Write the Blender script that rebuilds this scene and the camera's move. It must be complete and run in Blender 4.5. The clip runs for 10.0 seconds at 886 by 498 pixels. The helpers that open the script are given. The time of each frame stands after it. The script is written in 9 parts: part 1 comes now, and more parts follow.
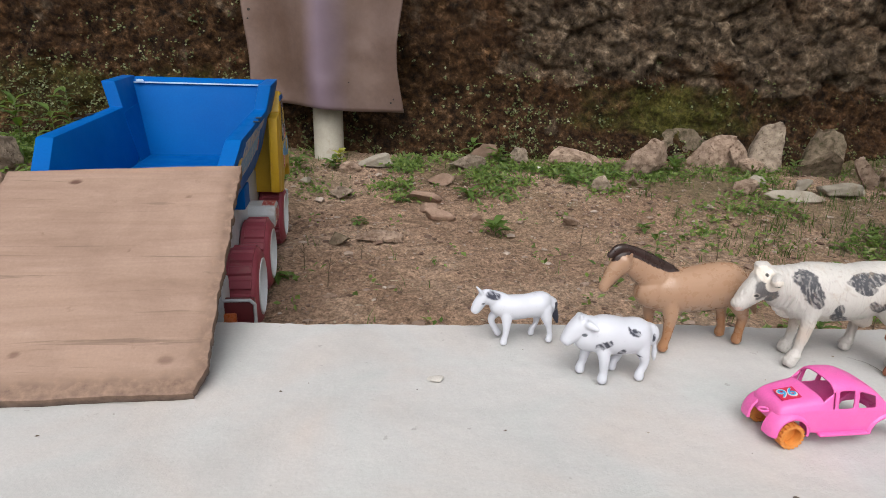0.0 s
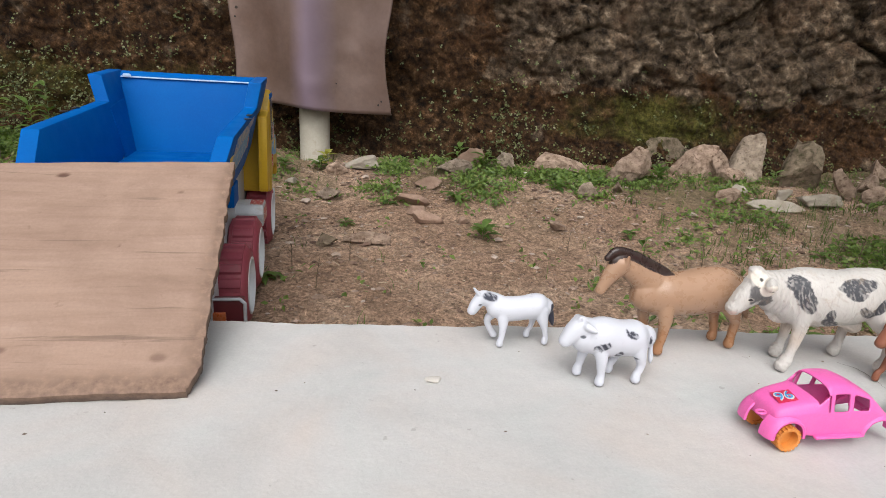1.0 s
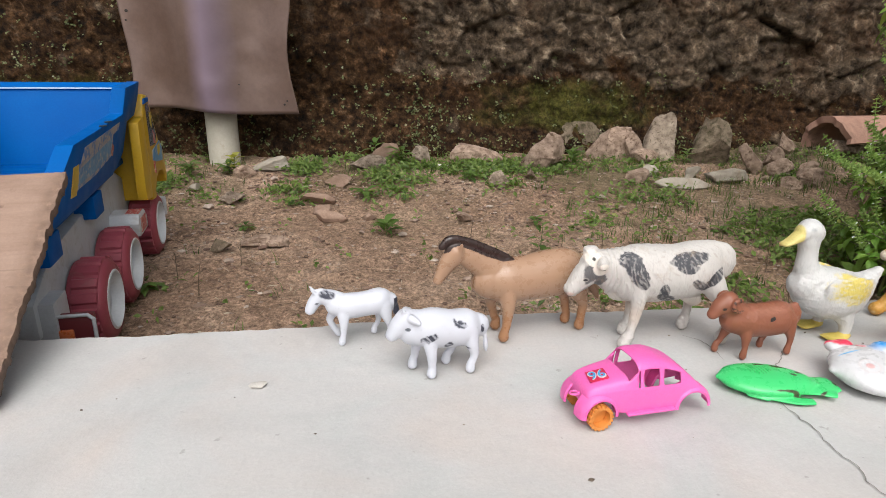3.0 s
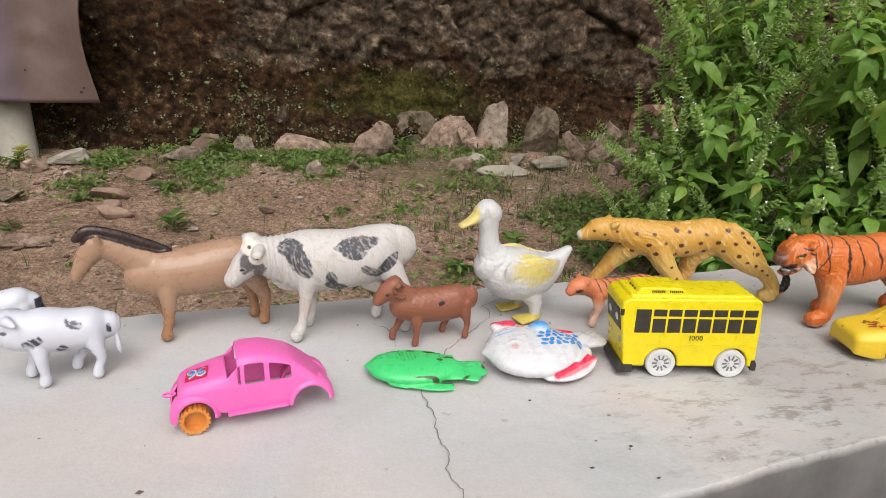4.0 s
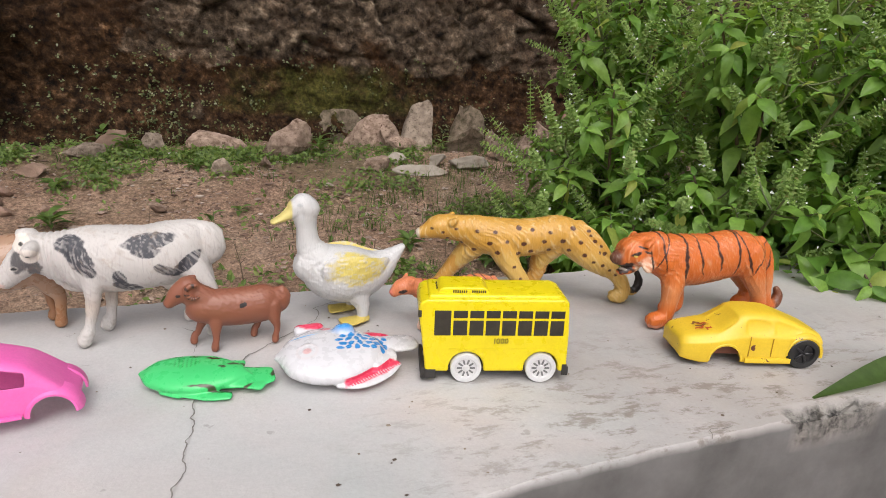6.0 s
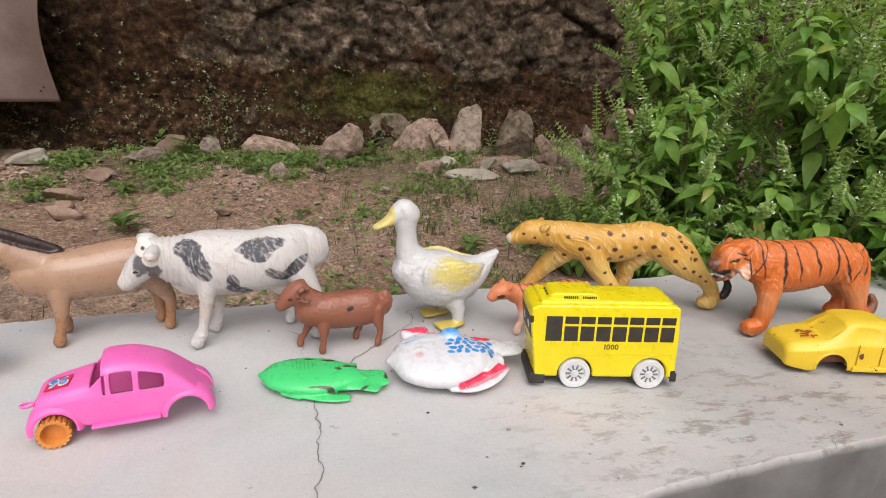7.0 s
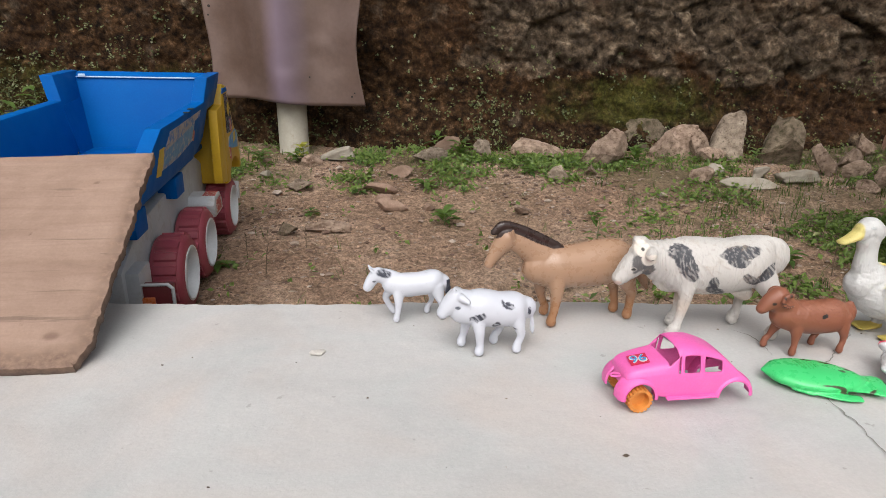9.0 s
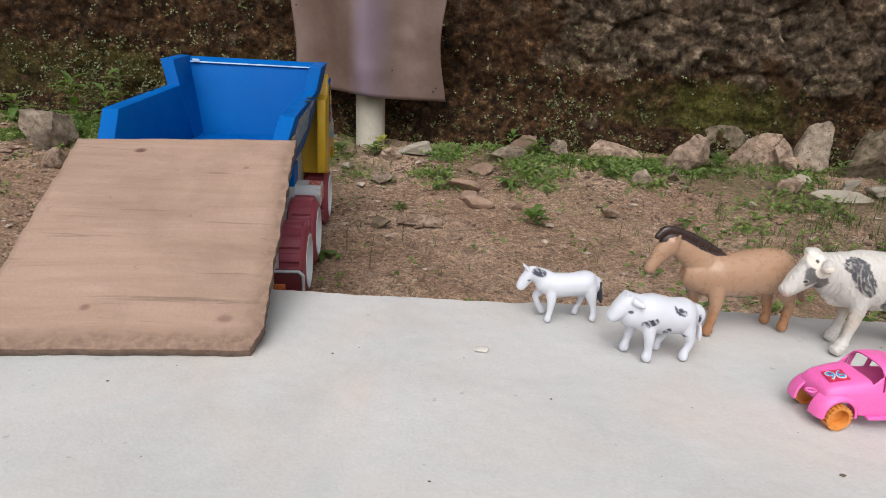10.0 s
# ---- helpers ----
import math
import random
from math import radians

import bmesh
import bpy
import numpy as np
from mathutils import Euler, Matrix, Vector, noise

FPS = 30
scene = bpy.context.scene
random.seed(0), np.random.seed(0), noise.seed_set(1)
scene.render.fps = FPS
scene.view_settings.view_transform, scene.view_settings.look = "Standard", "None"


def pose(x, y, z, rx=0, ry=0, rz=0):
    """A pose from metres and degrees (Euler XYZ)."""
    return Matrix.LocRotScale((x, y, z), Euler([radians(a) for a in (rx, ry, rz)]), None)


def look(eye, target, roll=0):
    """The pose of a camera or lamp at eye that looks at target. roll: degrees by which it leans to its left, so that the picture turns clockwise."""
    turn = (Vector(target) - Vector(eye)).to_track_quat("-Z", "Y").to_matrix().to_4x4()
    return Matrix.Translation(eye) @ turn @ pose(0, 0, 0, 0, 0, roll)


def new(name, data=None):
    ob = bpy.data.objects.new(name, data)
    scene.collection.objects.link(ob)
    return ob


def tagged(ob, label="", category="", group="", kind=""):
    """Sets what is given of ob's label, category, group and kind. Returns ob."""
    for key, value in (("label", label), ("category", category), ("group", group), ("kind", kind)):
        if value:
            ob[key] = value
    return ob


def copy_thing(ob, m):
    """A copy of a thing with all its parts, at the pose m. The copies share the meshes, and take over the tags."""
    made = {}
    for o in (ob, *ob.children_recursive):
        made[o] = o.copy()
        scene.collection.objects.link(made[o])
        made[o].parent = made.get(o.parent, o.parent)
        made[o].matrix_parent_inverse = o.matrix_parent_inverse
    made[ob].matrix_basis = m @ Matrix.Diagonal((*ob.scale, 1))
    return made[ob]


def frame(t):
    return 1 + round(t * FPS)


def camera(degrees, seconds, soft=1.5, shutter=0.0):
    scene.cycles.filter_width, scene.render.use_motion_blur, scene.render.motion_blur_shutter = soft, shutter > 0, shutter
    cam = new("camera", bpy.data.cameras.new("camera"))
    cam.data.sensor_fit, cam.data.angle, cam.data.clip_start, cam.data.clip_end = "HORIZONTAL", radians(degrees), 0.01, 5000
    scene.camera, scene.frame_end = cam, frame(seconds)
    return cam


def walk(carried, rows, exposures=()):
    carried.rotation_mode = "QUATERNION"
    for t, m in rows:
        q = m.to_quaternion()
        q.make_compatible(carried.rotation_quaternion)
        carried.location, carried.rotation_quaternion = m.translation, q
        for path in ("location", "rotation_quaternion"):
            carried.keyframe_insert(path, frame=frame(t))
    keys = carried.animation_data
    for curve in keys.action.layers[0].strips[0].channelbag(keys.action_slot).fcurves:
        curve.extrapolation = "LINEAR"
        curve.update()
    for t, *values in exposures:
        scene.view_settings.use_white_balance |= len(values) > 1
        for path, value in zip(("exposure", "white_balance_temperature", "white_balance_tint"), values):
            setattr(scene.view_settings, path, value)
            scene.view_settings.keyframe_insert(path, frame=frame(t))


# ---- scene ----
cam = camera(71.5, 10.0, soft=0.6)
PATH = [
    (0, (0.0131, 0.0027, 0.3009), (-0.0070, 1.9092, -0.3030), 2.09),
    (0.5, (-0.0079, -0.0012, 0.3029), (0.0060, 1.9092, -0.2889), 2.70),
    (1, (-0.0066, 0.0045, 0.2936), (0.0415, 1.9168, -0.2901), 3.60),
    (1.5, (-0.0064, 0.0049, 0.2943), (0.0446, 1.9133, -0.3017), 2.90),
    (2, (-0.0151, 0.0094, 0.2819), (0.0438, 1.9153, -0.3212), 3.20),
    (2.2, (-0.0006, 0.0087, 0.2762), (0.0645, 1.9111, -0.3372), 3.00),
    (3.3, (0.1960, 0.0167, 0.2969), (0.4174, 1.9152, -0.2917), 0.27),
    (3.5, (0.2437, 0.0181, 0.2934), (0.5221, 1.9084, -0.2977), 0.51),
    (4, (0.3862, 0.0131, 0.2789), (0.8189, 1.8695, -0.3267), 1.49),
    (4.5, (0.5145, 0.0115, 0.2909), (1.0651, 1.8354, -0.3174), 0.99),
    (5, (0.5545, 0.0078, 0.2901), (1.1168, 1.8343, -0.2993), 1.73),
    (5.2, (0.5621, 0.0067, 0.2887), (1.1191, 1.8305, -0.3142), 1.97),
    (6.3, (0.5273, 0.0138, 0.2629), (1.0231, 1.8585, -0.3298), 2.16),
    (6.5, (0.5115, 0.0156, 0.2677), (0.9865, 1.8639, -0.3307), 1.96),
    (7, (0.4734, 0.0232, 0.2691), (0.9143, 1.8832, -0.3192), 1.89),
    (7.5, (0.4387, 0.0181, 0.2743), (0.8261, 1.8904, -0.3127), 1.38),
    (8, (0.3649, 0.0112, 0.2709), (0.6444, 1.9011, -0.3207), 2.04),
    (8.5, (0.2592, -0.0003, 0.2761), (0.4090, 1.9056, -0.3116), 1.81),
    (8.7, (0.2101, -0.0068, 0.2846), (0.2778, 1.8953, -0.3300), 1.46),
    (9, (0.1374, -0.0196, 0.2902), (0.1044, 1.8851, -0.3190), 1.27),
    (9.5, (0.0459, -0.0204, 0.2967), (-0.0538, 1.8844, -0.3047), 2.33),
    (10, (-0.0055, -0.0191, 0.2825), (-0.1205, 1.8790, -0.3372), 3.32),
]
EXPOSURES = [(0, 0.07, 6380, 9.5), (1.0, 0.16, 6380, 9.5), (2.2, 0.20, 6380, 9), (3.4, 0.15, 6430, 10), (4.2, 0.03, 6470, 12), (5.2, 0.04, 6430, 14), (7.0, 0.05, 6430, 14), (8.4, 0.07, 6450, 11), (10, 0.08, 6360, 9.5)]
walk(cam, [(t, look(eye, target, roll)) for t, eye, target, roll in PATH], exposures=EXPOSURES)

# ---- light ----
SUN_EL, SUN_AZ = 50.0, 186.0
world = bpy.data.worlds.new("overcast_sky")
scene.world = world
world.use_nodes = True
wn = world.node_tree
sky = wn.nodes.new("ShaderNodeTexSky")
sky.sky_type, sky.sun_disc = "NISHITA", False
sky.sun_elevation, sky.sun_rotation = radians(SUN_EL), radians(SUN_AZ)
sky.air_density, sky.dust_density, sky.ozone_density = 1.0, 6.0, 1.0
pale = wn.nodes.new("ShaderNodeHueSaturation")
pale.inputs["Saturation"].default_value = 0.22
wn.links.new(sky.outputs[0], pale.inputs["Color"])
wn.links.new(pale.outputs[0], wn.nodes["Background"].inputs["Color"])
wn.nodes["Background"].inputs["Strength"].default_value = 0.145
sun = new("sun", bpy.data.lights.new("sun", "SUN"))
sun.data.energy, sun.data.angle, sun.data.color = 1.35, radians(60), (1.0, 0.96, 0.9)
az, el = radians(SUN_AZ), radians(SUN_EL)
sun.matrix_world = look((3 * math.sin(az) * math.cos(el), 3 * math.cos(az) * math.cos(el), 3 * math.sin(el)), (0, 0, 0))


# ---- small tools ----
def lattice(p, seed):
    i = p.astype(np.int64)
    h = (i[:, 0] * 73856093) ^ (i[:, 1] * 19349663) ^ (i[:, 2] * 83492791) ^ (seed * 2654435761)
    h = (h ^ (h >> 13)) * 1274126177
    return ((h ^ (h >> 16)) & 0xFFFF) / 65535.0


def vnoise(p, freq, seed=0):
    """Smooth value noise in 0..1 at points p (N, 3)."""
    q = np.asarray(p, float) * freq + 1000.0
    base = np.floor(q)
    f = q - base
    f = f * f * (3 - 2 * f)
    out = 0.0
    for dx in (0, 1):
        for dy in (0, 1):
            for dz in (0, 1):
                w = (f[:, 0] if dx else 1 - f[:, 0]) * (f[:, 1] if dy else 1 - f[:, 1]) * (f[:, 2] if dz else 1 - f[:, 2])
                out = out + w * lattice(base + (dx, dy, dz), seed)
    return out


def fbm(p, freq, octaves=4, seed=0, gain=0.5):
    total, amp, out = 0.0, 1.0, 0.0
    for k in range(octaves):
        out = out + amp * vnoise(p, freq * 2**k, seed + 17 * k)
        total += amp
        amp *= gain
    return out / total


def ramp01(v, a, b):
    t = np.clip((v - a) / (b - a), 0, 1)
    return t * t * (3 - 2 * t)


def part(name, bm, material, parent=None, label="", smooth=40):
    """Links a bmesh as one mesh object, under a thing or a part."""
    me = bpy.data.meshes.new(name)
    bm.to_mesh(me)
    bm.free()
    return finish(name, me, material, parent, label, smooth)


def finish(name, me, material, parent=None, label="", smooth=40):
    for m in material if isinstance(material, (list, tuple)) else [material]:
        me.materials.append(m)
    if smooth:
        me.shade_smooth()
        if smooth < 180:
            me.set_sharp_from_angle(angle=radians(smooth))
    ob = new(name, me)
    if parent is not None:
        ob.parent = parent
    if label:
        tagged(ob, label)
    return ob


def raw(name, verts, faces, material, parent=None, label="", smooth=40):
    me = bpy.data.meshes.new(name)
    me.from_pydata([tuple(v) for v in verts], [], faces)
    me.update()
    return finish(name, me, material, parent, label, smooth)


def thing(name, m, label, category, group="", kind=""):
    ob = new(name)
    ob.empty_display_size = 0.02
    ob.matrix_basis = m
    return tagged(ob, label, category, group, kind)


def add_box(bm, size, at=(0, 0, 0), turn=(0, 0, 0), bevel=0.0, seg=2):
    made = bmesh.ops.create_cube(bm, size=1.0)["verts"]
    bmesh.ops.scale(bm, vec=size, verts=made)
    if bevel:
        edges = list({e for v in made for e in v.link_edges})
        res = bmesh.ops.bevel(bm, geom=edges, offset=bevel, segments=seg, affect="EDGES", profile=0.6)
        made = list({v for f in res["faces"] for v in f.verts} | {v for v in made if v.is_valid})
    bmesh.ops.transform(bm, matrix=pose(*at, *turn), verts=made)
    return made


def add_prism(bm, outline, depth, matrix=None, bevel=0.0, seg=2, angle=25):
    """A side outline in x, z swept along y by depth, centred."""
    vs = [bm.verts.new((x, -depth / 2, z)) for x, z in outline]
    face = bm.faces.new(vs)
    got = bmesh.ops.extrude_face_region(bm, geom=[face])
    top = [g for g in got["geom"] if isinstance(g, bmesh.types.BMVert)]
    bmesh.ops.translate(bm, vec=(0, depth, 0), verts=top)
    made = vs + top
    faces = list({f for v in made for f in v.link_faces})
    bmesh.ops.recalc_face_normals(bm, faces=faces)
    if bevel:
        edges = [e for e in {e for v in made for e in v.link_edges} if e.calc_face_angle(0) > radians(angle)]
        res = bmesh.ops.bevel(bm, geom=edges, offset=bevel, segments=seg, affect="EDGES", profile=0.6, clamp_overlap=True)
        made = list({v for f in res["faces"] for v in f.verts} | {v for v in made if v.is_valid})
    if matrix is not None:
        bmesh.ops.transform(bm, matrix=matrix, verts=made)
    return made


def spline(stations, count):
    """Catmull-Rom through rows of numbers."""
    s = np.array(stations, float)
    if len(s) < 3:
        t = np.linspace(0, 1, count)[:, None]
        return s[0] * (1 - t) + s[-1] * t
    s = np.vstack([2 * s[0] - s[1], s, 2 * s[-1] - s[-2]])
    out = []
    for u in np.linspace(0, len(s) - 3 - 1e-6, count):
        k, t = int(u), u - int(u)
        a, b, c, d = s[k : k + 4]
        out.append(0.5 * (2 * b + (c - a) * t + (2 * a - 5 * b + 4 * c - d) * t * t + (3 * b - a - 3 * c + d) * t**3))
    return np.array(out)


def tube(bm, stations, sides=14, count=None, caps=True, side=(0, 1, 0)):
    """A closed limb through rows of x, y, z, across-radius, in-plane radius."""
    rows = spline(stations, count or 4 * len(stations))
    rows[:, 3:] = np.maximum(rows[:, 3:], 0.0002)
    path = rows[:, :3]
    tan = np.gradient(path, axis=0)
    if caps:
        t0, t1 = tan[0] / np.linalg.norm(tan[0]), tan[-1] / np.linalg.norm(tan[-1])
        head, tail = [], []
        for f, g in ((0.98, 0.2), (0.8, 0.6), (0.45, 0.9)):
            head.append(np.r_[path[0] - t0 * g * rows[0, 4], rows[0, 3:] * f])
            tail.append(np.r_[path[-1] + t1 * g * rows[-1, 4], rows[-1, 3:] * f])
        rows = np.vstack([head[::-1], rows, tail])
        tan = np.vstack([[t0] * 3, tan, [t1] * 3])
    rings = []
    for row, t in zip(rows, tan):
        t = t / (np.linalg.norm(t) + 1e-12)
        a = np.array(side, float) - t * np.dot(side, t)
        a /= np.linalg.norm(a) + 1e-12
        b = np.cross(t, a)
        rings.append([bm.verts.new(row[:3] + a * row[3] * math.cos(k) + b * row[4] * math.sin(k)) for k in np.linspace(0, 2 * math.pi, sides, endpoint=False)])
    for r0, r1 in zip(rings, rings[1:]):
        for k in range(sides):
            bm.faces.new((r0[k], r0[(k + 1) % sides], r1[(k + 1) % sides], r1[k]))
    bm.faces.new(rings[0][::-1])
    bm.faces.new(rings[-1])
    return rings


def lathe(bm, profile, sides=32, matrix=None, close=False, lugs=0, rise=0.0, over=1.0):
    """Turns rows of (radius, height) about z. lugs: ribs that rise where the radius passes over."""
    rings = []
    for r, h in profile:
        grow = [(rise if lugs and r >= over and (k * lugs / sides) % 1.0 < 0.62 else 0.0) for k in range(sides)]
        rings.append([bm.verts.new(((r + g) * math.cos(a), (r + g) * math.sin(a), h)) for a, g in zip(np.linspace(0, 2 * math.pi, sides, endpoint=False), grow)])
    if close:
        rings.append(rings[0])
    for r0, r1 in zip(rings, rings[1:]):
        for k in range(sides):
            bm.faces.new((r0[k], r0[(k + 1) % sides], r1[(k + 1) % sides], r1[k]))
    if not close:
        bm.faces.new(rings[0][::-1])
        bm.faces.new(rings[-1])
    if matrix is not None:
        bmesh.ops.transform(bm, matrix=matrix, verts=[v for r in (rings[:-1] if close else rings) for v in r])
    bmesh.ops.recalc_face_normals(bm, faces=bm.faces[:])


# ---- materials ----
def link(nt, a, b):
    nt.links.new(a, b)


def blank(name):
    m = bpy.data.materials.new(name)
    m.use_nodes = True
    return m, m.node_tree, m.node_tree.nodes["Principled BSDF"]


def noise_node(nt, scale, detail=6, rough=0.6, vec=None, distort=0.0):
    n = nt.nodes.new("ShaderNodeTexNoise")
    n.inputs["Scale"].default_value, n.inputs["Detail"].default_value = scale, detail
    n.inputs["Roughness"].default_value, n.inputs["Distortion"].default_value = rough, distort
    if vec is not None:
        link(nt, vec, n.inputs["Vector"])
    return n.outputs["Fac"]


def ramp_node(nt, fac, stops):
    r = nt.nodes.new("ShaderNodeValToRGB")
    while len(r.color_ramp.elements) < len(stops):
        r.color_ramp.elements.new(0.5)
    for e, (p, c) in zip(r.color_ramp.elements, stops):
        e.position, e.color = p, (*c, 1) if len(c) == 3 else c
    link(nt, fac, r.inputs["Fac"])
    return r.outputs["Color"]


def mix_node(nt, fac, a, b, mode="MIX"):
    m = nt.nodes.new("ShaderNodeMix")
    m.data_type, m.blend_type = "RGBA", mode
    for sock, v in ((m.inputs["Factor"], fac), (m.inputs[6], a), (m.inputs[7], b)):
        if isinstance(v, (int, float)):
            sock.default_value = v
        elif isinstance(v, tuple):
            sock.default_value = (*v, 1)
        else:
            link(nt, v, sock)
    return m.outputs[2]


def math_node(nt, op, a, b=0.0, clamp=False):
    m = nt.nodes.new("ShaderNodeMath")
    m.operation, m.use_clamp = op, clamp
    for sock, v in zip(m.inputs, (a, b)):
        if isinstance(v, (int, float)):
            sock.default_value = v
        else:
            link(nt, v, sock)
    return m.outputs[0]


def bump_node(nt, height, strength, dist, normal=None):
    b = nt.nodes.new("ShaderNodeBump")
    b.inputs["Strength"].default_value, b.inputs["Distance"].default_value = strength, dist
    link(nt, height, b.inputs["Height"])
    if normal is not None:
        link(nt, normal, b.inputs["Normal"])
    return b.outputs["Normal"]


def coords(nt, kind="Object"):
    return nt.nodes.new("ShaderNodeTexCoord").outputs[kind]


def attr_node(nt, name):
    a = nt.nodes.new("ShaderNodeAttribute")
    a.attribute_name = name
    return a


def gray(v):
    return (v, v, v)


def surf(name, c1, c2, scale=30.0, fine=400.0, rough=0.5, bump=0.3, dist=0.0006, metal=0.0, dirt=None, dirt_scale=60.0, dirt_at=(0.55, 0.7), attr=None, spec=0.5, coat=0.0, vary=0.0):
    """A plain surface: two colours in broad patches, a fine grain, specks of dirt and a fine relief."""
    m, nt, p = blank(name)
    co = coords(nt)
    if attr:
        col = attr_node(nt, attr).outputs["Color"]
        col = mix_node(nt, 1.0, col, ramp_node(nt, noise_node(nt, scale, 5, 0.6, co), [(0.3, c1), (0.7, c2)]), "MULTIPLY")
    else:
        col = ramp_node(nt, noise_node(nt, scale, 5, 0.6, co), [(0.3, c1), (0.7, c2)])
    grain = noise_node(nt, fine, 3, 0.7, co)
    col = mix_node(nt, 1.0, col, ramp_node(nt, grain, [(0.25, gray(0.88)), (0.75, gray(1.0))]), "MULTIPLY")
    if dirt:
        mask = ramp_node(nt, noise_node(nt, dirt_scale, 8, 0.7, co, 0.4), [(dirt_at[0], gray(0)), (dirt_at[1], gray(1))])
        col = mix_node(nt, mask, col, dirt)
    if vary:
        info = nt.nodes.new("ShaderNodeObjectInfo")
        hue = nt.nodes.new("ShaderNodeHueSaturation")
        link(nt, math_node(nt, "ADD", math_node(nt, "MULTIPLY", info.outputs["Random"], 2 * vary), 1 - vary), hue.inputs["Value"])
        link(nt, col, hue.inputs["Color"])
        col = hue.outputs[0]
    link(nt, col, p.inputs["Base Color"])
    link(nt, ramp_node(nt, noise_node(nt, scale * 3, 4, 0.6, co), [(0.3, gray(max(rough - 0.08, 0.02))), (0.7, gray(min(rough + 0.1, 1)))]), p.inputs["Roughness"])
    p.inputs["Metallic"].default_value, p.inputs["Specular IOR Level"].default_value = metal, spec
    p.inputs["Coat Weight"].default_value, p.inputs["Coat Roughness"].default_value = coat, 0.15
    link(nt, bump_node(nt, grain, bump, dist), p.inputs["Normal"])
    return m


# concrete of the ledge: pale, cloudy, scuffed towards the broken end
def concrete_material():
    m, nt, p = blank("pale_concrete")
    co = coords(nt)
    base = ramp_node(nt, noise_node(nt, 5.0, 6, 0.6, co, 0.6), [(0.25, (0.425, 0.418, 0.410)), (0.5, (0.495, 0.484, 0.474)), (0.8, (0.565, 0.545, 0.535))])
    tint = ramp_node(nt, noise_node(nt, 7.0, 4, 0.55, co, 0.8), [(0.28, (0.95, 1.0, 1.0)), (0.48, (1, 1, 1)), (0.75, (1.03, 0.96, 0.92))])
    col = mix_node(nt, 1.0, base, tint, "MULTIPLY")
    col = mix_node(nt, 1.0, col, ramp_node(nt, noise_node(nt, 260.0, 4, 0.75, co), [(0.25, gray(0.90)), (0.7, gray(1.02))]), "MULTIPLY")
    sep = nt.nodes.new("ShaderNodeSeparateXYZ")
    link(nt, co, sep.inputs[0])
    # dark flecks
    flecks = ramp_node(nt, noise_node(nt, 70.0, 3, 0.5, co), [(0.70, gray(0)), (0.74, gray(1))])
    col = mix_node(nt, math_node(nt, "MULTIPLY", flecks, 0.35), col, (0.16, 0.14, 0.12))
    # long scuffs and lichen near the free end
    mp = nt.nodes.new("ShaderNodeMapping")
    mp.inputs["Scale"].default_value = (26.0, 60.0, 30.0)
    mp.inputs["Rotation"].default_value = (0, 0, radians(-12))
    link(nt, co, mp.inputs["Vector"])
    scuff = ramp_node(nt, noise_node(nt, 1.0, 9, 0.76, mp.outputs[0], 0.15), [(0.52, gray(0)), (0.60, gray(1))])
    end = nt.nodes.new("ShaderNodeMapRange")
    end.inputs["From Min"].default_value, end.inputs["From Max"].default_value = 0.55, 0.80
    link(nt, sep.outputs["X"], end.inputs["Value"])
    near = nt.nodes.new("ShaderNodeMapRange")
    near.inputs["From Min"].default_value, near.inputs["From Max"].default_value = 0.56, 0.42
    link(nt, sep.outputs["Y"], near.inputs["Value"])
    mask = math_node(nt, "MULTIPLY", math_node(nt, "MULTIPLY", end.outputs[0], near.outputs[0]), scuff)
    col = mix_node(nt, math_node(nt, "MULTIPLY", mask, 0.8), col, (0.20, 0.168, 0.135))
    # grime towards the free end, with the bushes' shade painted in as well
    grime_and_shade = ramp_node(nt, math_node(nt, "ADD", math_node(nt, "MULTIPLY", end.outputs[0], 0.55), math_node(nt, "MULTIPLY", noise_node(nt, 9.0, 8, 0.7, co, 0.15), 0.7)), [(0.60, gray(0)), (0.95, gray(1))])
    col = mix_node(nt, math_node(nt, "MULTIPLY", grime_and_shade, 0.42), col, (0.25, 0.225, 0.195))
    broken = attr_node(nt, "broken").outputs["Fac"]
    agg = ramp_node(nt, noise_node(nt, 110.0, 5, 0.7, co), [(0.38, (0.025, 0.023, 0.021)), (0.62, (0.26, 0.245, 0.22))])
    col = mix_node(nt, broken, col, agg)
    # the upright faces take a darker grey than the top
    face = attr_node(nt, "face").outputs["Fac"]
    face_grey = ramp_node(nt, noise_node(nt, 12.0, 7, 0.65, co), [(0.3, (0.088, 0.086, 0.083)), (0.7, (0.170, 0.167, 0.162))])
    col = mix_node(nt, face, col, face_grey)
    link(nt, col, p.inputs["Base Color"])
    p.inputs["Roughness"].default_value = 0.78
    p.inputs["Specular IOR Level"].default_value = 0.35
    h = math_node(nt, "ADD", noise_node(nt, 320.0, 4, 0.7, co), math_node(nt, "MULTIPLY", noise_node(nt, 40.0, 4, 0.6, co), 1.2))
    link(nt, bump_node(nt, h, 0.35, 0.0008), p.inputs["Normal"])
    return m


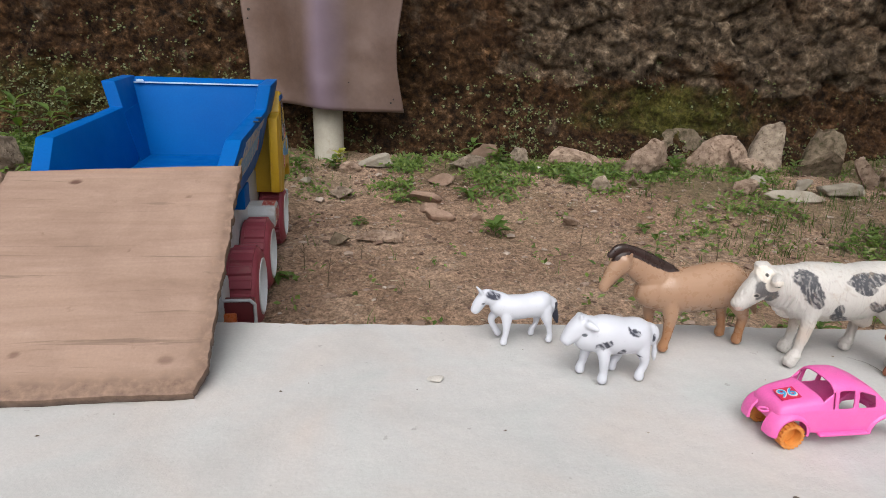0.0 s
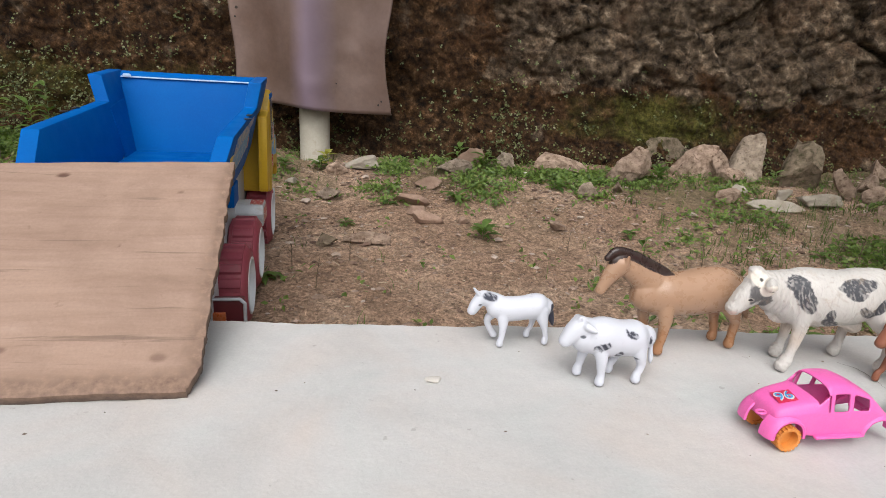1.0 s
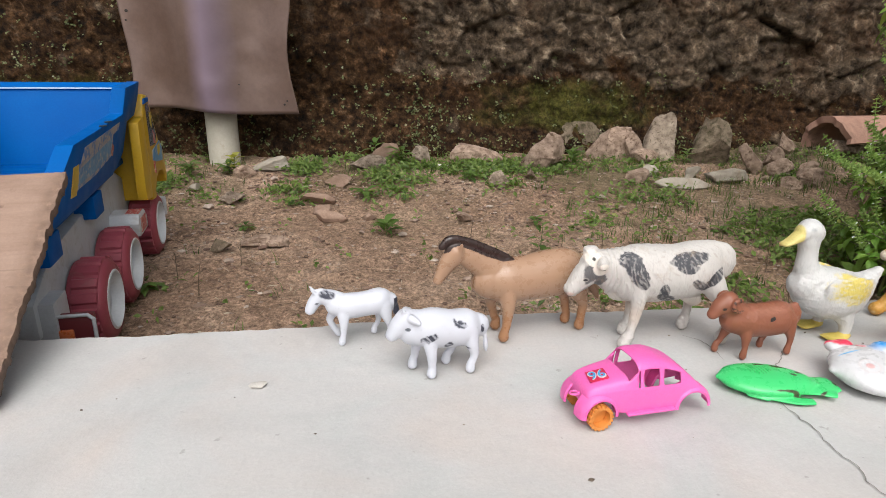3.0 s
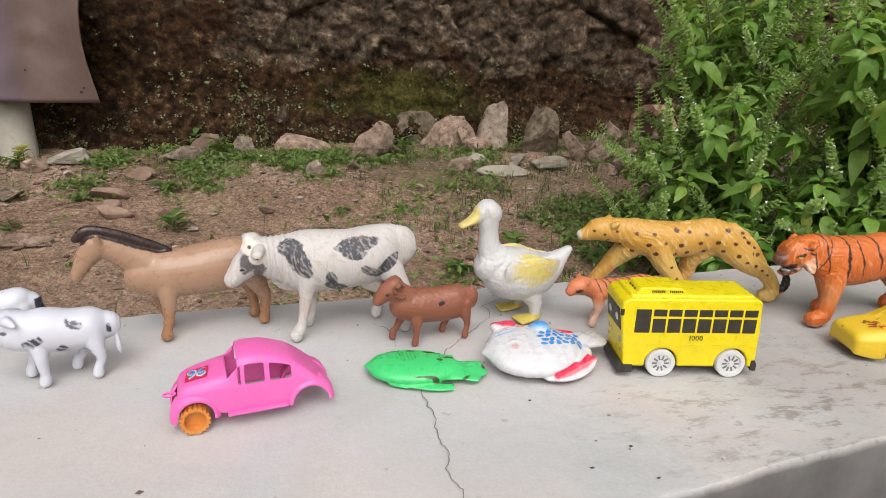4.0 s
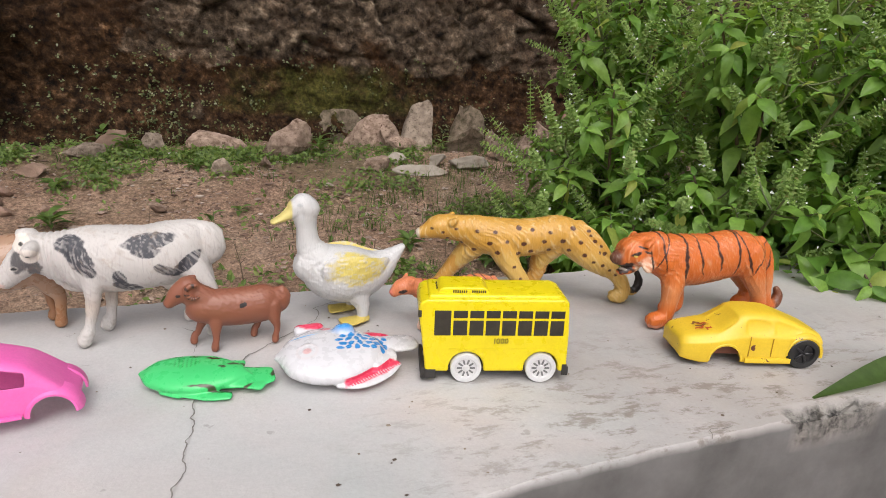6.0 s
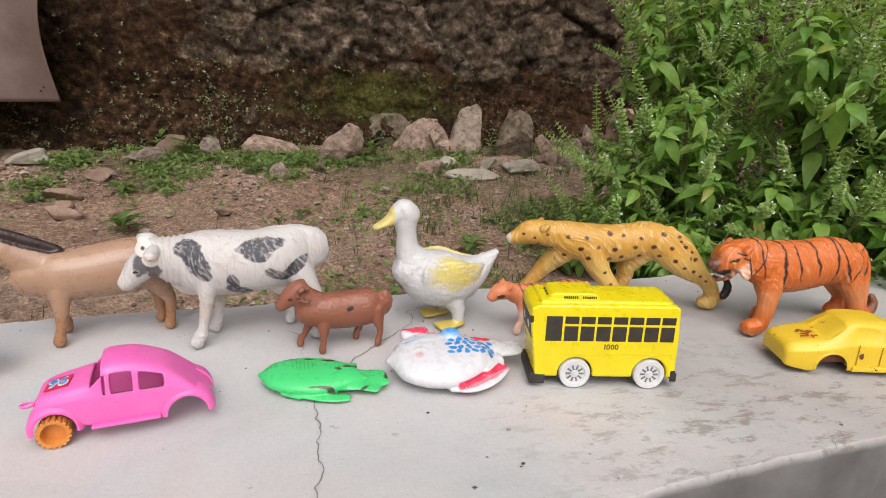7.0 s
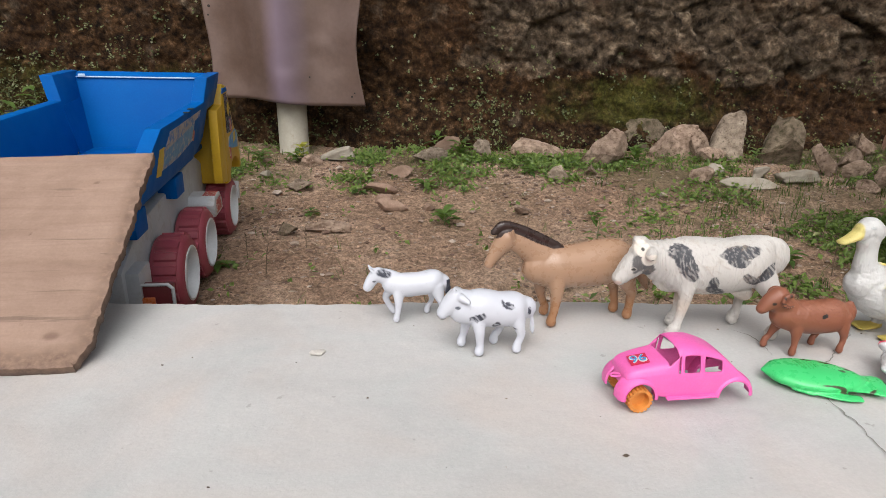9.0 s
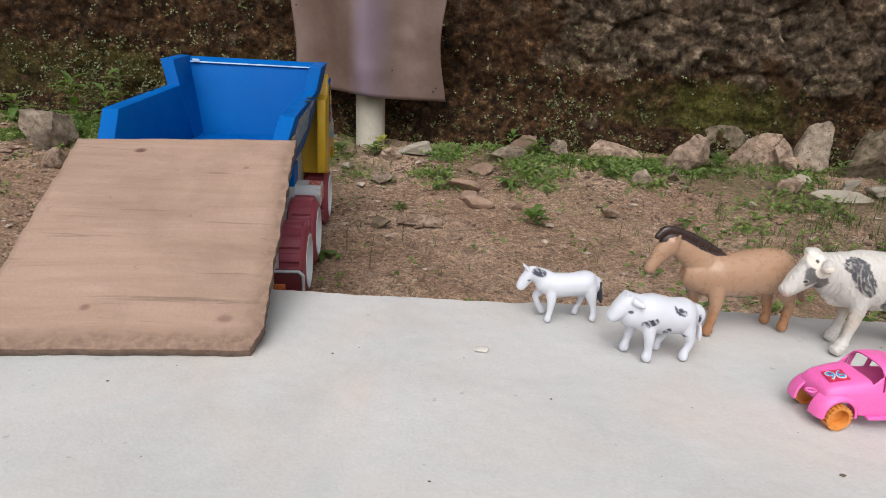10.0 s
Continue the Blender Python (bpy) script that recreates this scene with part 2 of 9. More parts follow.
def soil_material():
    m, nt, p = blank("reddish_soil")
    co = coords(nt)
    col = ramp_node(nt, noise_node(nt, 3.2, 7, 0.62, co, 0.5), [(0.25, (0.225, 0.139, 0.092)), (0.5, (0.372, 0.248, 0.172)), (0.78, (0.49, 0.362, 0.270))])
    col = mix_node(nt, 1.0, col, ramp_node(nt, noise_node(nt, 55.0, 6, 0.75, co), [(0.30, gray(0.42)), (0.70, gray(1.42))]), "MULTIPLY")
    col = mix_node(nt, 1.0, col, ramp_node(nt, noise_node(nt, 170.0, 4, 0.7, co), [(0.34, gray(0.58)), (0.50, gray(1.0)), (0.66, gray(1.48))]), "MULTIPLY")
    straw = ramp_node(nt, noise_node(nt, 130.0, 4, 0.8, co, 1.5), [(0.60, gray(0)), (0.68, gray(1))])
    col = mix_node(nt, math_node(nt, "MULTIPLY", straw, 0.7), col, (0.46, 0.36, 0.27))
    green = attr_node(nt, "green").outputs["Fac"]
    moss = ramp_node(nt, noise_node(nt, 40.0, 5, 0.7, co), [(0.3, (0.035, 0.042, 0.014)), (0.7, (0.10, 0.105, 0.035))])
    col = mix_node(nt, green, col, moss)
    link(nt, col, p.inputs["Base Color"])
    p.inputs["Roughness"].default_value = 0.95
    p.inputs["Specular IOR Level"].default_value = 0.2
    h = math_node(nt, "ADD", noise_node(nt, 60.0, 6, 0.7, co), math_node(nt, "MULTIPLY", noise_node(nt, 220.0, 3, 0.7, co), 0.5))
    link(nt, bump_node(nt, h, 1.0, 0.014), p.inputs["Normal"])
    return m


def wall_material():
    m, nt, p = blank("mossy_rubble_wall")
    co = coords(nt)
    dark = ramp_node(nt, noise_node(nt, 42.0, 8, 0.66, co), [(0.35, (0.005, 0.003, 0.0015)), (0.46, (0.031, 0.016, 0.0070)), (0.58, (0.070, 0.038, 0.017)), (0.70, (0.18, 0.114, 0.066))])
    pale = ramp_node(nt, noise_node(nt, 24.0, 8, 0.66, co), [(0.35, (0.009, 0.006, 0.004)), (0.43, (0.054, 0.039, 0.026)), (0.56, (0.116, 0.088, 0.063)), (0.72, (0.34, 0.278, 0.213))])
    bare = attr_node(nt, "bare").outputs["Fac"]
    patch = ramp_node(nt, math_node(nt, "ADD", math_node(nt, "MULTIPLY", bare, 0.9), math_node(nt, "MULTIPLY", noise_node(nt, 8.0, 10, 0.66, co, 0.3), 0.85)), [(0.80, gray(0)), (0.90, gray(1))])
    col = mix_node(nt, patch, dark, pale)
    # rust-brown earth washed down over the stones
    wash = ramp_node(nt, noise_node(nt, 4.5, 6, 0.65, co, 0.8), [(0.48, gray(0)), (0.66, gray(1))])
    col = mix_node(nt, math_node(nt, "MULTIPLY", wash, 0.35), col, (0.085, 0.040, 0.018))
    moss = attr_node(nt, "moss").outputs["Fac"]
    mm = ramp_node(nt, math_node(nt, "MULTIPLY", moss, noise_node(nt, 13.0, 8, 0.7, co)), [(0.24, gray(0)), (0.44, gray(1))])
    col = mix_node(nt, math_node(nt, "MULTIPLY", mm, 0.8), col, ramp_node(nt, noise_node(nt, 90.0, 5, 0.75, co), [(0.3, (0.018, 0.020, 0.004)), (0.5, (0.056, 0.060, 0.011)), (0.72, (0.125, 0.125, 0.028))]))
    col = mix_node(nt, 1.0, col, ramp_node(nt, noise_node(nt, 10.0, 6, 0.62, co, 0.9), [(0.30, (0.55, 0.52, 0.50)), (0.50, (1.05, 1.03, 1.0)), (0.72, (1.55, 1.48, 1.40))]), "MULTIPLY")
    col = mix_node(nt, 1.0, col, ramp_node(nt, noise_node(nt, 95.0, 5, 0.7, co), [(0.34, (0.50, 0.47, 0.45)), (0.50, (1.0, 0.98, 0.95)), (0.66, (1.55, 1.48, 1.38))]), "MULTIPLY")
    # pale lichen flecks
    lichen = ramp_node(nt, noise_node(nt, 75.0, 5, 0.7, co, 0.3), [(0.70, gray(0)), (0.75, gray(1))])
    col = mix_node(nt, math_node(nt, "MULTIPLY", lichen, 0.5), col, (0.34, 0.30, 0.23))
    link(nt, col, p.inputs["Base Color"])
    p.inputs["Roughness"].default_value = 0.94
    p.inputs["Specular IOR Level"].default_value = 0.2
    h = math_node(nt, "ADD", noise_node(nt, 70.0, 7, 0.78, co), math_node(nt, "MULTIPLY", noise_node(nt, 220.0, 4, 0.7, co), 0.5))
    link(nt, bump_node(nt, h, 1.0, 0.012), p.inputs["Normal"])
    return m


CONCRETE, SOIL, WALL = concrete_material(), soil_material(), wall_material()


def point_attr(me, name, values):
    a = me.attributes.new(name, "FLOAT", "POINT")
    a.data.foreach_set("value", np.asarray(values, np.float32).ravel())


def grid_faces(nx, ny):
    i, j = np.meshgrid(np.arange(nx - 1), np.arange(ny - 1), indexing="ij")
    a = (i * ny + j).ravel()
    return np.stack([a, a + ny, a + ny + 1, a + 1], 1).tolist()


def ground_height(x, y):
    """The earth behind the ledge rises gently to the wall's foot; the yard before it lies lower."""
    x, y = np.broadcast_arrays(np.asarray(x, float), np.asarray(y, float))
    z = np.interp(y, (-1.0, 0.45, 0.55, 0.88, 1.27, 1.45, 1.63, 1.90, 2.10), (-0.45, -0.45, -0.118, -0.109, -0.093, -0.083, -0.050, -0.020, -0.005))
    p = np.stack([x.ravel(), y.ravel(), 0 * x.ravel()], 1)
    lump = (fbm(p, 5.0, 3, 3) - 0.5) * 0.020 + (fbm(p, 32.0, 4, 5, 0.65) - 0.5) * 0.022
    bank = 0.035 * ramp01(p[:, 0], 1.15, 1.6) * ramp01(p[:, 1], 1.55, 1.9)
    return z + ((lump * ramp01(p[:, 1], 0.5, 0.75)) + bank).reshape(x.shape)


def spaced(lo, fine_lo, fine_hi, hi, step, coarse):
    return np.r_[np.linspace(lo, fine_lo, coarse, endpoint=False), np.arange(fine_lo, fine_hi, step), np.linspace(fine_hi, hi, coarse)]


def build_ground():
    xs = np.unique(np.r_[-60, -25, -10, spaced(-5.0, -1.7, 2.6, 6.0, 0.008, 14), 12, 25, 60])
    ys = np.unique(np.r_[-60, -25, -10, -4, -1.5, -0.3, 0.3, 0.45, 0.55, np.arange(0.62, 2.14, 0.008), 2.3, 3, 6, 15, 60])
    x, y = np.meshgrid(xs, ys, indexing="ij")
    z = ground_height(x, y)
    v = np.stack([x.ravel(), y.ravel(), z.ravel()], 1)
    ob = raw("ground", v, grid_faces(len(xs), len(ys)), SOIL, smooth=180)
    g = ramp01(fbm(v * (1, 1, 0), 4.5, 4, 11), 0.46, 0.62) * (0.25 * ramp01(v[:, 1], 1.2, 1.5) + 0.6 * ramp01(v[:, 1], 1.55, 1.75) + 0.35 * ramp01(v[:, 0], 0.5, 1.0) * ramp01(v[:, 1], 0.9, 1.2))
    point_attr(ob.data, "green", np.clip(0.55 * g, 0, 1))
    return tagged(ob, "reddish-brown bare earth with patches of weeds, grit and litter", "ground", kind="structure")


def ledge_front(x):
    return np.interp(x, (-0.6, 0.0, 0.45, 0.60, 0.70, 0.82, 0.95, 1.1, 3.0), (0.20, 0.215, 0.285, 0.309, 0.3245, 0.338, 0.350, 0.360, 0.40))


def ledge_back(x):
    return 0.678 + 0.050 * (x - 0.05) - 0.018 * ramp01(-x, -0.25, 0.20)


def build_ledge():
    xs = np.unique(np.r_[-3.0, -2.2, -1.5, -1.0, np.arange(-0.8, 1.5, 0.004), 1.7, 2.2, 3.0])
    n = 84
    rows, face, broken = [], [], []
    p1 = np.stack([xs, 0 * xs, 0 * xs], 1)
    ef = ledge_front(xs) + (fbm(p1, 9.0, 4, 21) - 0.5) * 0.010 + (fbm(p1, 70.0, 3, 22) - 0.5) * 0.004
    eb = ledge_back(xs) + (fbm(p1, 7.0, 4, 23) - 0.5) * 0.016 + (fbm(p1, 60.0, 3, 24) - 0.5) * 0.005
    chip = ramp01(xs, 0.936, 0.946) * ramp01(-xs, -1.040, -1.025) * (0.55 + 0.45 * ramp01(fbm(p1, 45, 3, 27), 0.4, 0.6))
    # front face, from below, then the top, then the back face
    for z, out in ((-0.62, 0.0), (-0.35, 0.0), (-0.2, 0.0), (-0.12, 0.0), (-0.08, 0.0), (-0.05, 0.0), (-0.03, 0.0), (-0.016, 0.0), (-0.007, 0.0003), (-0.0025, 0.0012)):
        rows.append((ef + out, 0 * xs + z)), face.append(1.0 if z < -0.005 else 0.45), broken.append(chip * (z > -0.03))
    for t in np.linspace(0, 1, n):
        y = (ef + 0.0035) * (1 - t) + (eb - 0.004) * t
        rows.append((y, 0 * xs)), face.append(0.0), broken.append(chip * (1 - ramp01(y - ef, 0.010, 0.020)))
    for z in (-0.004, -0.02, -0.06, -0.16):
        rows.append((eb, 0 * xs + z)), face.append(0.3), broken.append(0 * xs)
    y = np.array([r[0] for r in rows]).T
    z = np.array([r[1] for r in rows]).T
    x = np.repeat(xs[:, None], len(rows), 1)
    v = np.stack([x.ravel(), y.ravel(), z.ravel()], 1)
    br = np.array(broken).T.ravel()
    top = np.array([f < 0.2 for f in face])
    tm = np.tile(top, len(xs))
    v[:, 2] += tm * ((fbm(v * (1, 1, 0), 8.0, 3, 31) - 0.5) * 0.0020 + (fbm(v * (1, 1, 0), 90.0, 3, 33) - 0.5) * 0.0012)
    v[:, 2] -= br * (0.001 + 0.013 * ramp01(fbm(v, 75.0, 3, 35), 0.35, 0.65)) * tm
    v[:, 1] += (1 - tm) * (fbm(v * (1, 1, 2), 40.0, 3, 37) - 0.5) * 0.002
    ob = raw("pavement_ledge", v, grid_faces(len(xs), len(rows)), CONCRETE, smooth=38)
    ob.data.flip_normals()
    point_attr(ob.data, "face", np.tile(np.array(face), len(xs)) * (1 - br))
    point_attr(ob.data, "broken", np.clip(br * 2.0, 0, 1))
    return tagged(ob, "pale concrete ledge, cracked, scuffed and chipped at its edge", "ledge", kind="structure")


def wall_y(x):
    return 2.035 + 0.055 * np.maximum(x, 0.0) - 0.01 * np.minimum(x, 0)


def facets(x, z, freq, seed):
    """Broken stone faces: each cell has its own depth and tilt; also the gap to the next cell."""
    u, w = x * freq, z * freq
    i, j = np.floor(u), np.floor(w)
    best = np.full(len(u), 9.0)
    second, face = best.copy(), np.zeros(len(u))
    for a in (-1, 0, 1):
        for b in (-1, 0, 1):
            c = np.stack([i + a + 500, j + b + 500, 0 * u], 1)
            r = [lattice(c, seed + k) for k in range(5)]
            dx, dz = u - (i + a + r[0]), w - (j + b + r[1])
            d = np.hypot(dx, dz)
            near = d < best
            second = np.where(near, best, np.minimum(second, d))
            face = np.where(near, r[2] - 0.5 + (r[3] - 0.5) * dx * 0.9 + (r[4] - 0.6) * dz * 0.9, face)
            best = np.where(near, d, best)
    return face, second - best


def build_wall():
    xs = np.unique(np.r_[np.linspace(-6, -1.8, 20), np.arange(-1.8, 3.3, 0.008), np.linspace(3.3, 7, 20)])
    zs = np.unique(np.r_[-0.3, -0.15, np.arange(-0.06, 0.72, 0.007), np.linspace(0.72, 2.3, 26)])
    x, z = np.meshgrid(xs, zs, indexing="ij")
    p = np.stack([x.ravel(), 0 * x.ravel(), z.ravel()], 1)
    warp = p + 0.10 * np.stack([fbm(p, 4, 3, 41) - 0.5, 0 * p[:, 0], fbm(p, 4, 3, 43) - 0.5], 1)
    big = fbm(warp * (1, 1, 1.15), 5.5, 3, 45)
    mid = fbm(warp * (1, 1, 1.1), 16.0, 3, 47)
    cut = np.abs(vnoise(warp * (1, 1, 1.2), 8.0, 49) - 0.5) * 2
    crag = np.abs(fbm(warp * (1, 1, 1.0), 11.0, 4, 55) - 0.5) * 2
    fine = fbm(p, 40.0, 5, 51, 0.8)
    stony = ramp01(p[:, 2] + 0.55 * (fbm(p, 2.6, 3, 63) - 0.5) + 0.12 * (big - 0.5), 0.20, 0.34) * ramp01(p[:, 0], -0.05, 0.45)
    out = 0.050 * (big - 0.5) + 0.034 * (mid - 0.5) + 0.040 * (fine - 0.5) - 0.008 * (1 - ramp01(cut, 0.0, 0.16)) * stony + 0.014 * (crag - 0.25)
    for freq, depth, seed in ((5.0, 0.034, 61), (13.0, 0.020, 67), (34.0, 0.009, 73)):
        face, gap = facets(warp[:, 0] * 0.85, warp[:, 2] * 1.05, freq, seed)
        out += (0.22 + 0.78 * stony) * depth * (face - 0.45 * (1 - ramp01(gap, 0.0, 0.09)))
    out += 0.05 * ramp01(-p[:, 2], -0.16, 0.06)
    y = wall_y(p[:, 0]) - out
    ob = raw("wall_north", np.stack([p[:, 0], y, p[:, 2]], 1), [f[::-1] for f in grid_faces(len(xs), len(zs))], WALL, smooth=180)
    bare = 0.50 * stony + 0.35 * (big - 0.5) + 0.40 * (mid - 0.5) + 0.10 * ramp01(p[:, 2], 0.3, 0.5)
    bare += 0.35 * ramp01(-p[:, 2], -0.10, 0.0) * ramp01(p[:, 0], 0.5, 0.9) * ramp01(fbm(p, 6, 3, 57), 0.45, 0.6)
    moss = ramp01(p[:, 2], 0.02, 0.10) * ramp01(-p[:, 2], -0.29, -0.19) * (0.36 + 0.58 * np.exp(-(((p[:, 0] - 0.72) / 0.27) ** 2))) + 0.32 * ramp01(-p[:, 0], 0.4, 0.8) * ramp01(-p[:, 2], -0.5, -0.2)
    point_attr(ob.data, "bare", np.clip(bare + 0.25, 0, 1))
    point_attr(ob.data, "moss", np.clip(moss, 0, 1))
    back = bmesh.new()
    add_box(back, (13.0, 0.3, 2.7), (0.5, 2.42, 1.0), (0, 0, 0.6))
    part("wall_core", back, WALL, ob, smooth=0)
    return tagged(ob, "rough rubble stone wall, dark with damp, moss and small weeds", "wall", kind="structure")


GROUND = build_ground()
LEDGE = build_ledge()
STONE_WALL = build_wall()

CRACK_DARK = surf("crack_shadowed_grit", (0.16, 0.15, 0.135), (0.28, 0.265, 0.24), 200, 900, 0.95, 0.3, 0.0004)


def crack(path, width, seed):
    """A jagged crack: a flat strip a hair above the slab's skin, its shade put into the colour."""
    pts = spline([(x, y, 0) for x, y in path], 34 * len(path))
    pts[:, :2] += np.stack([fbm(pts, 60, 3, seed) - 0.5, fbm(pts, 60, 3, seed + 5) - 0.5], 1) * 0.014
    tan = np.gradient(pts, axis=0)
    nor = np.stack([-tan[:, 1], tan[:, 0]], 1) / (np.linalg.norm(tan[:, :2], axis=1)[:, None] + 1e-9)
    w = width * (0.25 + 1.1 * fbm(pts, 90, 2, seed + 9)) * np.sin(np.linspace(0.12, math.pi - 0.05, len(pts))) ** 0.4
    verts, faces = [], []
    for k in range(len(pts)):
        a, b = pts[k, :2] + nor[k] * w[k] / 2, pts[k, :2] - nor[k] * w[k] / 2
        verts += [(a[0], a[1], 0.0011), (b[0], b[1], 0.0011)]
        if k:
            faces.append((2 * k - 2, 2 * k - 1, 2 * k + 1, 2 * k))
    return raw("crack", verts, faces, CRACK_DARK, LEDGE)


crack([(0.484, 0.330), (0.478, 0.360), (0.482, 0.425), (0.480, 0.474), (0.505, 0.530), (0.531, 0.562), (0.553, 0.585), (0.581, 0.616), (0.585, 0.645), (0.609, 0.665), (0.60, 0.70)], 0.0013, 61)
crack([(0.470, 0.560), (0.466, 0.598), (0.452, 0.618)], 0.0013, 67)
crack([(0.855, 0.344), (0.870, 0.350), (0.884, 0.353)], 0.0011, 73)


# ---- metal sheet and pipe before the wall ----
def sheet_material():
    m, nt, p = blank("tarnished_brown_metal")
    co = coords(nt)
    col = ramp_node(nt, noise_node(nt, 4.0, 5, 0.6, co, 0.5), [(0.3, (0.138, 0.088, 0.068)), (0.6, (0.172, 0.118, 0.102)), (0.8, (0.20, 0.143, 0.134))])
    col = mix_node(nt, 1.0, col, ramp_node(nt, noise_node(nt, 60.0, 6, 0.7, co), [(0.3, gray(0.82)), (0.7, gray(1.0))]), "MULTIPLY")
    rust = ramp_node(nt, noise_node(nt, 24.0, 8, 0.75, co), [(0.66, gray(0)), (0.74, gray(1))])
    col = mix_node(nt, math_node(nt, "MULTIPLY", rust, 0.55), col, (0.13, 0.07, 0.05))
    sep = nt.nodes.new("ShaderNodeSeparateXYZ")
    link(nt, co, sep.inputs[0])
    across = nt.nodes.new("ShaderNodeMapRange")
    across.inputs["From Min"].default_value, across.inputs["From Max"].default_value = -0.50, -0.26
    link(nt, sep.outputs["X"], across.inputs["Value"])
    # lilac sheen of the curved metal, painted into the colour as an upright band
    sheen_band = ramp_node(nt, math_node(nt, "ADD", across.outputs[0], math_node(nt, "MULTIPLY", noise_node(nt, 9.0, 3, 0.5, co), 0.12)), [(0.35, gray(0)), (0.55, gray(1)), (0.66, gray(0.8)), (0.9, gray(0))])
    col = mix_node(nt, math_node(nt, "MULTIPLY", sheen_band, 0.75), col, (0.20, 0.152, 0.21))
    link(nt, col, p.inputs["Base Color"])
    p.inputs["Metallic"].default_value = 0.35
    link(nt, ramp_node(nt, noise_node(nt, 14.0, 5, 0.6, co), [(0.3, gray(0.34)), (0.7, gray(0.5))]), p.inputs["Roughness"])
    link(nt, bump_node(nt, noise_node(nt, 18.0, 3, 0.5, co), 0.25, 0.006), p.inputs["Normal"])
    return m


def build_sheet():
    xs, zs = np.linspace(0, 1, 90), np.linspace(0, 1, 70)
    u, w = np.meshgrid(xs, zs, indexing="ij")
    u, w = u.ravel(), w.ravel()
    left = -0.600 + 0.010 * np.sin(w * 9 + 0.5) - 0.012 * w
    right = -0.146 + 0.012 * np.sin(w * 11 + 2.4) - 0.015 * w
    x = left * (1 - u) + right * u
    z = 0.145 - 0.018 * u + 0.75 * w + 0.004 * np.sin(u * 7)
    q = np.stack([u * 0.46, w * 0.75, 0 * u], 1)
    y = 1.868 - 0.030 * np.exp(-(((u - 0.46) / 0.17) ** 2)) + 0.012 * np.sin(u * 9 + w * 3) + 0.016 * (fbm(q, 7, 3, 81) - 0.5)
    me = bpy.data.meshes.new("metal_sheet")
    me.from_pydata(np.stack([x, y, z], 1).tolist(), [], [f[::-1] for f in grid_faces(90, 70)])
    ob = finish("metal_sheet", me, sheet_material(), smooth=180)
    sol = ob.modifiers.new("thickness", "SOLIDIFY")
    sol.thickness = 0.0015
    tagged(ob, "tarnished brown sheet of metal hung on a pale pipe", "metal sheet")
    # near-black discs stand in for nail holes, their darkness put into the colour
    hole = surf("nail_hole_dark", (0.012, 0.01, 0.01), (0.03, 0.02, 0.015), 300, 900, 0.8)
    for hx, hz, r in ((-0.578, 0.402, 0.004), (-0.582, 0.378, 0.0025), (-0.176, 0.158, 0.003), (-0.168, 0.168, 0.0025), (-0.30, 0.212, 0.002)):
        bm = bmesh.new()
        lathe(bm, [(r * 0.3, -0.001), (r, -0.001), (r, 0.002), (r * 0.6, 0.0025)], 12, pose(hx, 1.846 if hx < -0.5 else 1.858, hz, 90, 0, 0))
        part("nail_head", bm, hole, ob)
    return ob


build_sheet()
PVC = surf("weathered_pale_pipe", (0.36, 0.33, 0.27), (0.47, 0.44, 0.37), 12, 160, 0.55, 0.25, 0.0006, dirt=(0.25, 0.19, 0.13), dirt_scale=18, dirt_at=(0.56, 0.75))
bm = bmesh.new()
lathe(bm, [(0.037, -0.08), (0.0455, -0.08), (0.0455, 0.62), (0.044, 0.622), (0.037, 0.622)], 40)
tagged(part("pipe_post", bm, PVC, smooth=40), "pale weathered plastic pipe standing in the weeds", "pipe").matrix_basis = pose(-0.374, 1.925, 0.0, 0, -1.0, 0)


# ---- toy dump truck ----
BLUE = surf("blue_plastic", (0.0, 0.082, 0.33), (0.0, 0.104, 0.38), 9, 300, 0.50, 0.12, 0.0004, dirt=(0.04, 0.14, 0.32), dirt_scale=30, dirt_at=(0.66, 0.85), spec=0.08)
YELLOW = surf("faded_yellow_plastic", (0.50, 0.30, 0.012), (0.60, 0.38, 0.02), 9, 300, 0.45, 0.15, 0.0004, dirt=(0.28, 0.17, 0.04), dirt_scale=22, dirt_at=(0.55, 0.8))
MAROON = surf("dull_red_tyre_plastic", (0.235, 0.038, 0.058), (0.305, 0.056, 0.080), 14, 300, 0.5, 0.2, 0.0005, dirt=(0.22, 0.10, 0.09), dirt_scale=35, dirt_at=(0.55, 0.8))
PALE_PLASTIC = surf("pale_grey_plastic", (0.42, 0.44, 0.47), (0.54, 0.56, 0.58), 12, 300, 0.45, 0.15, 0.0004, dirt=(0.30, 0.27, 0.24), dirt_scale=26, dirt_at=(0.55, 0.78))
RIM_WHITE = surf("white_rim_plastic", (0.52, 0.55, 0.58), (0.64, 0.66, 0.68), 20, 300, 0.4, 0.1, 0.0003, dirt=(0.36, 0.33, 0.3), dirt_scale=30, dirt_at=(0.6, 0.82))
DARK = surf("dark_plastic", (0.014, 0.014, 0.016), (0.028, 0.027, 0.028), 30, 300, 0.4, 0.15, 0.0003)
STICKER_RED = surf("worn_red_sticker", (0.36, 0.03, 0.03), (0.48, 0.05, 0.05), 40, 400, 0.4, 0.1, 0.0002, dirt=(0.55, 0.50, 0.46), dirt_scale=120, dirt_at=(0.5, 0.6))
STICKER_BLUE = surf("worn_blue_sticker", (0.03, 0.20, 0.46), (0.07, 0.30, 0.56), 50, 400, 0.4, 0.1, 0.0002, dirt=(0.38, 0.40, 0.42), dirt_scale=70, dirt_at=(0.5, 0.65))
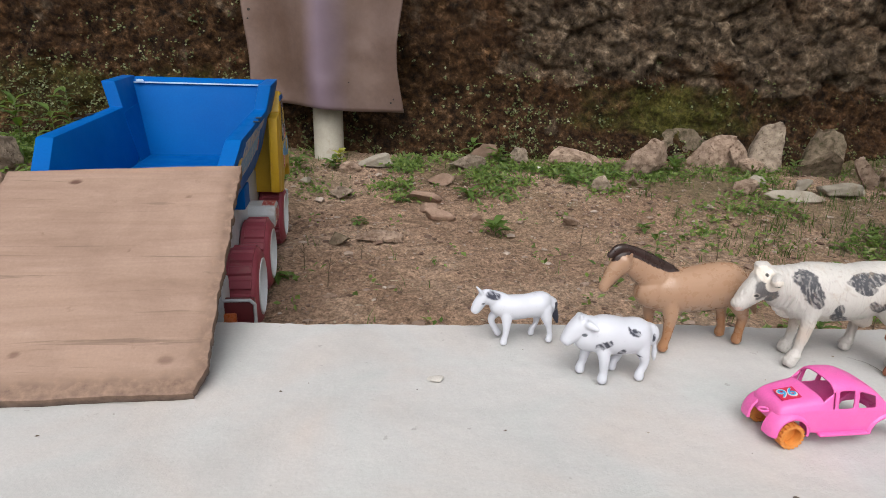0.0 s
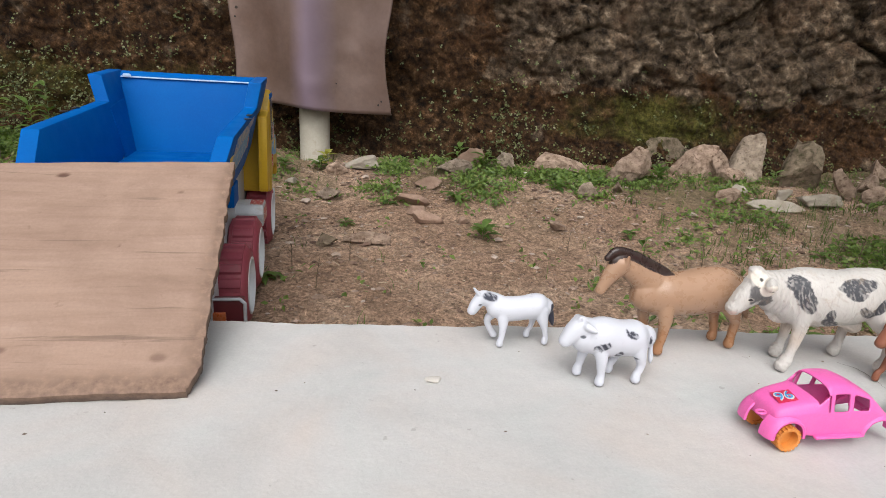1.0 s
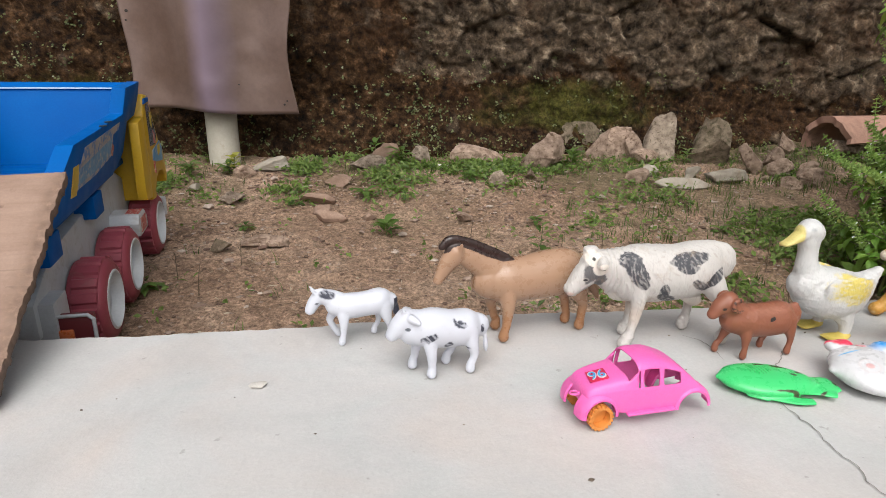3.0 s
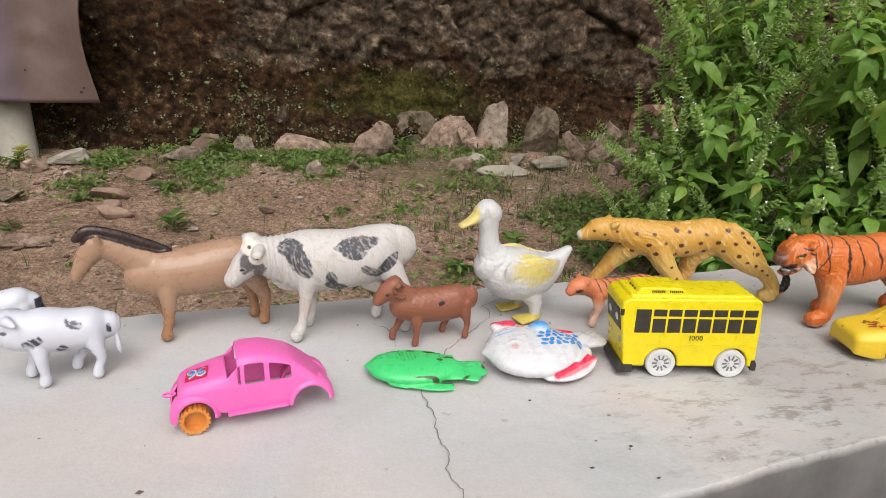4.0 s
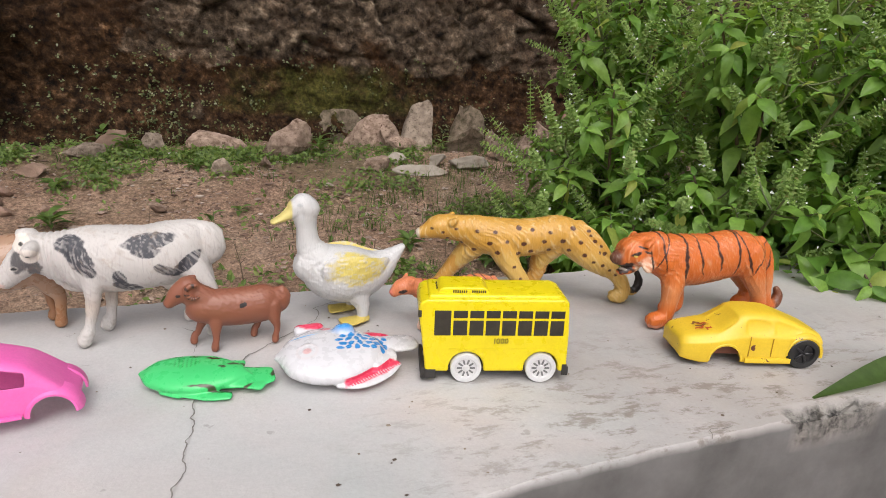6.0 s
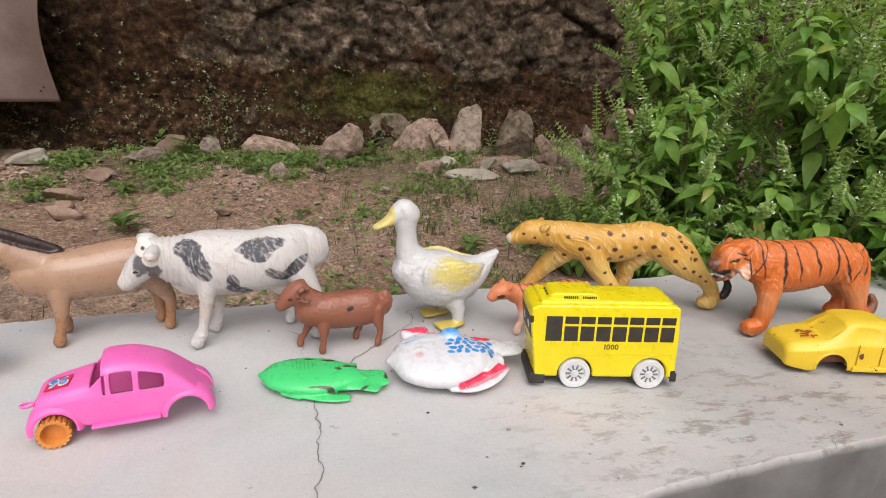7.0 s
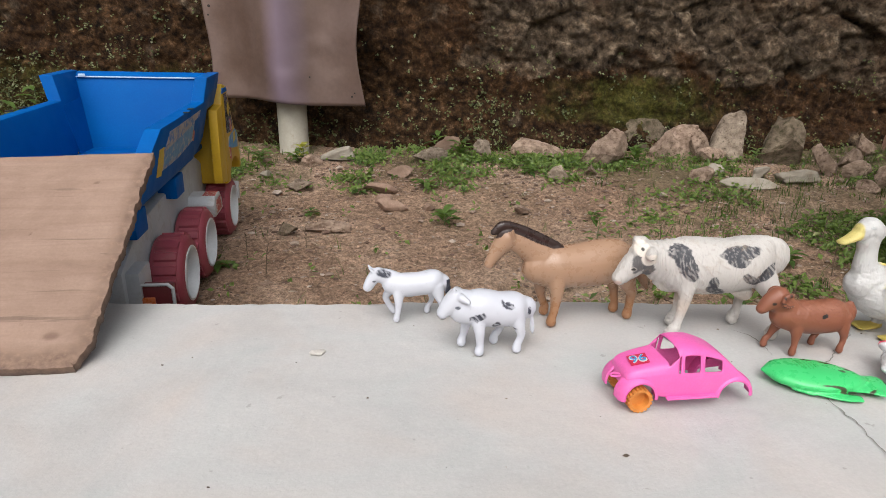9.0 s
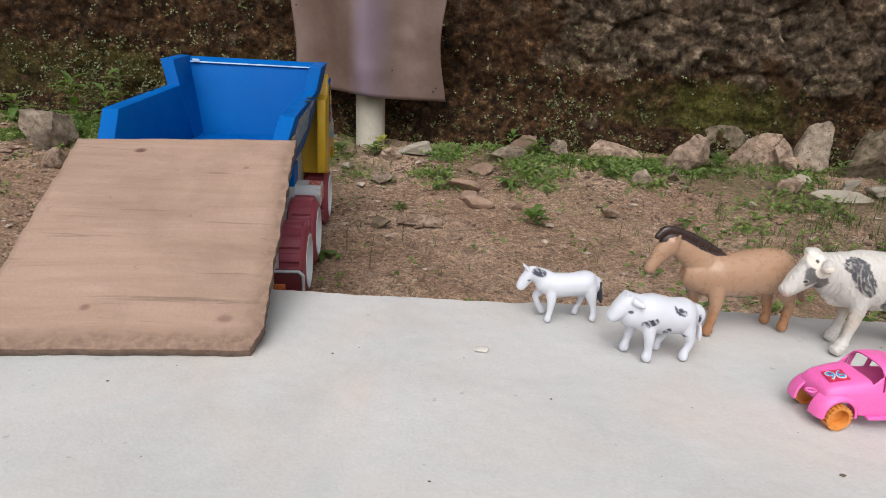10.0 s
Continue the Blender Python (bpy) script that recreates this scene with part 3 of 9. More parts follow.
STICKER_PALE = surf("peeling_pale_sticker", (0.32, 0.31, 0.33), (0.45, 0.43, 0.44), 50, 400, 0.45, 0.1, 0.0002, dirt=(0.05, 0.18, 0.45), dirt_scale=60, dirt_at=(0.5, 0.58))
STICKER_YELLOW = surf("yellow_sticker", (0.55, 0.38, 0.02), (0.68, 0.48, 0.04), 50, 400, 0.4, 0.1, 0.0002)
LAMP_ORANGE = surf("orange_lamp_plastic", (0.45, 0.11, 0.04), (0.60, 0.17, 0.06), 60, 400, 0.3)
GLASS_PRINT = surf("dark_window_print", (0.015, 0.02, 0.045), (0.035, 0.045, 0.09), 40, 400, 0.25, 0.05, 0.0002)

TRUCK = thing("toy_dump_truck", pose(-0.4223, 0.993, -0.1025, 2.3, 0, 9.7), "large blue, yellow and red plastic toy dump truck on the earth", "toy truck")
YZ = Matrix.Rotation(radians(90), 4, "Z")  # lays a side outline's x along the truck's y


def slab_part(name, outline, depth, at_x, material, parent, bevel=0.002, label=""):
    bm = bmesh.new()
    add_prism(bm, outline, depth, Matrix.Translation((at_x, 0, 0)) @ YZ, bevel)
    return part(name, bm, material, parent, label)


def box_part(name, size, at, material, parent, bevel=0.002, turn=(0, 0, 0), label=""):
    bm = bmesh.new()
    add_box(bm, size, at, turn, bevel)
    return part(name, bm, material, parent, label)


BED = Matrix.Translation((-0.009, 0.050, -0.007)) @ Matrix.Diagonal((1.05, 1, 1, 1))  # the bed and cab sit forward on the chassis


def lean_in(ob, foot=0.030, top=0.345, low=0.200):
    """Draws an upright panel's foot towards the middle, so that the bed narrows downwards."""
    for v in ob.data.vertices:
        k = min(max((top - v.co.z) / (top - low), 0), 1.2)
        v.co.x -= math.copysign(foot * k, v.co.x)
    return ob


def build_bed():
    bm = bmesh.new()
    panel = [(-0.318, 0.200), (-0.326, 0.212), (-0.216, 0.2965), (0.056, 0.3005), (0.060, 0.3435), (0.168, 0.345), (0.168, 0.287), (0.095, 0.283), (0.086, 0.232), (0.070, 0.222), (0.020, 0.205)]
    add_box(bm, (0.186, 0.47, 0.010), (0, -0.085, 0.204), (0, 0, 0), 0.002)
    bed = part("tipper_bed", bm, BLUE, TRUCK, "glossy blue open tipper bed")
    bed.matrix_basis = BED
    for sx in (-1, 1):
        bm = bmesh.new()
        add_prism(bm, panel, 0.021, Matrix.Translation((sx * 0.1225, 0, 0)) @ YZ, 0.0022)
        lean_in(part("side_panel", bm, BLUE, bed))
        bm = bmesh.new()
        add_prism(bm, [(0.05, 0.206), (0.05, 0.292), (0.150, 0.300), (0.150, 0.206)], 0.004, Matrix.Translation((sx * 0.1135, 0, 0)) @ YZ, 0)
        lean_in(part("inner_panel", bm, BLUE, bed))
        # a scuffed corner on the rim
        box_part("rim_scuff", (0.010, 0.006, 0.0016), (sx * 0.124, -0.075, 0.3002), DARK, bed, 0.0005, (0, 0, 15))
        box_part("rim_scuff", (0.007, 0.012, 0.0016), (sx * 0.122, -0.035, 0.3008), DARK, bed, 0.0005, (0, 0, -10))
    bm = bmesh.new()
    add_prism(bm, [(0.105, 0.205), (0.150, 0.336), (0.166, 0.344), (0.168, 0.262), (0.13, 0.20)], 0.224, YZ, 0.002)
    for v in bm.verts:
        v.co.x *= 1 - 0.24 * min(max((0.345 - v.co.z) / 0.145, 0), 1.1)
    part("headboard", bm, BLUE, bed)
    # scratched pale line along the inner headboard
    chalk = surf("scraped_pale_blue", (0.35, 0.52, 0.74), (0.55, 0.66, 0.80), 60, 500, 0.6)
    box_part("headboard_lip", (0.216, 0.006, 0.0022), (0, 0.1475, 0.3345), chalk, bed, 0.0008)
    box_part("scrape", (0.012, 0.010, 0.006), (-0.098, 0.146, 0.337), chalk, bed, 0.002, (0, 0, 20))
    # stickers on both sides
    for sx in (-1, 1):
        x = sx * 0.1333
        lean_in(slab_part("sticker", [(-0.178, 0.266), (-0.165, 0.284), (0.035, 0.290), (0.030, 0.279), (-0.06, 0.272)], 0.0006, x, STICKER_PALE, bed, 0, "peeling pale sticker strip"))
        lean_in(slab_part("sticker", [(-0.196, 0.230), (-0.186, 0.264), (-0.004, 0.278), (-0.008, 0.242), (-0.10, 0.231)], 0.0006, x, STICKER_PALE, bed, 0, "pale dotted sticker frame"))
        lean_in(slab_part("sticker", [(-0.190, 0.236), (-0.182, 0.258), (-0.010, 0.272), (-0.014, 0.247), (-0.10, 0.237)], 0.0010, x, STICKER_BLUE, bed, 0, "faded picture sticker"))
        lean_in(slab_part("sticker", [(-0.215, 0.226), (-0.213, 0.266), (-0.190, 0.266), (-0.186, 0.240), (-0.192, 0.224)], 0.0011, x, STICKER_YELLOW, bed, 0, "yellow sticker corner"))
        lean_in(slab_part("sticker", [(-0.010, 0.244), (-0.006, 0.262), (0.006, 0.256), (0.004, 0.240)], 0.0011, x, STICKER_RED, bed, 0))
    return bed


def build_cab():
    bm = bmesh.new()
    outline = [(0.145, 0.128), (0.150, 0.285), (0.166, 0.318), (0.176, 0.322), (0.205, 0.317), (0.262, 0.225), (0.300, 0.196), (0.310, 0.135), (0.296, 0.128), (0.292, 0.145), (0.270, 0.160), (0.235, 0.165), (0.205, 0.158), (0.183, 0.140), (0.178, 0.124)]
    add_prism(bm, outline, 0.262, YZ, 0.004, 3, 12)
    cab = part("cab", bm, YELLOW, TRUCK, "faded yellow plastic cab")
    cab.matrix_basis = Matrix.Translation((0.002, 0.050, -0.007))
    for sx in (-1, 1):
        slab_part("side_skirt", [(0.098, 0.140), (0.094, 0.160), (0.102, 0.280), (0.152, 0.284), (0.152, 0.132)], 0.016, sx * 0.1225, YELLOW, cab, 0.002)
    for sx in (-1, 1):
        x = sx * 0.1315
        slab_part("side_window", [(0.176, 0.225), (0.177, 0.302), (0.200, 0.303), (0.243, 0.236), (0.226, 0.222)], 0.001, x, GLASS_PRINT, cab, 0, "dark printed window")
        slab_part("sticker", [(0.196, 0.262), (0.200, 0.288), (0.214, 0.276), (0.208, 0.255)], 0.0016, x, STICKER_YELLOW, cab, 0)
        slab_part("sticker", [(0.208, 0.226), (0.212, 0.250), (0.226, 0.240), (0.226, 0.222)], 0.0018, x, STICKER_RED, cab, 0)
        slab_part("sticker", [(0.185, 0.196), (0.190, 0.214), (0.262, 0.222), (0.285, 0.204), (0.276, 0.180), (0.215, 0.188)], 0.0012, x, STICKER_BLUE, cab, 0, "bright flame sticker")
        slab_part("sticker", [(0.232, 0.196), (0.236, 0.216), (0.262, 0.218), (0.255, 0.200)], 0.002, x, STICKER_YELLOW, cab, 0)
        slab_part("sticker", [(0.188, 0.172), (0.190, 0.196), (0.204, 0.190), (0.200, 0.168)], 0.0012, x, STICKER_RED, cab, 0)
        slab_part("roof_trim", [(0.160, 0.305), (0.166, 0.3145), (0.203, 0.3135), (0.206, 0.306)], 0.0022, x, BLUE, cab, 0)
    box_part("windscreen", (0.225, 0.002, 0.085), (0, 0.2375, 0.270), GLASS_PRINT, cab, 0.001, (-32, 0, 0))
    return cab


def build_chassis():
    bm = bmesh.new()
    add_prism(bm, [(-0.285, 0.075), (-0.285, 0.120), (-0.20, 0.158), (0.0, 0.172), (0.145, 0.190), (0.30, 0.12), (0.31, 0.06), (0.10, 0.05), (-0.10, 0.05)], 0.165, YZ, 0.004)
    add_box(bm, (0.20, 0.05, 0.05), (0, -0.25, 0.092), (0, 0, 0), 0.004)
    chassis = part("chassis", bm, PALE_PLASTIC, TRUCK, "pale grey plastic chassis")
    for sx in (-1, 1):
        bm = bmesh.new()
        add_prism(bm, [(0.070, 0.088), (0.066, 0.112), (0.078, 0.126), (0.118, 0.126), (0.134, 0.112), (0.136, 0.088)], 0.06, Matrix.Translation((sx * 0.10, 0, 0)) @ YZ, 0.003)
        tank = part("side_tank", bm, PALE_PLASTIC, chassis, "pale plastic side tank with a red sticker")
        slab_part("sticker", [(0.080, 0.094), (0.080, 0.118), (0.120, 0.118), (0.122, 0.094)], 0.0008, sx * 0.1306, STICKER_RED, tank, 0)
        box_part("sticker", (0.022, 0.030, 0.0008), (sx * 0.117, 0.098, 0.1264), STICKER_RED, tank, 0)
        for y in (-0.235, -0.03):
            box_part("pivot", (0.030, 0.05, 0.035), (sx * 0.085, y, 0.175), BLUE, chassis, 0.003)
    # rear bar with lamps
    bm = bmesh.new()
    add_box(bm, (0.276, 0.016, 0.038), (0, -0.262, 0.078), (0, 0, 0), 0.004)
    bar = part("rear_bar", bm, surf("dusty_dark_red_plastic", (0.10, 0.016, 0.020), (0.16, 0.026, 0.03), 30, 300, 0.45), TRUCK)
    bm = bmesh.new()
    w, h = 0.139, 0.0205
    ring = [(-w + 0.006, h), (w - 0.006, h), (w, h - 0.006), (w, -h + 0.006), (w - 0.006, -h), (-w + 0.006, -h), (-w, -h + 0.006), (-w, h - 0.006)]
    path = [(x, -0.271, 0.078 + z) for x, z in ring]
    for a, b in zip(path, path[1:] + path[:1]):
        tube(bm, [(*a, 0.0024, 0.0024), (*b, 0.0024, 0.0024)], 8, 2, True, (0, 1, 0))
    part("bar_frame", bm, PALE_PLASTIC, bar, "pale moulded frame", 60)
    for sx in (-1, 1):
        box_part("tail_lamp", (0.020, 0.006, 0.016), (sx * 0.105, -0.271, 0.072), LAMP_ORANGE, bar, 0.002)
    box_part("number_panel", (0.07, 0.004, 0.018), (0, -0.270, 0.073), BLUE, bar, 0.001)
    for sx in (-1, 1):
        bm = bmesh.new()
        add_box(bm, (0.05, 0.012, 0.040), (sx * 0.105, 0.325, 0.075), (0, 0, 0), 0.004)
        part("front_bumper", bm, PALE_PLASTIC, chassis)
    return chassis


def build_wheel():
    """A chunky moulded wheel, its axle along x, outer side at +x."""
    bm = bmesh.new()
    r, w = 0.0600, 0.05
    prof = [(0.040, w / 2 - 0.004), (0.043, w / 2), (0.052, w / 2 - 0.001), (0.0585, w / 2 - 0.006), (0.0590, w / 2 - 0.0075), (r, w / 2 - 0.0085), (r, -w / 2 + 0.010), (0.0590, -w / 2 + 0.009), (0.0585, -w / 2 + 0.004), (0.05, -w / 2), (0.040, -w / 2)]
    lathe(bm, prof, 144, Matrix.Rotation(radians(90), 4, "Y"), True, 18, 0.0030, 0.0600)
    hub = thing("wheel", Matrix.Identity(4), "", "")
    for key in ("label", "category"):
        if key in hub:
            del hub[key]
    part("tyre", bm, MAROON, hub, "dull red ribbed plastic tyre", 35)
    bm = bmesh.new()
    lathe(bm, [(0.0405, w / 2 - 0.030), (0.0420, w / 2 - 0.010), (0.0435, w / 2 + 0.0008), (0.0405, w / 2 + 0.0014), (0.037, w / 2 - 0.003), (0.034, w / 2 - 0.015), (0.018, w / 2 - 0.018), (0.014, w / 2 - 0.010), (0.010, w / 2 - 0.009), (0.002, w / 2 - 0.009)], 48, Matrix.Rotation(radians(90), 4, "Y"))
    part("rim", bm, RIM_WHITE, hub, "white dished rim", 40)
    return hub


build_bed(), build_cab(), build_chassis()
first = build_wheel()
first.parent = TRUCK
spots = [(sx, y) for y in (-0.140, 0.004, 0.240) for sx in (1, -1)]
for n, (sx, y) in enumerate(spots):
    m = pose(sx * 0.107, y, 0.0625, 17 * n, 0, 0) if sx > 0 else pose(sx * 0.107, y, 0.0625, 17 * n, 0, 180)
    if n == 0:
        first.matrix_basis = m
    else:
        copy_thing(first, m)


# ---- plank used as a ramp ----
def plank_material():
    m, nt, p = blank("worn_plywood")
    co = coords(nt)
    mp = nt.nodes.new("ShaderNodeMapping")
    mp.inputs["Scale"].default_value = (5.0, 46.0, 40.0)
    mp.inputs["Rotation"].default_value = (0, 0, radians(-2.5))
    link(nt, co, mp.inputs["Vector"])
    grain = noise_node(nt, 1.0, 8, 0.62, mp.outputs[0], 0.9)
    col = ramp_node(nt, grain, [(0.24, (0.262, 0.172, 0.128)), (0.42, (0.305, 0.206, 0.156)), (0.6, (0.338, 0.232, 0.178)), (0.8, (0.378, 0.268, 0.212))])
    col = mix_node(nt, 1.0, col, ramp_node(nt, noise_node(nt, 8.0, 6, 0.65, co, 0.5), [(0.3, (0.78, 0.76, 0.75)), (0.55, gray(1.0)), (0.75, (1.08, 1.06, 1.04))]), "MULTIPLY")
    col = mix_node(nt, 1.0, col, ramp_node(nt, noise_node(nt, 280.0, 3, 0.7, co), [(0.3, gray(0.90)), (0.7, gray(1.0))]), "MULTIPLY")
    fine = nt.nodes.new("ShaderNodeMapping")
    fine.inputs["Scale"].default_value = (4.0, 105.0, 80.0)
    fine.inputs["Rotation"].default_value = (0, 0, radians(-3.5))
    link(nt, co, fine.inputs["Vector"])
    lines = ramp_node(nt, noise_node(nt, 1.0, 5, 0.55, fine.outputs[0], 1.4), [(0.30, gray(0.55)), (0.37, gray(1.0)), (0.70, gray(1.0)), (0.78, gray(1.10))])
    col = mix_node(nt, 0.75, col, mix_node(nt, 1.0, col, lines, "MULTIPLY"))
    # mud splashes and bruises
    stain = ramp_node(nt, noise_node(nt, 34.0, 7, 0.72, co, 0.4), [(0.62, gray(0)), (0.74, gray(1))])
    col = mix_node(nt, math_node(nt, "MULTIPLY", stain, 0.45), col, (0.135, 0.080, 0.055))
    edge = attr_node(nt, "wear").outputs["Fac"]
    wear = ramp_node(nt, math_node(nt, "MULTIPLY", edge, math_node(nt, "ADD", noise_node(nt, 60.0, 7, 0.75, co), 0.25)), [(0.34, gray(0)), (0.62, gray(1))])
    col = mix_node(nt, math_node(nt, "MULTIPLY", wear, 0.7), col, ramp_node(nt, noise_node(nt, 120, 4, 0.7, co), [(0.3, (0.09, 0.055, 0.040)), (0.7, (0.27, 0.175, 0.125))]))
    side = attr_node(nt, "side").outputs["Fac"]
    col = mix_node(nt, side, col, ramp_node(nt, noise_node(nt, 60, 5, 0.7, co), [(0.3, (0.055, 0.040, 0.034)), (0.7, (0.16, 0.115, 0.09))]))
    knot = attr_node(nt, "knot").outputs["Fac"]
    col = mix_node(nt, math_node(nt, "MULTIPLY", knot, 0.9), col, (0.085, 0.040, 0.028))
    link(nt, col, p.inputs["Base Color"])
    p.inputs["Roughness"].default_value = 0.76
    p.inputs["Specular IOR Level"].default_value = 0.3
    link(nt, bump_node(nt, math_node(nt, "ADD", grain, math_node(nt, "MULTIPLY", noise_node(nt, 240, 3, 0.7, co), 0.4)), 0.40, 0.0010), p.inputs["Normal"])
    return m


def build_plank():
    """Local x across, y up the slope, z out of the face; its lower outer corner is the origin."""
    W, L, T = 0.2600, 0.320, 0.0105
    nx, ny = 120, 140
    xs, ys = np.linspace(-W, 0, nx), np.linspace(-0.005, L, ny)
    x, y = np.meshgrid(xs, ys, indexing="ij")
    fx, fy = (x + W) / W, y / L
    q = np.stack([x.ravel(), y.ravel(), 0 * x.ravel()], 1)
    rag = ((fbm(q * (0, 1, 0) + (0.3, 0, 0), 60, 5, 91, 0.7) - 0.5) * 0.0050).reshape(x.shape)
    ragb = ((fbm(q * (1, 0, 0), 40, 4, 93) - 0.5) * 0.0025).reshape(x.shape)
    # worn round corner, and a shorter far side
    corner = np.clip((0.024 - y) / 0.024, 0, 1) ** 2.6 * 0.007
    xx = x + fx**8 * (rag - corner) - (1 - fx) ** 8 * rag
    yy = y * (1 - 0.045 * (1 - fx)) + (1 - fy) ** 8 * ragb + fy**8 * ragb * 0.6
    n = x.size
    zt = ((fbm(q, 14, 3, 95) - 0.5) * 0.0022).reshape(x.shape)
    spots = ((0.30, 0.925, 0.0052), (0.80, 0.82, 0.0028), (0.36, 0.14, 0.0042), (0.86, 0.10, 0.0060), (0.62, 0.55, 0.0016))
    knot = np.zeros(n)
    for u, w, r in spots:
        d = np.hypot((q[:, 0] + W * (1 - u)) * 0.75, q[:, 1] - L * w) + 0.0022 * (fbm(q, 240, 3, 97) - 0.5)
        knot = np.maximum(knot, (1 - ramp01(d, r * 0.5, r * 1.15)) * (1.0 if r > 0.005 and w > 0.5 else 0.55))
    zt -= (knot * 0.0010).reshape(x.shape)
    # small chips torn from the outer edge
    zt -= (fx**30 * 0.0030 * ramp01(fbm(q + 0.7, 70, 3, 99), 0.5, 0.65).reshape(x.shape))
    top = np.stack([xx.ravel(), yy.ravel(), zt.ravel()], 1)
    bot = np.stack([xx.ravel(), yy.ravel(), zt.ravel() - T], 1)
    f = grid_faces(nx, ny)
    faces = f + [[a + n for a in r[::-1]] for r in f]
    rim = [i * ny for i in range(nx)] + [(nx - 1) * ny + j for j in range(1, ny)] + [i * ny + ny - 1 for i in range(nx - 2, -1, -1)] + [j for j in range(ny - 2, 0, -1)]
    for a, b in zip(rim, rim[1:] + rim[:1]):
        faces.append([b, a, a + n, b + n])
    ob = raw("wooden_board", np.vstack([top, bot]), faces, plank_material(), smooth=35)
    e = np.maximum.reduce([ramp01(fx, 0.84, 1.0) * 0.85, ramp01(-fy, -0.13, 0.0) * 0.95, ramp01(fy, 0.95, 1.0) * 0.6, ramp01(-fx, -0.05, 0) * 0.7]).ravel()
    point_attr(ob.data, "wear", np.r_[e, np.ones(n)])
    point_attr(ob.data, "knot", np.r_[knot, np.zeros(n)])
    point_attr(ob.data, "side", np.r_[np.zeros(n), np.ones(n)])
    slope = 27.6
    ob.matrix_basis = Matrix.Translation((-0.2015, 0.4810, 0.0115)) @ pose(0, 0, 0, 0, 0, 9.9) @ pose(0, 0, 0, slope, 0, 0)
    return tagged(ob, "worn plywood board laid as a ramp up to the truck", "board")


build_plank()


# ---- toy figures ----
def figure(name, limbs, matrix, paint, material, label, category, voxel=0.0010, smooth=11, relief=None, group="toy animals on the ledge"):
    """One closed skin over all limbs, painted point by point."""
    bm = bmesh.new()
    for limb in limbs:
        rows = [(r if len(r) == 5 else (*r, r[3])) for r in limb]
        tube(bm, rows, 28)
    me = bpy.data.meshes.new(name + "_limbs")
    bm.to_mesh(me)
    bm.free()
    tmp = new(name + "_limbs", me)
    rem = tmp.modifiers.new("skin", "REMESH")
    rem.mode, rem.voxel_size = "VOXEL", voxel
    smo = tmp.modifiers.new("soft", "SMOOTH")
    smo.factor, smo.iterations = 0.6, smooth
    skin = bpy.data.meshes.new_from_object(tmp.evaluated_get(bpy.context.evaluated_depsgraph_get()))
    bpy.data.objects.remove(tmp)
    skin.name = name
    co = np.empty(len(skin.vertices) * 3)
    skin.vertices.foreach_get("co", co)
    co = co.reshape(-1, 3)
    co[:, 2] -= co[:, 2].min()
    if relief is not None:
        nor = np.empty(len(co) * 3)
        skin.vertices.foreach_get("normal", nor)
        co = co + nor.reshape(-1, 3) * relief(co)[:, None]
    skin.vertices.foreach_set("co", co.ravel())
    skin.update()
    c = np.ones((len(co), 4))
    c[:, :3] = paint(co)
    a = skin.color_attributes.new("paint", "FLOAT_COLOR", "POINT")
    a.data.foreach_set("color", c.astype(np.float32).ravel())
    skin.materials.clear()
    ob = finish(name, skin, material, smooth=180)
    ob.matrix_basis = matrix
    return tagged(ob, label, category, group)


def flat(co, c):
    return np.tile(np.array(c, float), (len(co), 1))


def blend(col, c, mask):
    return col * (1 - mask[:, None]) + np.array(c, float) * mask[:, None]


def spot(co, x, z, rx, rz=None, y=0, turn=0.0, edge=0.25, ragged=0.25, seed=5, streak=0.0):
    """A blot in side view at x, z on the side y (+1, -1, 0 both)."""
    rz = rz or rx
    t = radians(turn)
    dx, dz = co[:, 0] - x, co[:, 2] - z
    u, w = (dx * math.cos(t) + dz * math.sin(t)) / rx, (-dx * math.sin(t) + dz * math.cos(t)) / rz
    d = np.sqrt(u * u + w * w) + ragged * (fbm(co, 260, 3, seed) - 0.5) * 2
    m = 1 - ramp01(d, 1 - edge, 1 + edge * 0.4)
    if streak:
        m = m * np.clip(1 - streak * ramp01(strands(co, 35, 900, 110, 9), 0.0, 0.5), 0, 1)
    if y:
        m = m * (co[:, 1] * y > 0)
    return m


def strands(co, lean, across, along, seed):
    """Long thin ridges like combed fur, -1..1, leaning by so many degrees in side view."""
    wave = radians(lean) + 0.5 * (fbm(co, 18, 2, seed + 3) - 0.5)
    u, w = co[:, 0] * np.cos(wave) + co[:, 2] * np.sin(wave), -co[:, 0] * np.sin(wave) + co[:, 2] * np.cos(wave)
    return 2 * vnoise(np.stack([u * across, co[:, 1] * across * 0.7, w * along], 1), 1.0, seed) - 1


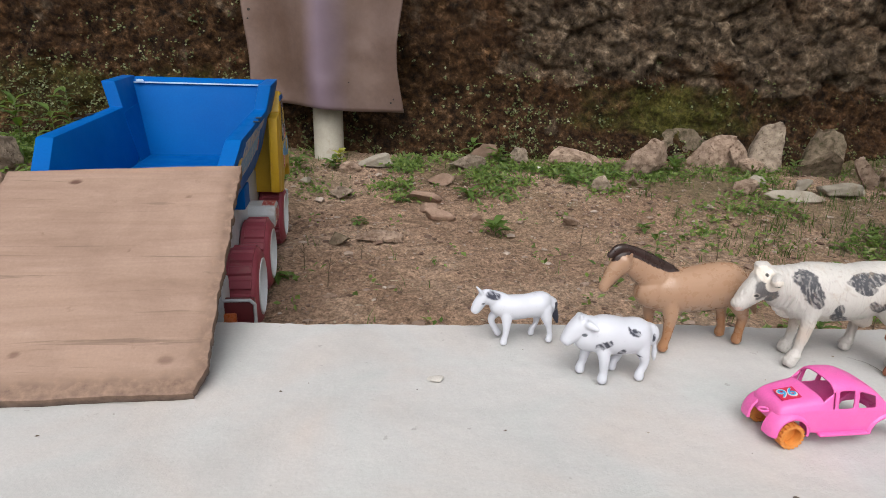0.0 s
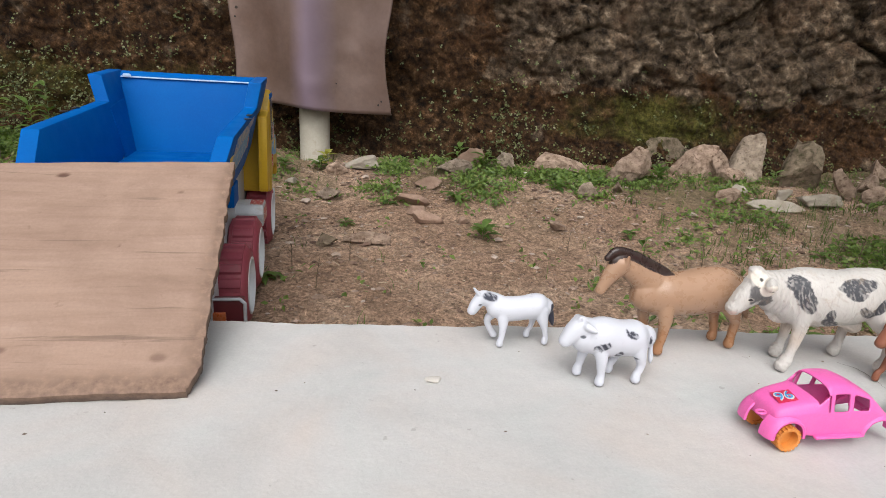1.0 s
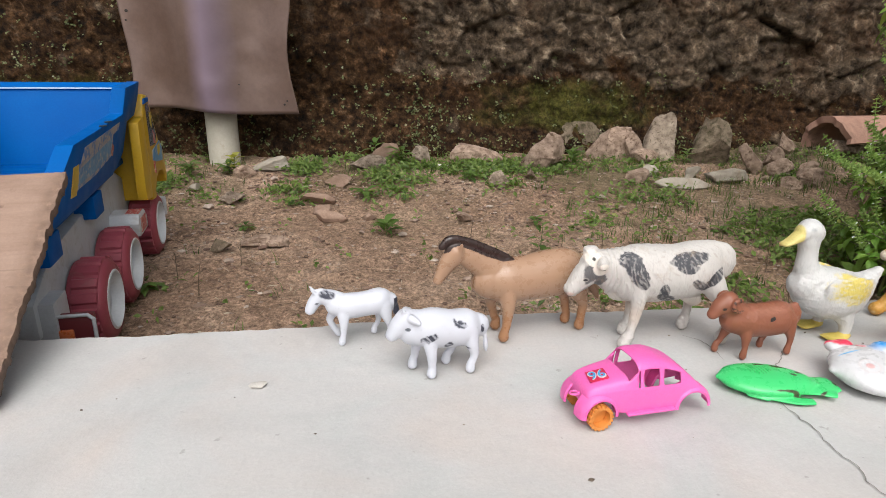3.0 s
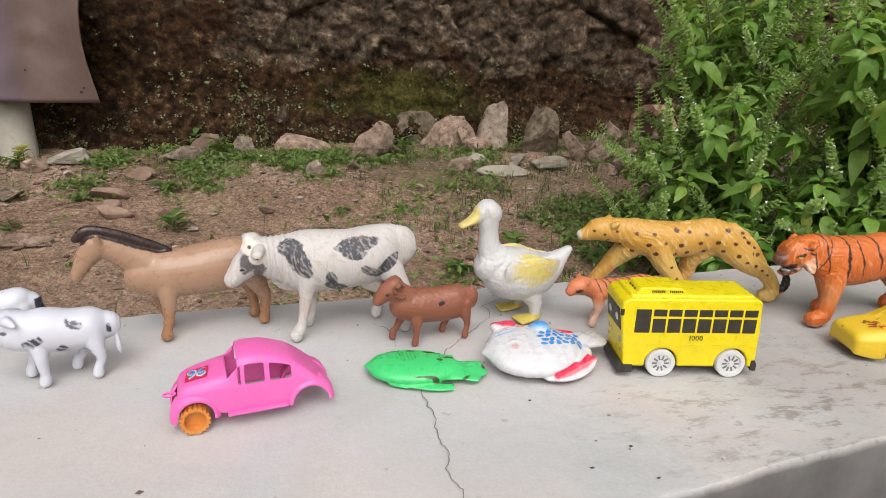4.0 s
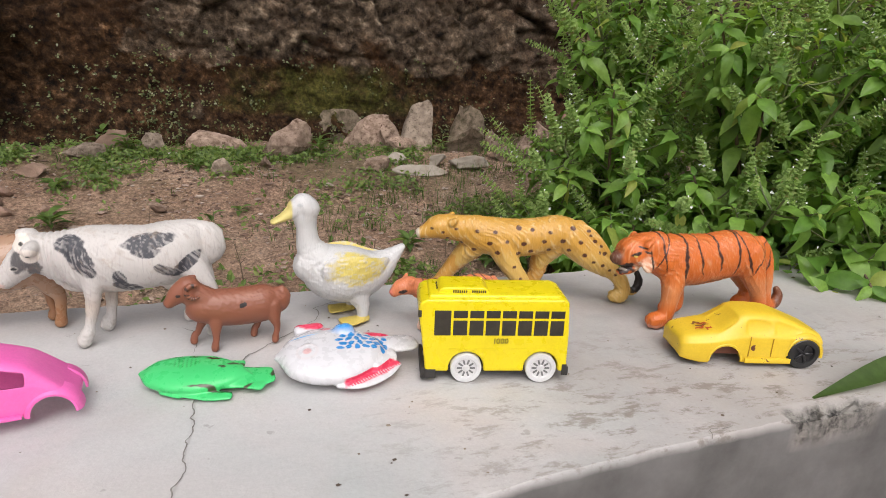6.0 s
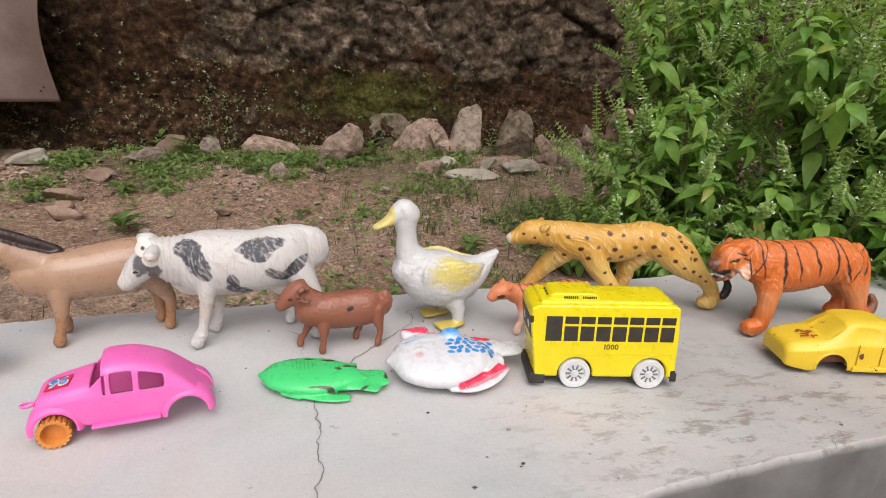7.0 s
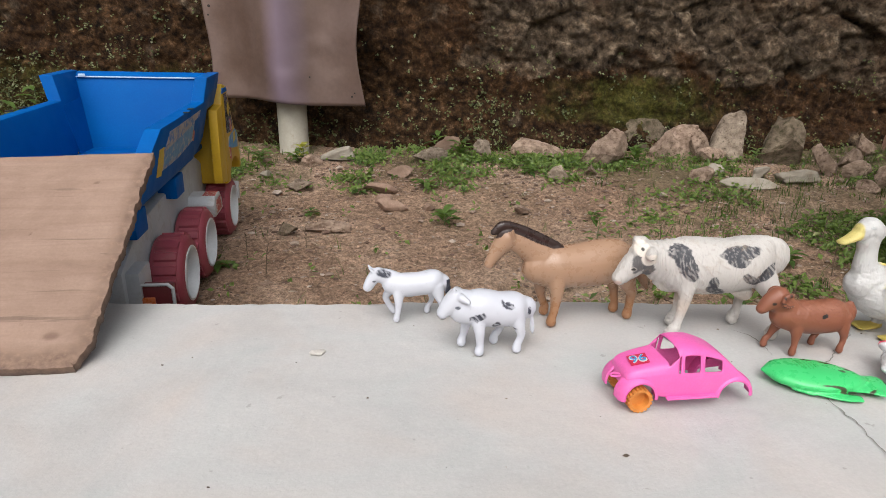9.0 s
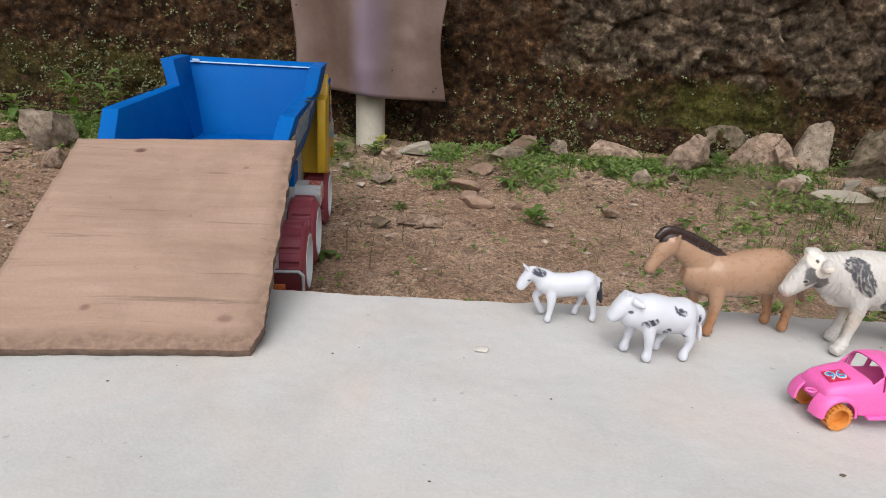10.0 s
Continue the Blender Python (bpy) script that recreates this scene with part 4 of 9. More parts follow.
def toy_skin(name, rough, fur=0.0, turn=0.0, scale=260.0, dirt=None, dirt_at=(0.6, 0.78)):
    m, nt, p = blank(name)
    co = coords(nt)
    col = attr_node(nt, "paint").outputs["Color"]
    col = mix_node(nt, 1.0, col, ramp_node(nt, noise_node(nt, 60, 5, 0.6, co), [(0.3, gray(0.95)), (0.7, gray(1.0))]), "MULTIPLY")
    h = noise_node(nt, 500, 3, 0.6, co)
    if fur:
        mp = nt.nodes.new("ShaderNodeMapping")
        mp.inputs["Rotation"].default_value = (0, radians(turn), 0)
        link(nt, co, mp.inputs["Vector"])
        mp.inputs["Scale"].default_value = (scale * 3.2, scale * 2.0, scale * 0.35)
        st = noise_node(nt, 1.0, 3, 0.55, mp.outputs[0], 0.6)
        h = math_node(nt, "ADD", st, math_node(nt, "MULTIPLY", h, 0.25))
        # highlights on the strand ridges and shade between them are painted into the colour
        col = mix_node(nt, math_node(nt, "MULTIPLY", ramp_node(nt, st, [(0.56, gray(0)), (0.70, gray(1))]), fur), col, (0.80, 0.72, 0.58))
        col = mix_node(nt, 1.0, col, ramp_node(nt, st, [(0.28, gray(0.84)), (0.46, gray(1))]), "MULTIPLY")
    if dirt:
        mask = ramp_node(nt, noise_node(nt, 45, 8, 0.7, co, 0.3), [(dirt_at[0], gray(0)), (dirt_at[1], gray(1))])
        col = mix_node(nt, math_node(nt, "MULTIPLY", mask, 0.6), col, dirt)
    link(nt, col, p.inputs["Base Color"])
    link(nt, ramp_node(nt, noise_node(nt, 120, 4, 0.6, co), [(0.3, gray(rough - 0.06)), (0.7, gray(rough + 0.1))]), p.inputs["Roughness"])
    link(nt, bump_node(nt, h, 0.55 if fur else 0.12, 0.0009 if fur else 0.0003), p.inputs["Normal"])
    return m


WHITE_SKIN = toy_skin("white_plastic_figure", 0.32)
TAN_SKIN = toy_skin("tan_plastic_figure", 0.28)
BROWN_SKIN = toy_skin("brown_plastic_figure", 0.42)
COW_SKIN = toy_skin("grained_rubber_figure", 0.48, 0.04, 30, 200, dirt=(0.36, 0.27, 0.19), dirt_at=(0.56, 0.74))
DUCK_SKIN = toy_skin("feathered_rubber_figure", 0.45, 0.03, 60, 200, dirt=(0.45, 0.43, 0.38))
CAT_SKIN = toy_skin("furry_rubber_figure", 0.36, 0.10, 35, 210)
TIGER_SKIN = toy_skin("furry_orange_rubber_figure", 0.38, 0.12, 40, 210)
PALE_TIGER = toy_skin("painted_rubber_figure", 0.42, 0.12, 40, 230)
INK, WHITE, BLACK = (0.03, 0.032, 0.05), (0.56, 0.57, 0.625), (0.016, 0.014, 0.013)


def sock(x0, y0, z0, r0, x1, y1, x2, y2, r1, r2):
    """A leg from the body down to its hoof."""
    return [(x0, y0 * 0.62, z0, r0), ((x0 + x1) / 2, (y0 + y1) / 2, z0 * 0.66, (r0 + r1) * 0.40), (x1, y1, z0 * 0.44, r1 * 0.80), (x1 * 0.5 + x2 * 0.5, y2, z0 * 0.24, r1 * 0.66), (x2, y2, 0.008, r1 * 0.64), (x2 - 0.0008, y2, 0.004, r2 * 0.72), (x2 - 0.0012, y2, 0.0004, r2 * 0.78)]


def white_horse():
    limbs = [
        [(-0.027, 0, 0.043, 0.011, 0.013), (-0.014, 0, 0.040, 0.0135, 0.015), (0.004, 0, 0.0405, 0.0130, 0.0145), (0.020, 0, 0.0425, 0.0138, 0.0152), (0.029, 0, 0.041, 0.0085, 0.011)],
        [(-0.022, 0, 0.044, 0.009, 0.012), (-0.034, 0, 0.051, 0.0075, 0.0105), (-0.045, 0, 0.0555, 0.0065, 0.008)],
        [(-0.046, 0, 0.0555, 0.0068, 0.0072), (-0.0515, 0, 0.047, 0.0062, 0.0070), (-0.0555, 0, 0.0395, 0.0055, 0.0058)],
        [(-0.050, -0.0035, 0.060, 0.0022), (-0.0545, -0.0045, 0.0655, 0.0012)],
        [(-0.050, 0.0035, 0.060, 0.0022), (-0.0545, 0.0045, 0.0655, 0.0012)],
        [(-0.050, 0, 0.0605, 0.002, 0.002), (-0.042, 0, 0.0615, 0.0022, 0.0025), (-0.028, 0, 0.0555, 0.002, 0.002)],
        sock(-0.021, -0.008, 0.034, 0.0075, -0.022, -0.0095, -0.023, -0.010, 0.0048, 0.0052),
        [(-0.026, 0.008, 0.034, 0.0065), (-0.034, 0.009, 0.023, 0.0042), (-0.031, 0.0095, 0.013, 0.0036), (-0.025, 0.010, 0.003, 0.0042)],
        sock(0.023, -0.008, 0.038, 0.0095, 0.028, -0.0095, 0.030, -0.010, 0.0045, 0.005),
        sock(0.020, 0.008, 0.036, 0.0085, 0.020, 0.0095, 0.016, 0.010, 0.0042, 0.005),
        [(0.029, 0, 0.050, 0.0032), (0.0345, 0, 0.040, 0.0042), (0.0385, 0, 0.026, 0.0038), (0.0415, 0, 0.0165, 0.0015)],
    ]

    def paint(co):
        c = flat(co, WHITE)
        c = blend(c, INK, spot(co, -0.038, 0.0605, 0.010, 0.0045, 0, -18, streak=0.45))
        c = blend(c, INK, ramp01(co[:, 0], 0.0335, 0.0345) * (co[:, 2] < 0.049) * (co[:, 2] > 0.012))
        return blend(c, (0.10, 0.10, 0.12), spot(co, -0.0488, 0.0515, 0.0022, 0.0013, ragged=0.05))

    figure("toy_horse", limbs, pose(0.097, 0.627, 0.001, 0, 0, 13) @ Matrix.Diagonal((0.98, 1, 0.93, 1)), paint, WHITE_SKIN, "small white plastic toy horse with a black tail and mane patch", "toy horse", 0.0009)


def white_cow():
    limbs = [
        [(-0.030, 0, 0.046, 0.014, 0.017), (-0.013, 0, 0.0455, 0.018, 0.0205), (0.008, 0, 0.042, 0.0178, 0.0195), (0.027, 0, 0.042, 0.0172, 0.0185), (0.038, 0, 0.042, 0.010, 0.013)],
        [(-0.026, 0, 0.050, 0.013, 0.016), (-0.037, 0, 0.055, 0.0115, 0.013)],
        [(-0.038, 0, 0.0575, 0.011, 0.0115), (-0.046, 0, 0.050, 0.0095, 0.010), (-0.053, 0, 0.0425, 0.0075, 0.0065)],
        [(-0.036, -0.010, 0.062, 0.0045), (-0.030, -0.0165, 0.0595, 0.0028)],
        [(-0.036, 0.010, 0.062, 0.0045), (-0.030, 0.0165, 0.0595, 0.0028)],
        [(-0.042, -0.005, 0.067, 0.0025), (-0.043, -0.006, 0.071, 0.001)],
        sock(-0.016, -0.011, 0.038, 0.009, -0.015, -0.012, -0.014, -0.012, 0.0062, 0.0066),
        sock(-0.021, 0.011, 0.038, 0.009, -0.025, 0.012, -0.027, 0.012, 0.0060, 0.0066),
        sock(0.026, -0.011, 0.040, 0.011, 0.031, -0.012, 0.028, -0.012, 0.0060, 0.0066),
        sock(0.020, 0.011, 0.038, 0.010, 0.016, 0.012, 0.010, 0.012, 0.0058, 0.0066),
        [(0.040, -0.002, 0.050, 0.002), (0.045, -0.004, 0.034, 0.002), (0.046, -0.005, 0.020, 0.0028), (0.047, -0.005, 0.013, 0.001)],
    ]

    def paint(co):
        c = flat(co, WHITE)
        for k, (x, z, rx, rz, t) in enumerate(((-0.018, 0.0455, 0.009, 0.0045, 20), (0.013, 0.056, 0.008, 0.0035, -25), (0.002, 0.036, 0.005, 0.0040, 30), (0.019, 0.0285, 0.006, 0.0018, 8), (0.040, 0.046, 0.0022, 0.005, 0))):
            c = blend(c, INK, spot(co, x, z, rx, rz, 0, t, ragged=0.55, seed=20 + k, streak=0.6))
        return blend(c, (0.09, 0.10, 0.12), spot(co, -0.0395, 0.0555, 0.0030, 0.0018, ragged=0.05))

    figure("toy_cow", limbs, pose(0.1770, 0.552, 0.001, 0, 0, 14) @ Matrix.Diagonal((0.94, 1, 0.95, 1)), paint, WHITE_SKIN, "small white plastic toy cow with a few black streaks", "toy cow", 0.0009)


def tan_horse():
    limbs = [
        [(-0.062, 0, 0.064, 0.015, 0.021), (-0.045, 0, 0.063, 0.021, 0.026), (-0.020, 0, 0.0635, 0.0225, 0.0265), (0.010, 0, 0.066, 0.0225, 0.0285), (0.032, 0, 0.067, 0.0205, 0.0265), (0.048, 0, 0.066, 0.012, 0.016)],
        [(-0.050, 0, 0.068, 0.015, 0.021), (-0.072, 0, 0.084, 0.0105, 0.0150), (-0.091, 0, 0.097, 0.0090, 0.0120), (-0.102, 0, 0.101, 0.009, 0.010)],
        [(-0.100, 0, 0.100, 0.0105, 0.0125), (-0.1095, 0, 0.0885, 0.0080, 0.0100), (-0.1165, 0, 0.0765, 0.0062, 0.0068), (-0.1195, 0, 0.0705, 0.0060, 0.0060)],
        [(-0.098, -0.008, 0.104, 0.0035), (-0.0985, -0.0115, 0.1125, 0.0018)],
        [(-0.098, 0.008, 0.104, 0.0035), (-0.0985, 0.0115, 0.1125, 0.0018)],
        [(-0.116, 0, 0.108, 0.0035, 0.004), (-0.106, 0, 0.1155, 0.0042, 0.0055), (-0.085, 0, 0.1095, 0.0042, 0.006), (-0.062, 0, 0.0985, 0.004, 0.006), (-0.042, 0, 0.0895, 0.0035, 0.004)],
        sock(-0.044, -0.013, 0.058, 0.0125, -0.0455, -0.015, -0.0485, -0.016, 0.0074, 0.0076),
        sock(-0.055, 0.013, 0.058, 0.0125, -0.052, 0.015, -0.045, 0.016, 0.0072, 0.0076),
        sock(0.034, -0.012, 0.066, 0.018, 0.0475, -0.0115, 0.0465, -0.0105, 0.0076, 0.0076),
        sock(0.028, 0.012, 0.063, 0.017, 0.037, 0.0115, 0.040, 0.0105, 0.0074, 0.0076),
        [(0.050, 0.002, 0.078, 0.004), (0.060, 0.003, 0.060, 0.0055), (0.068, 0.004, 0.042, 0.0062), (0.0755, 0.004, 0.027, 0.0025)],
    ]

    def paint(co):
        c = flat(co, (0.350, 0.212, 0.134))
        c = blend(c, (0.30, 0.135, 0.055), ramp01(-co[:, 2], -0.045, -0.02) * 0.75)
        mane = (co[:, 0] < -0.036) * (co[:, 2] > 0.1155 + (co[:, 0] + 0.106) * np.where(co[:, 0] > -0.106, -0.42, 0.55) - 0.0050) * (np.abs(co[:, 1]) < 0.0062)
        c = blend(c, (0.030, 0.016, 0.013), mane.astype(float))
        return c

    def relief(co):
        mane = (co[:, 0] < -0.036) * (co[:, 2] > 0.112 + (co[:, 0] + 0.106) * np.where(co[:, 0] > -0.106, -0.42, 0.55) - 0.003)
        return mane * 0.0002 * strands(co, 0, 500, 120, 71)

    figure("toy_horse", limbs, pose(0.293, 0.639, 0.001, 0, 0, 13.5) @ Matrix.Diagonal((1, 1, 0.95, 1)), paint, TAN_SKIN, "tan plastic toy horse with a black ridged mane", "toy horse", relief=relief)


def spotted_cow():
    limbs = [
        [(-0.076, 0, 0.078, 0.016, 0.022), (-0.058, 0, 0.077, 0.023, 0.0315), (-0.030, 0, 0.0755, 0.027, 0.0325), (-0.002, 0, 0.0755, 0.0275, 0.0310), (0.018, 0, 0.0790, 0.0265, 0.0310), (0.034, 0, 0.0830, 0.021, 0.0280), (0.044, 0, 0.0850, 0.015, 0.0258), (0.0475, 0, 0.0855, 0.012, 0.0235)],
        [(-0.066, 0, 0.081, 0.019, 0.026), (-0.084, 0, 0.0835, 0.0165, 0.0215), (-0.098, 0, 0.087, 0.0145, 0.0185)],
        [(-0.099, 0, 0.0855, 0.0150, 0.0160), (-0.111, 0, 0.0755, 0.0120, 0.0135), (-0.1235, 0, 0.0620, 0.0088, 0.0085)],
        [(-0.080, 0, 0.066, 0.004, 0.010), (-0.072, 0, 0.054, 0.004, 0.008), (-0.060, 0, 0.050, 0.004, 0.006)],
        [(-0.100, 0.004, 0.102, 0.0066), (-0.106, 0.0035, 0.103, 0.0062)],
        [(-0.096, -0.014, 0.095, 0.0066), (-0.0985, -0.019, 0.0935, 0.0062)],
        [(-0.050, -0.0095, 0.074, 0.0165), (-0.052, -0.0155, 0.050, 0.0084), (-0.054, -0.0165, 0.034, 0.0062), (-0.058, -0.017, 0.016, 0.0048), (-0.0595, -0.017, 0.011, 0.0062), (-0.0625, -0.017, 0.005, 0.0064), (-0.0645, -0.017, 0.0015, 0.0070)],
        [(-0.045, 0.0095, 0.070, 0.0155), (-0.0425, 0.0155, 0.050, 0.0078), (-0.042, 0.0165, 0.034, 0.0060), (-0.044, 0.017, 0.014, 0.0048), (-0.0465, 0.017, 0.007, 0.0064), (-0.0485, 0.017, 0.0015, 0.0070)],
        [(0.030, -0.0030, 0.080, 0.0185), (0.042, -0.013, 0.057, 0.0128), (0.054, -0.020, 0.037, 0.0066), (0.056, -0.021, 0.014, 0.0050), (0.0535, -0.021, 0.007, 0.0064), (0.0515, -0.021, 0.0015, 0.0070)],
        [(0.020, 0.0035, 0.077, 0.0180), (0.030, 0.014, 0.053, 0.0108), (0.034, 0.020, 0.036, 0.0062), (0.033, 0.021, 0.014, 0.0050), (0.031, 0.021, 0.007, 0.0064), (0.029, 0.021, 0.0015, 0.0070)],
        [(0.018, 0, 0.050, 0.012), (0.025, 0, 0.043, 0.009)],
        [(0.042, 0, 0.1045, 0.003), (0.0500, 0, 0.096, 0.0028), (0.0515, -0.001, 0.064, 0.0032), (0.053, -0.002, 0.046, 0.0044)],
    ]

    def paint(co):
        c = flat(co, (0.525, 0.497, 0.470))
        under = ramp01(-co[:, 2], -0.062, -0.040) * ramp01(co[:, 2], 0.02, 0.04) * 0.45
        c = blend(c, (0.50, 0.37, 0.27), under)
        ink = (0.045, 0.046, 0.055)
        for k, (x, z, rx, rz, t) in enumerate(((-0.059, 0.089, 0.0100, 0.021, 30), (-0.066, 0.101, 0.013, 0.008, 0), (0.001, 0.1015, 0.024, 0.0070, 6), (-0.003, 0.094, 0.013, 0.0070, -8), (-0.027, 0.067, 0.0060, 0.011, 10), (-0.021, 0.058, 0.014, 0.0050, -20), (0.014, 0.073, 0.013, 0.0050, -28), (0.032, 0.078, 0.018, 0.0062, 38))):
            c = blend(c, ink, spot(co, x, z, rx, rz, 0, t, 0.10, 0.16, 30 + k, 0.50))
        c = blend(c, (0.33, 0.27, 0.215), ramp01(strands(co, 38, 620, 90, 44), 0.45, 0.85) * 0.42 * ramp01(co[:, 2], 0.02, 0.06))
        c = blend(c, (0.055, 0.052, 0.058), spot(co, -0.108, 0.087, 0.0075, 0.0125, 0, -25, 0.2, 0.3, 41) * 0.9)
        c = blend(c, (0.055, 0.052, 0.058), spot(co, -0.097, 0.081, 0.007, 0.009, 0, 0, 0.2, 0.4, 43) * 0.9)
        c = blend(c, (0.68, 0.62, 0.55), spot(co, -0.1135, 0.0805, 0.0040, 0.0024, ragged=0.1) * 0.6)
        c = blend(c, (0.01, 0.01, 0.012), spot(co, -0.1132, 0.0803, 0.0030, 0.0017, ragged=0.1))
        for x, y, z in ((-0.107, -0.002, 0.103), (-0.1005, -0.0245, 0.0935)):
            d = np.sqrt((co[:, 0] - x - 0.002) ** 2 + (co[:, 2] - z) ** 2)
            c = blend(c, (0.70, 0.64, 0.57), (1 - ramp01(d, 0.0075, 0.0085)) * (np.abs(co[:, 1] - y) < 0.012))
            c = blend(c, BLACK, (1 - ramp01(d, 0.0014, 0.0022)) * (co[:, 1] < y + 0.006))
        return blend(c, (0.62, 0.40, 0.33), spot(co, -0.127, 0.063, 0.004, 0.003) * 0.6)

    def relief(co):
        folds = ramp01(-co[:, 0], 0.062, 0.070) * ramp01(co[:, 0], -0.094, -0.086) * ramp01(co[:, 2], 0.05, 0.06)
        rings = (co[:, 2] < 0.016) * (co[:, 2] > 0.006)
        return folds * 0.0006 * np.sin(co[:, 0] * 1150 + 5 * fbm(co, 60, 2, 3)) + 0.00050 * strands(co, 38, 620, 90, 44) + 0.0003 * rings * np.sin(co[:, 2] * 1400)

    figure("toy_cow", limbs, pose(0.432, 0.611, 0.001, 0, 0, 5.5) @ Matrix.Diagonal((0.95, 1, 0.965, 1)), paint, COW_SKIN, "cream rubber toy cow with black hatched patches", "toy cow", relief=relief)


def brown_ram():
    limbs = [
        [(-0.028, 0, 0.0385, 0.0125, 0.015), (-0.012, 0, 0.036, 0.0150, 0.0175), (0.008, 0, 0.0348, 0.0150, 0.0182), (0.028, 0, 0.036, 0.0150, 0.0180), (0.038, 0, 0.037, 0.0095, 0.0135)],
        [(-0.024, 0, 0.042, 0.0115, 0.0145), (-0.036, 0, 0.053, 0.0095, 0.0115)],
        [(-0.038, 0, 0.058, 0.0100, 0.0112), (-0.047, 0, 0.0525, 0.0082, 0.0090), (-0.0545, 0, 0.0455, 0.0058, 0.0052)],
        sock(-0.017, -0.009, 0.030, 0.0082, -0.018, -0.010, -0.0185, -0.011, 0.0044, 0.0048),
        sock(-0.024, 0.009, 0.032, 0.0082, -0.031, 0.010, -0.0355, 0.011, 0.0043, 0.0048),
        sock(0.033, -0.009, 0.034, 0.0095, 0.0365, -0.0095, 0.0355, -0.010, 0.0043, 0.0046),
        sock(0.025, 0.009, 0.032, 0.0090, 0.022, 0.0095, 0.0185, 0.010, 0.0043, 0.0046),
        [(0.044, 0, 0.048, 0.0036), (0.0475, 0, 0.040, 0.0045), (0.046, 0, 0.031, 0.0030)],
    ]
    for sy in (-1, 1):
        curl = [(-0.0345 + 0.0062 * math.cos(a), sy * (0.0105 + 0.0005 * a), 0.0575 + 0.0062 * math.sin(a), 0.0030 - 0.0003 * a) for a in np.linspace(1.2, 5.6, 7)]
        limbs.append(curl)
        limbs.append([(-0.038, sy * 0.010, 0.054, 0.0024), (-0.034, sy * 0.0135, 0.0515, 0.0012)])

    def paint(co):
        c = flat(co, (0.235, 0.083, 0.046))
        c = blend(c, (0.36, 0.16, 0.10), spot(co, 0.006, 0.0515, 0.030, 0.0035, 0, 1, 0.5, 0.5, 51, 0.55) * 0.25)
        c = blend(c, BLACK, spot(co, 0.007, 0.0435, 0.0026, 0.0024, -1, 30, 0.1, 1.6, 53))
        c = blend(c, (0.035, 0.016, 0.012), ramp01(np.abs(co[:, 1]), 0.0115, 0.0130) * (co[:, 2] > 0.049) * ramp01(np.sin(np.arctan2(co[:, 2] - 0.0575, co[:, 0] + 0.0345) * 9), 0.2, 0.7))
        return blend(c, (0.02, 0.01, 0.01), spot(co, -0.047, 0.0565, 0.0022, 0.0016, ragged=0.1))

    def relief(co):
        return 0.00035 * ramp01(co[:, 2], 0.030, 0.044) * (co[:, 0] > -0.03) * strands(co, 60, 700, 350, 55)

    figure("toy_sheep", limbs, pose(0.505, 0.5715, 0.001, 0, 0, 8.5), paint, BROWN_SKIN, "brown plastic toy ram with curled horns and a chipped flank", "toy sheep", 0.0009, relief=relief)


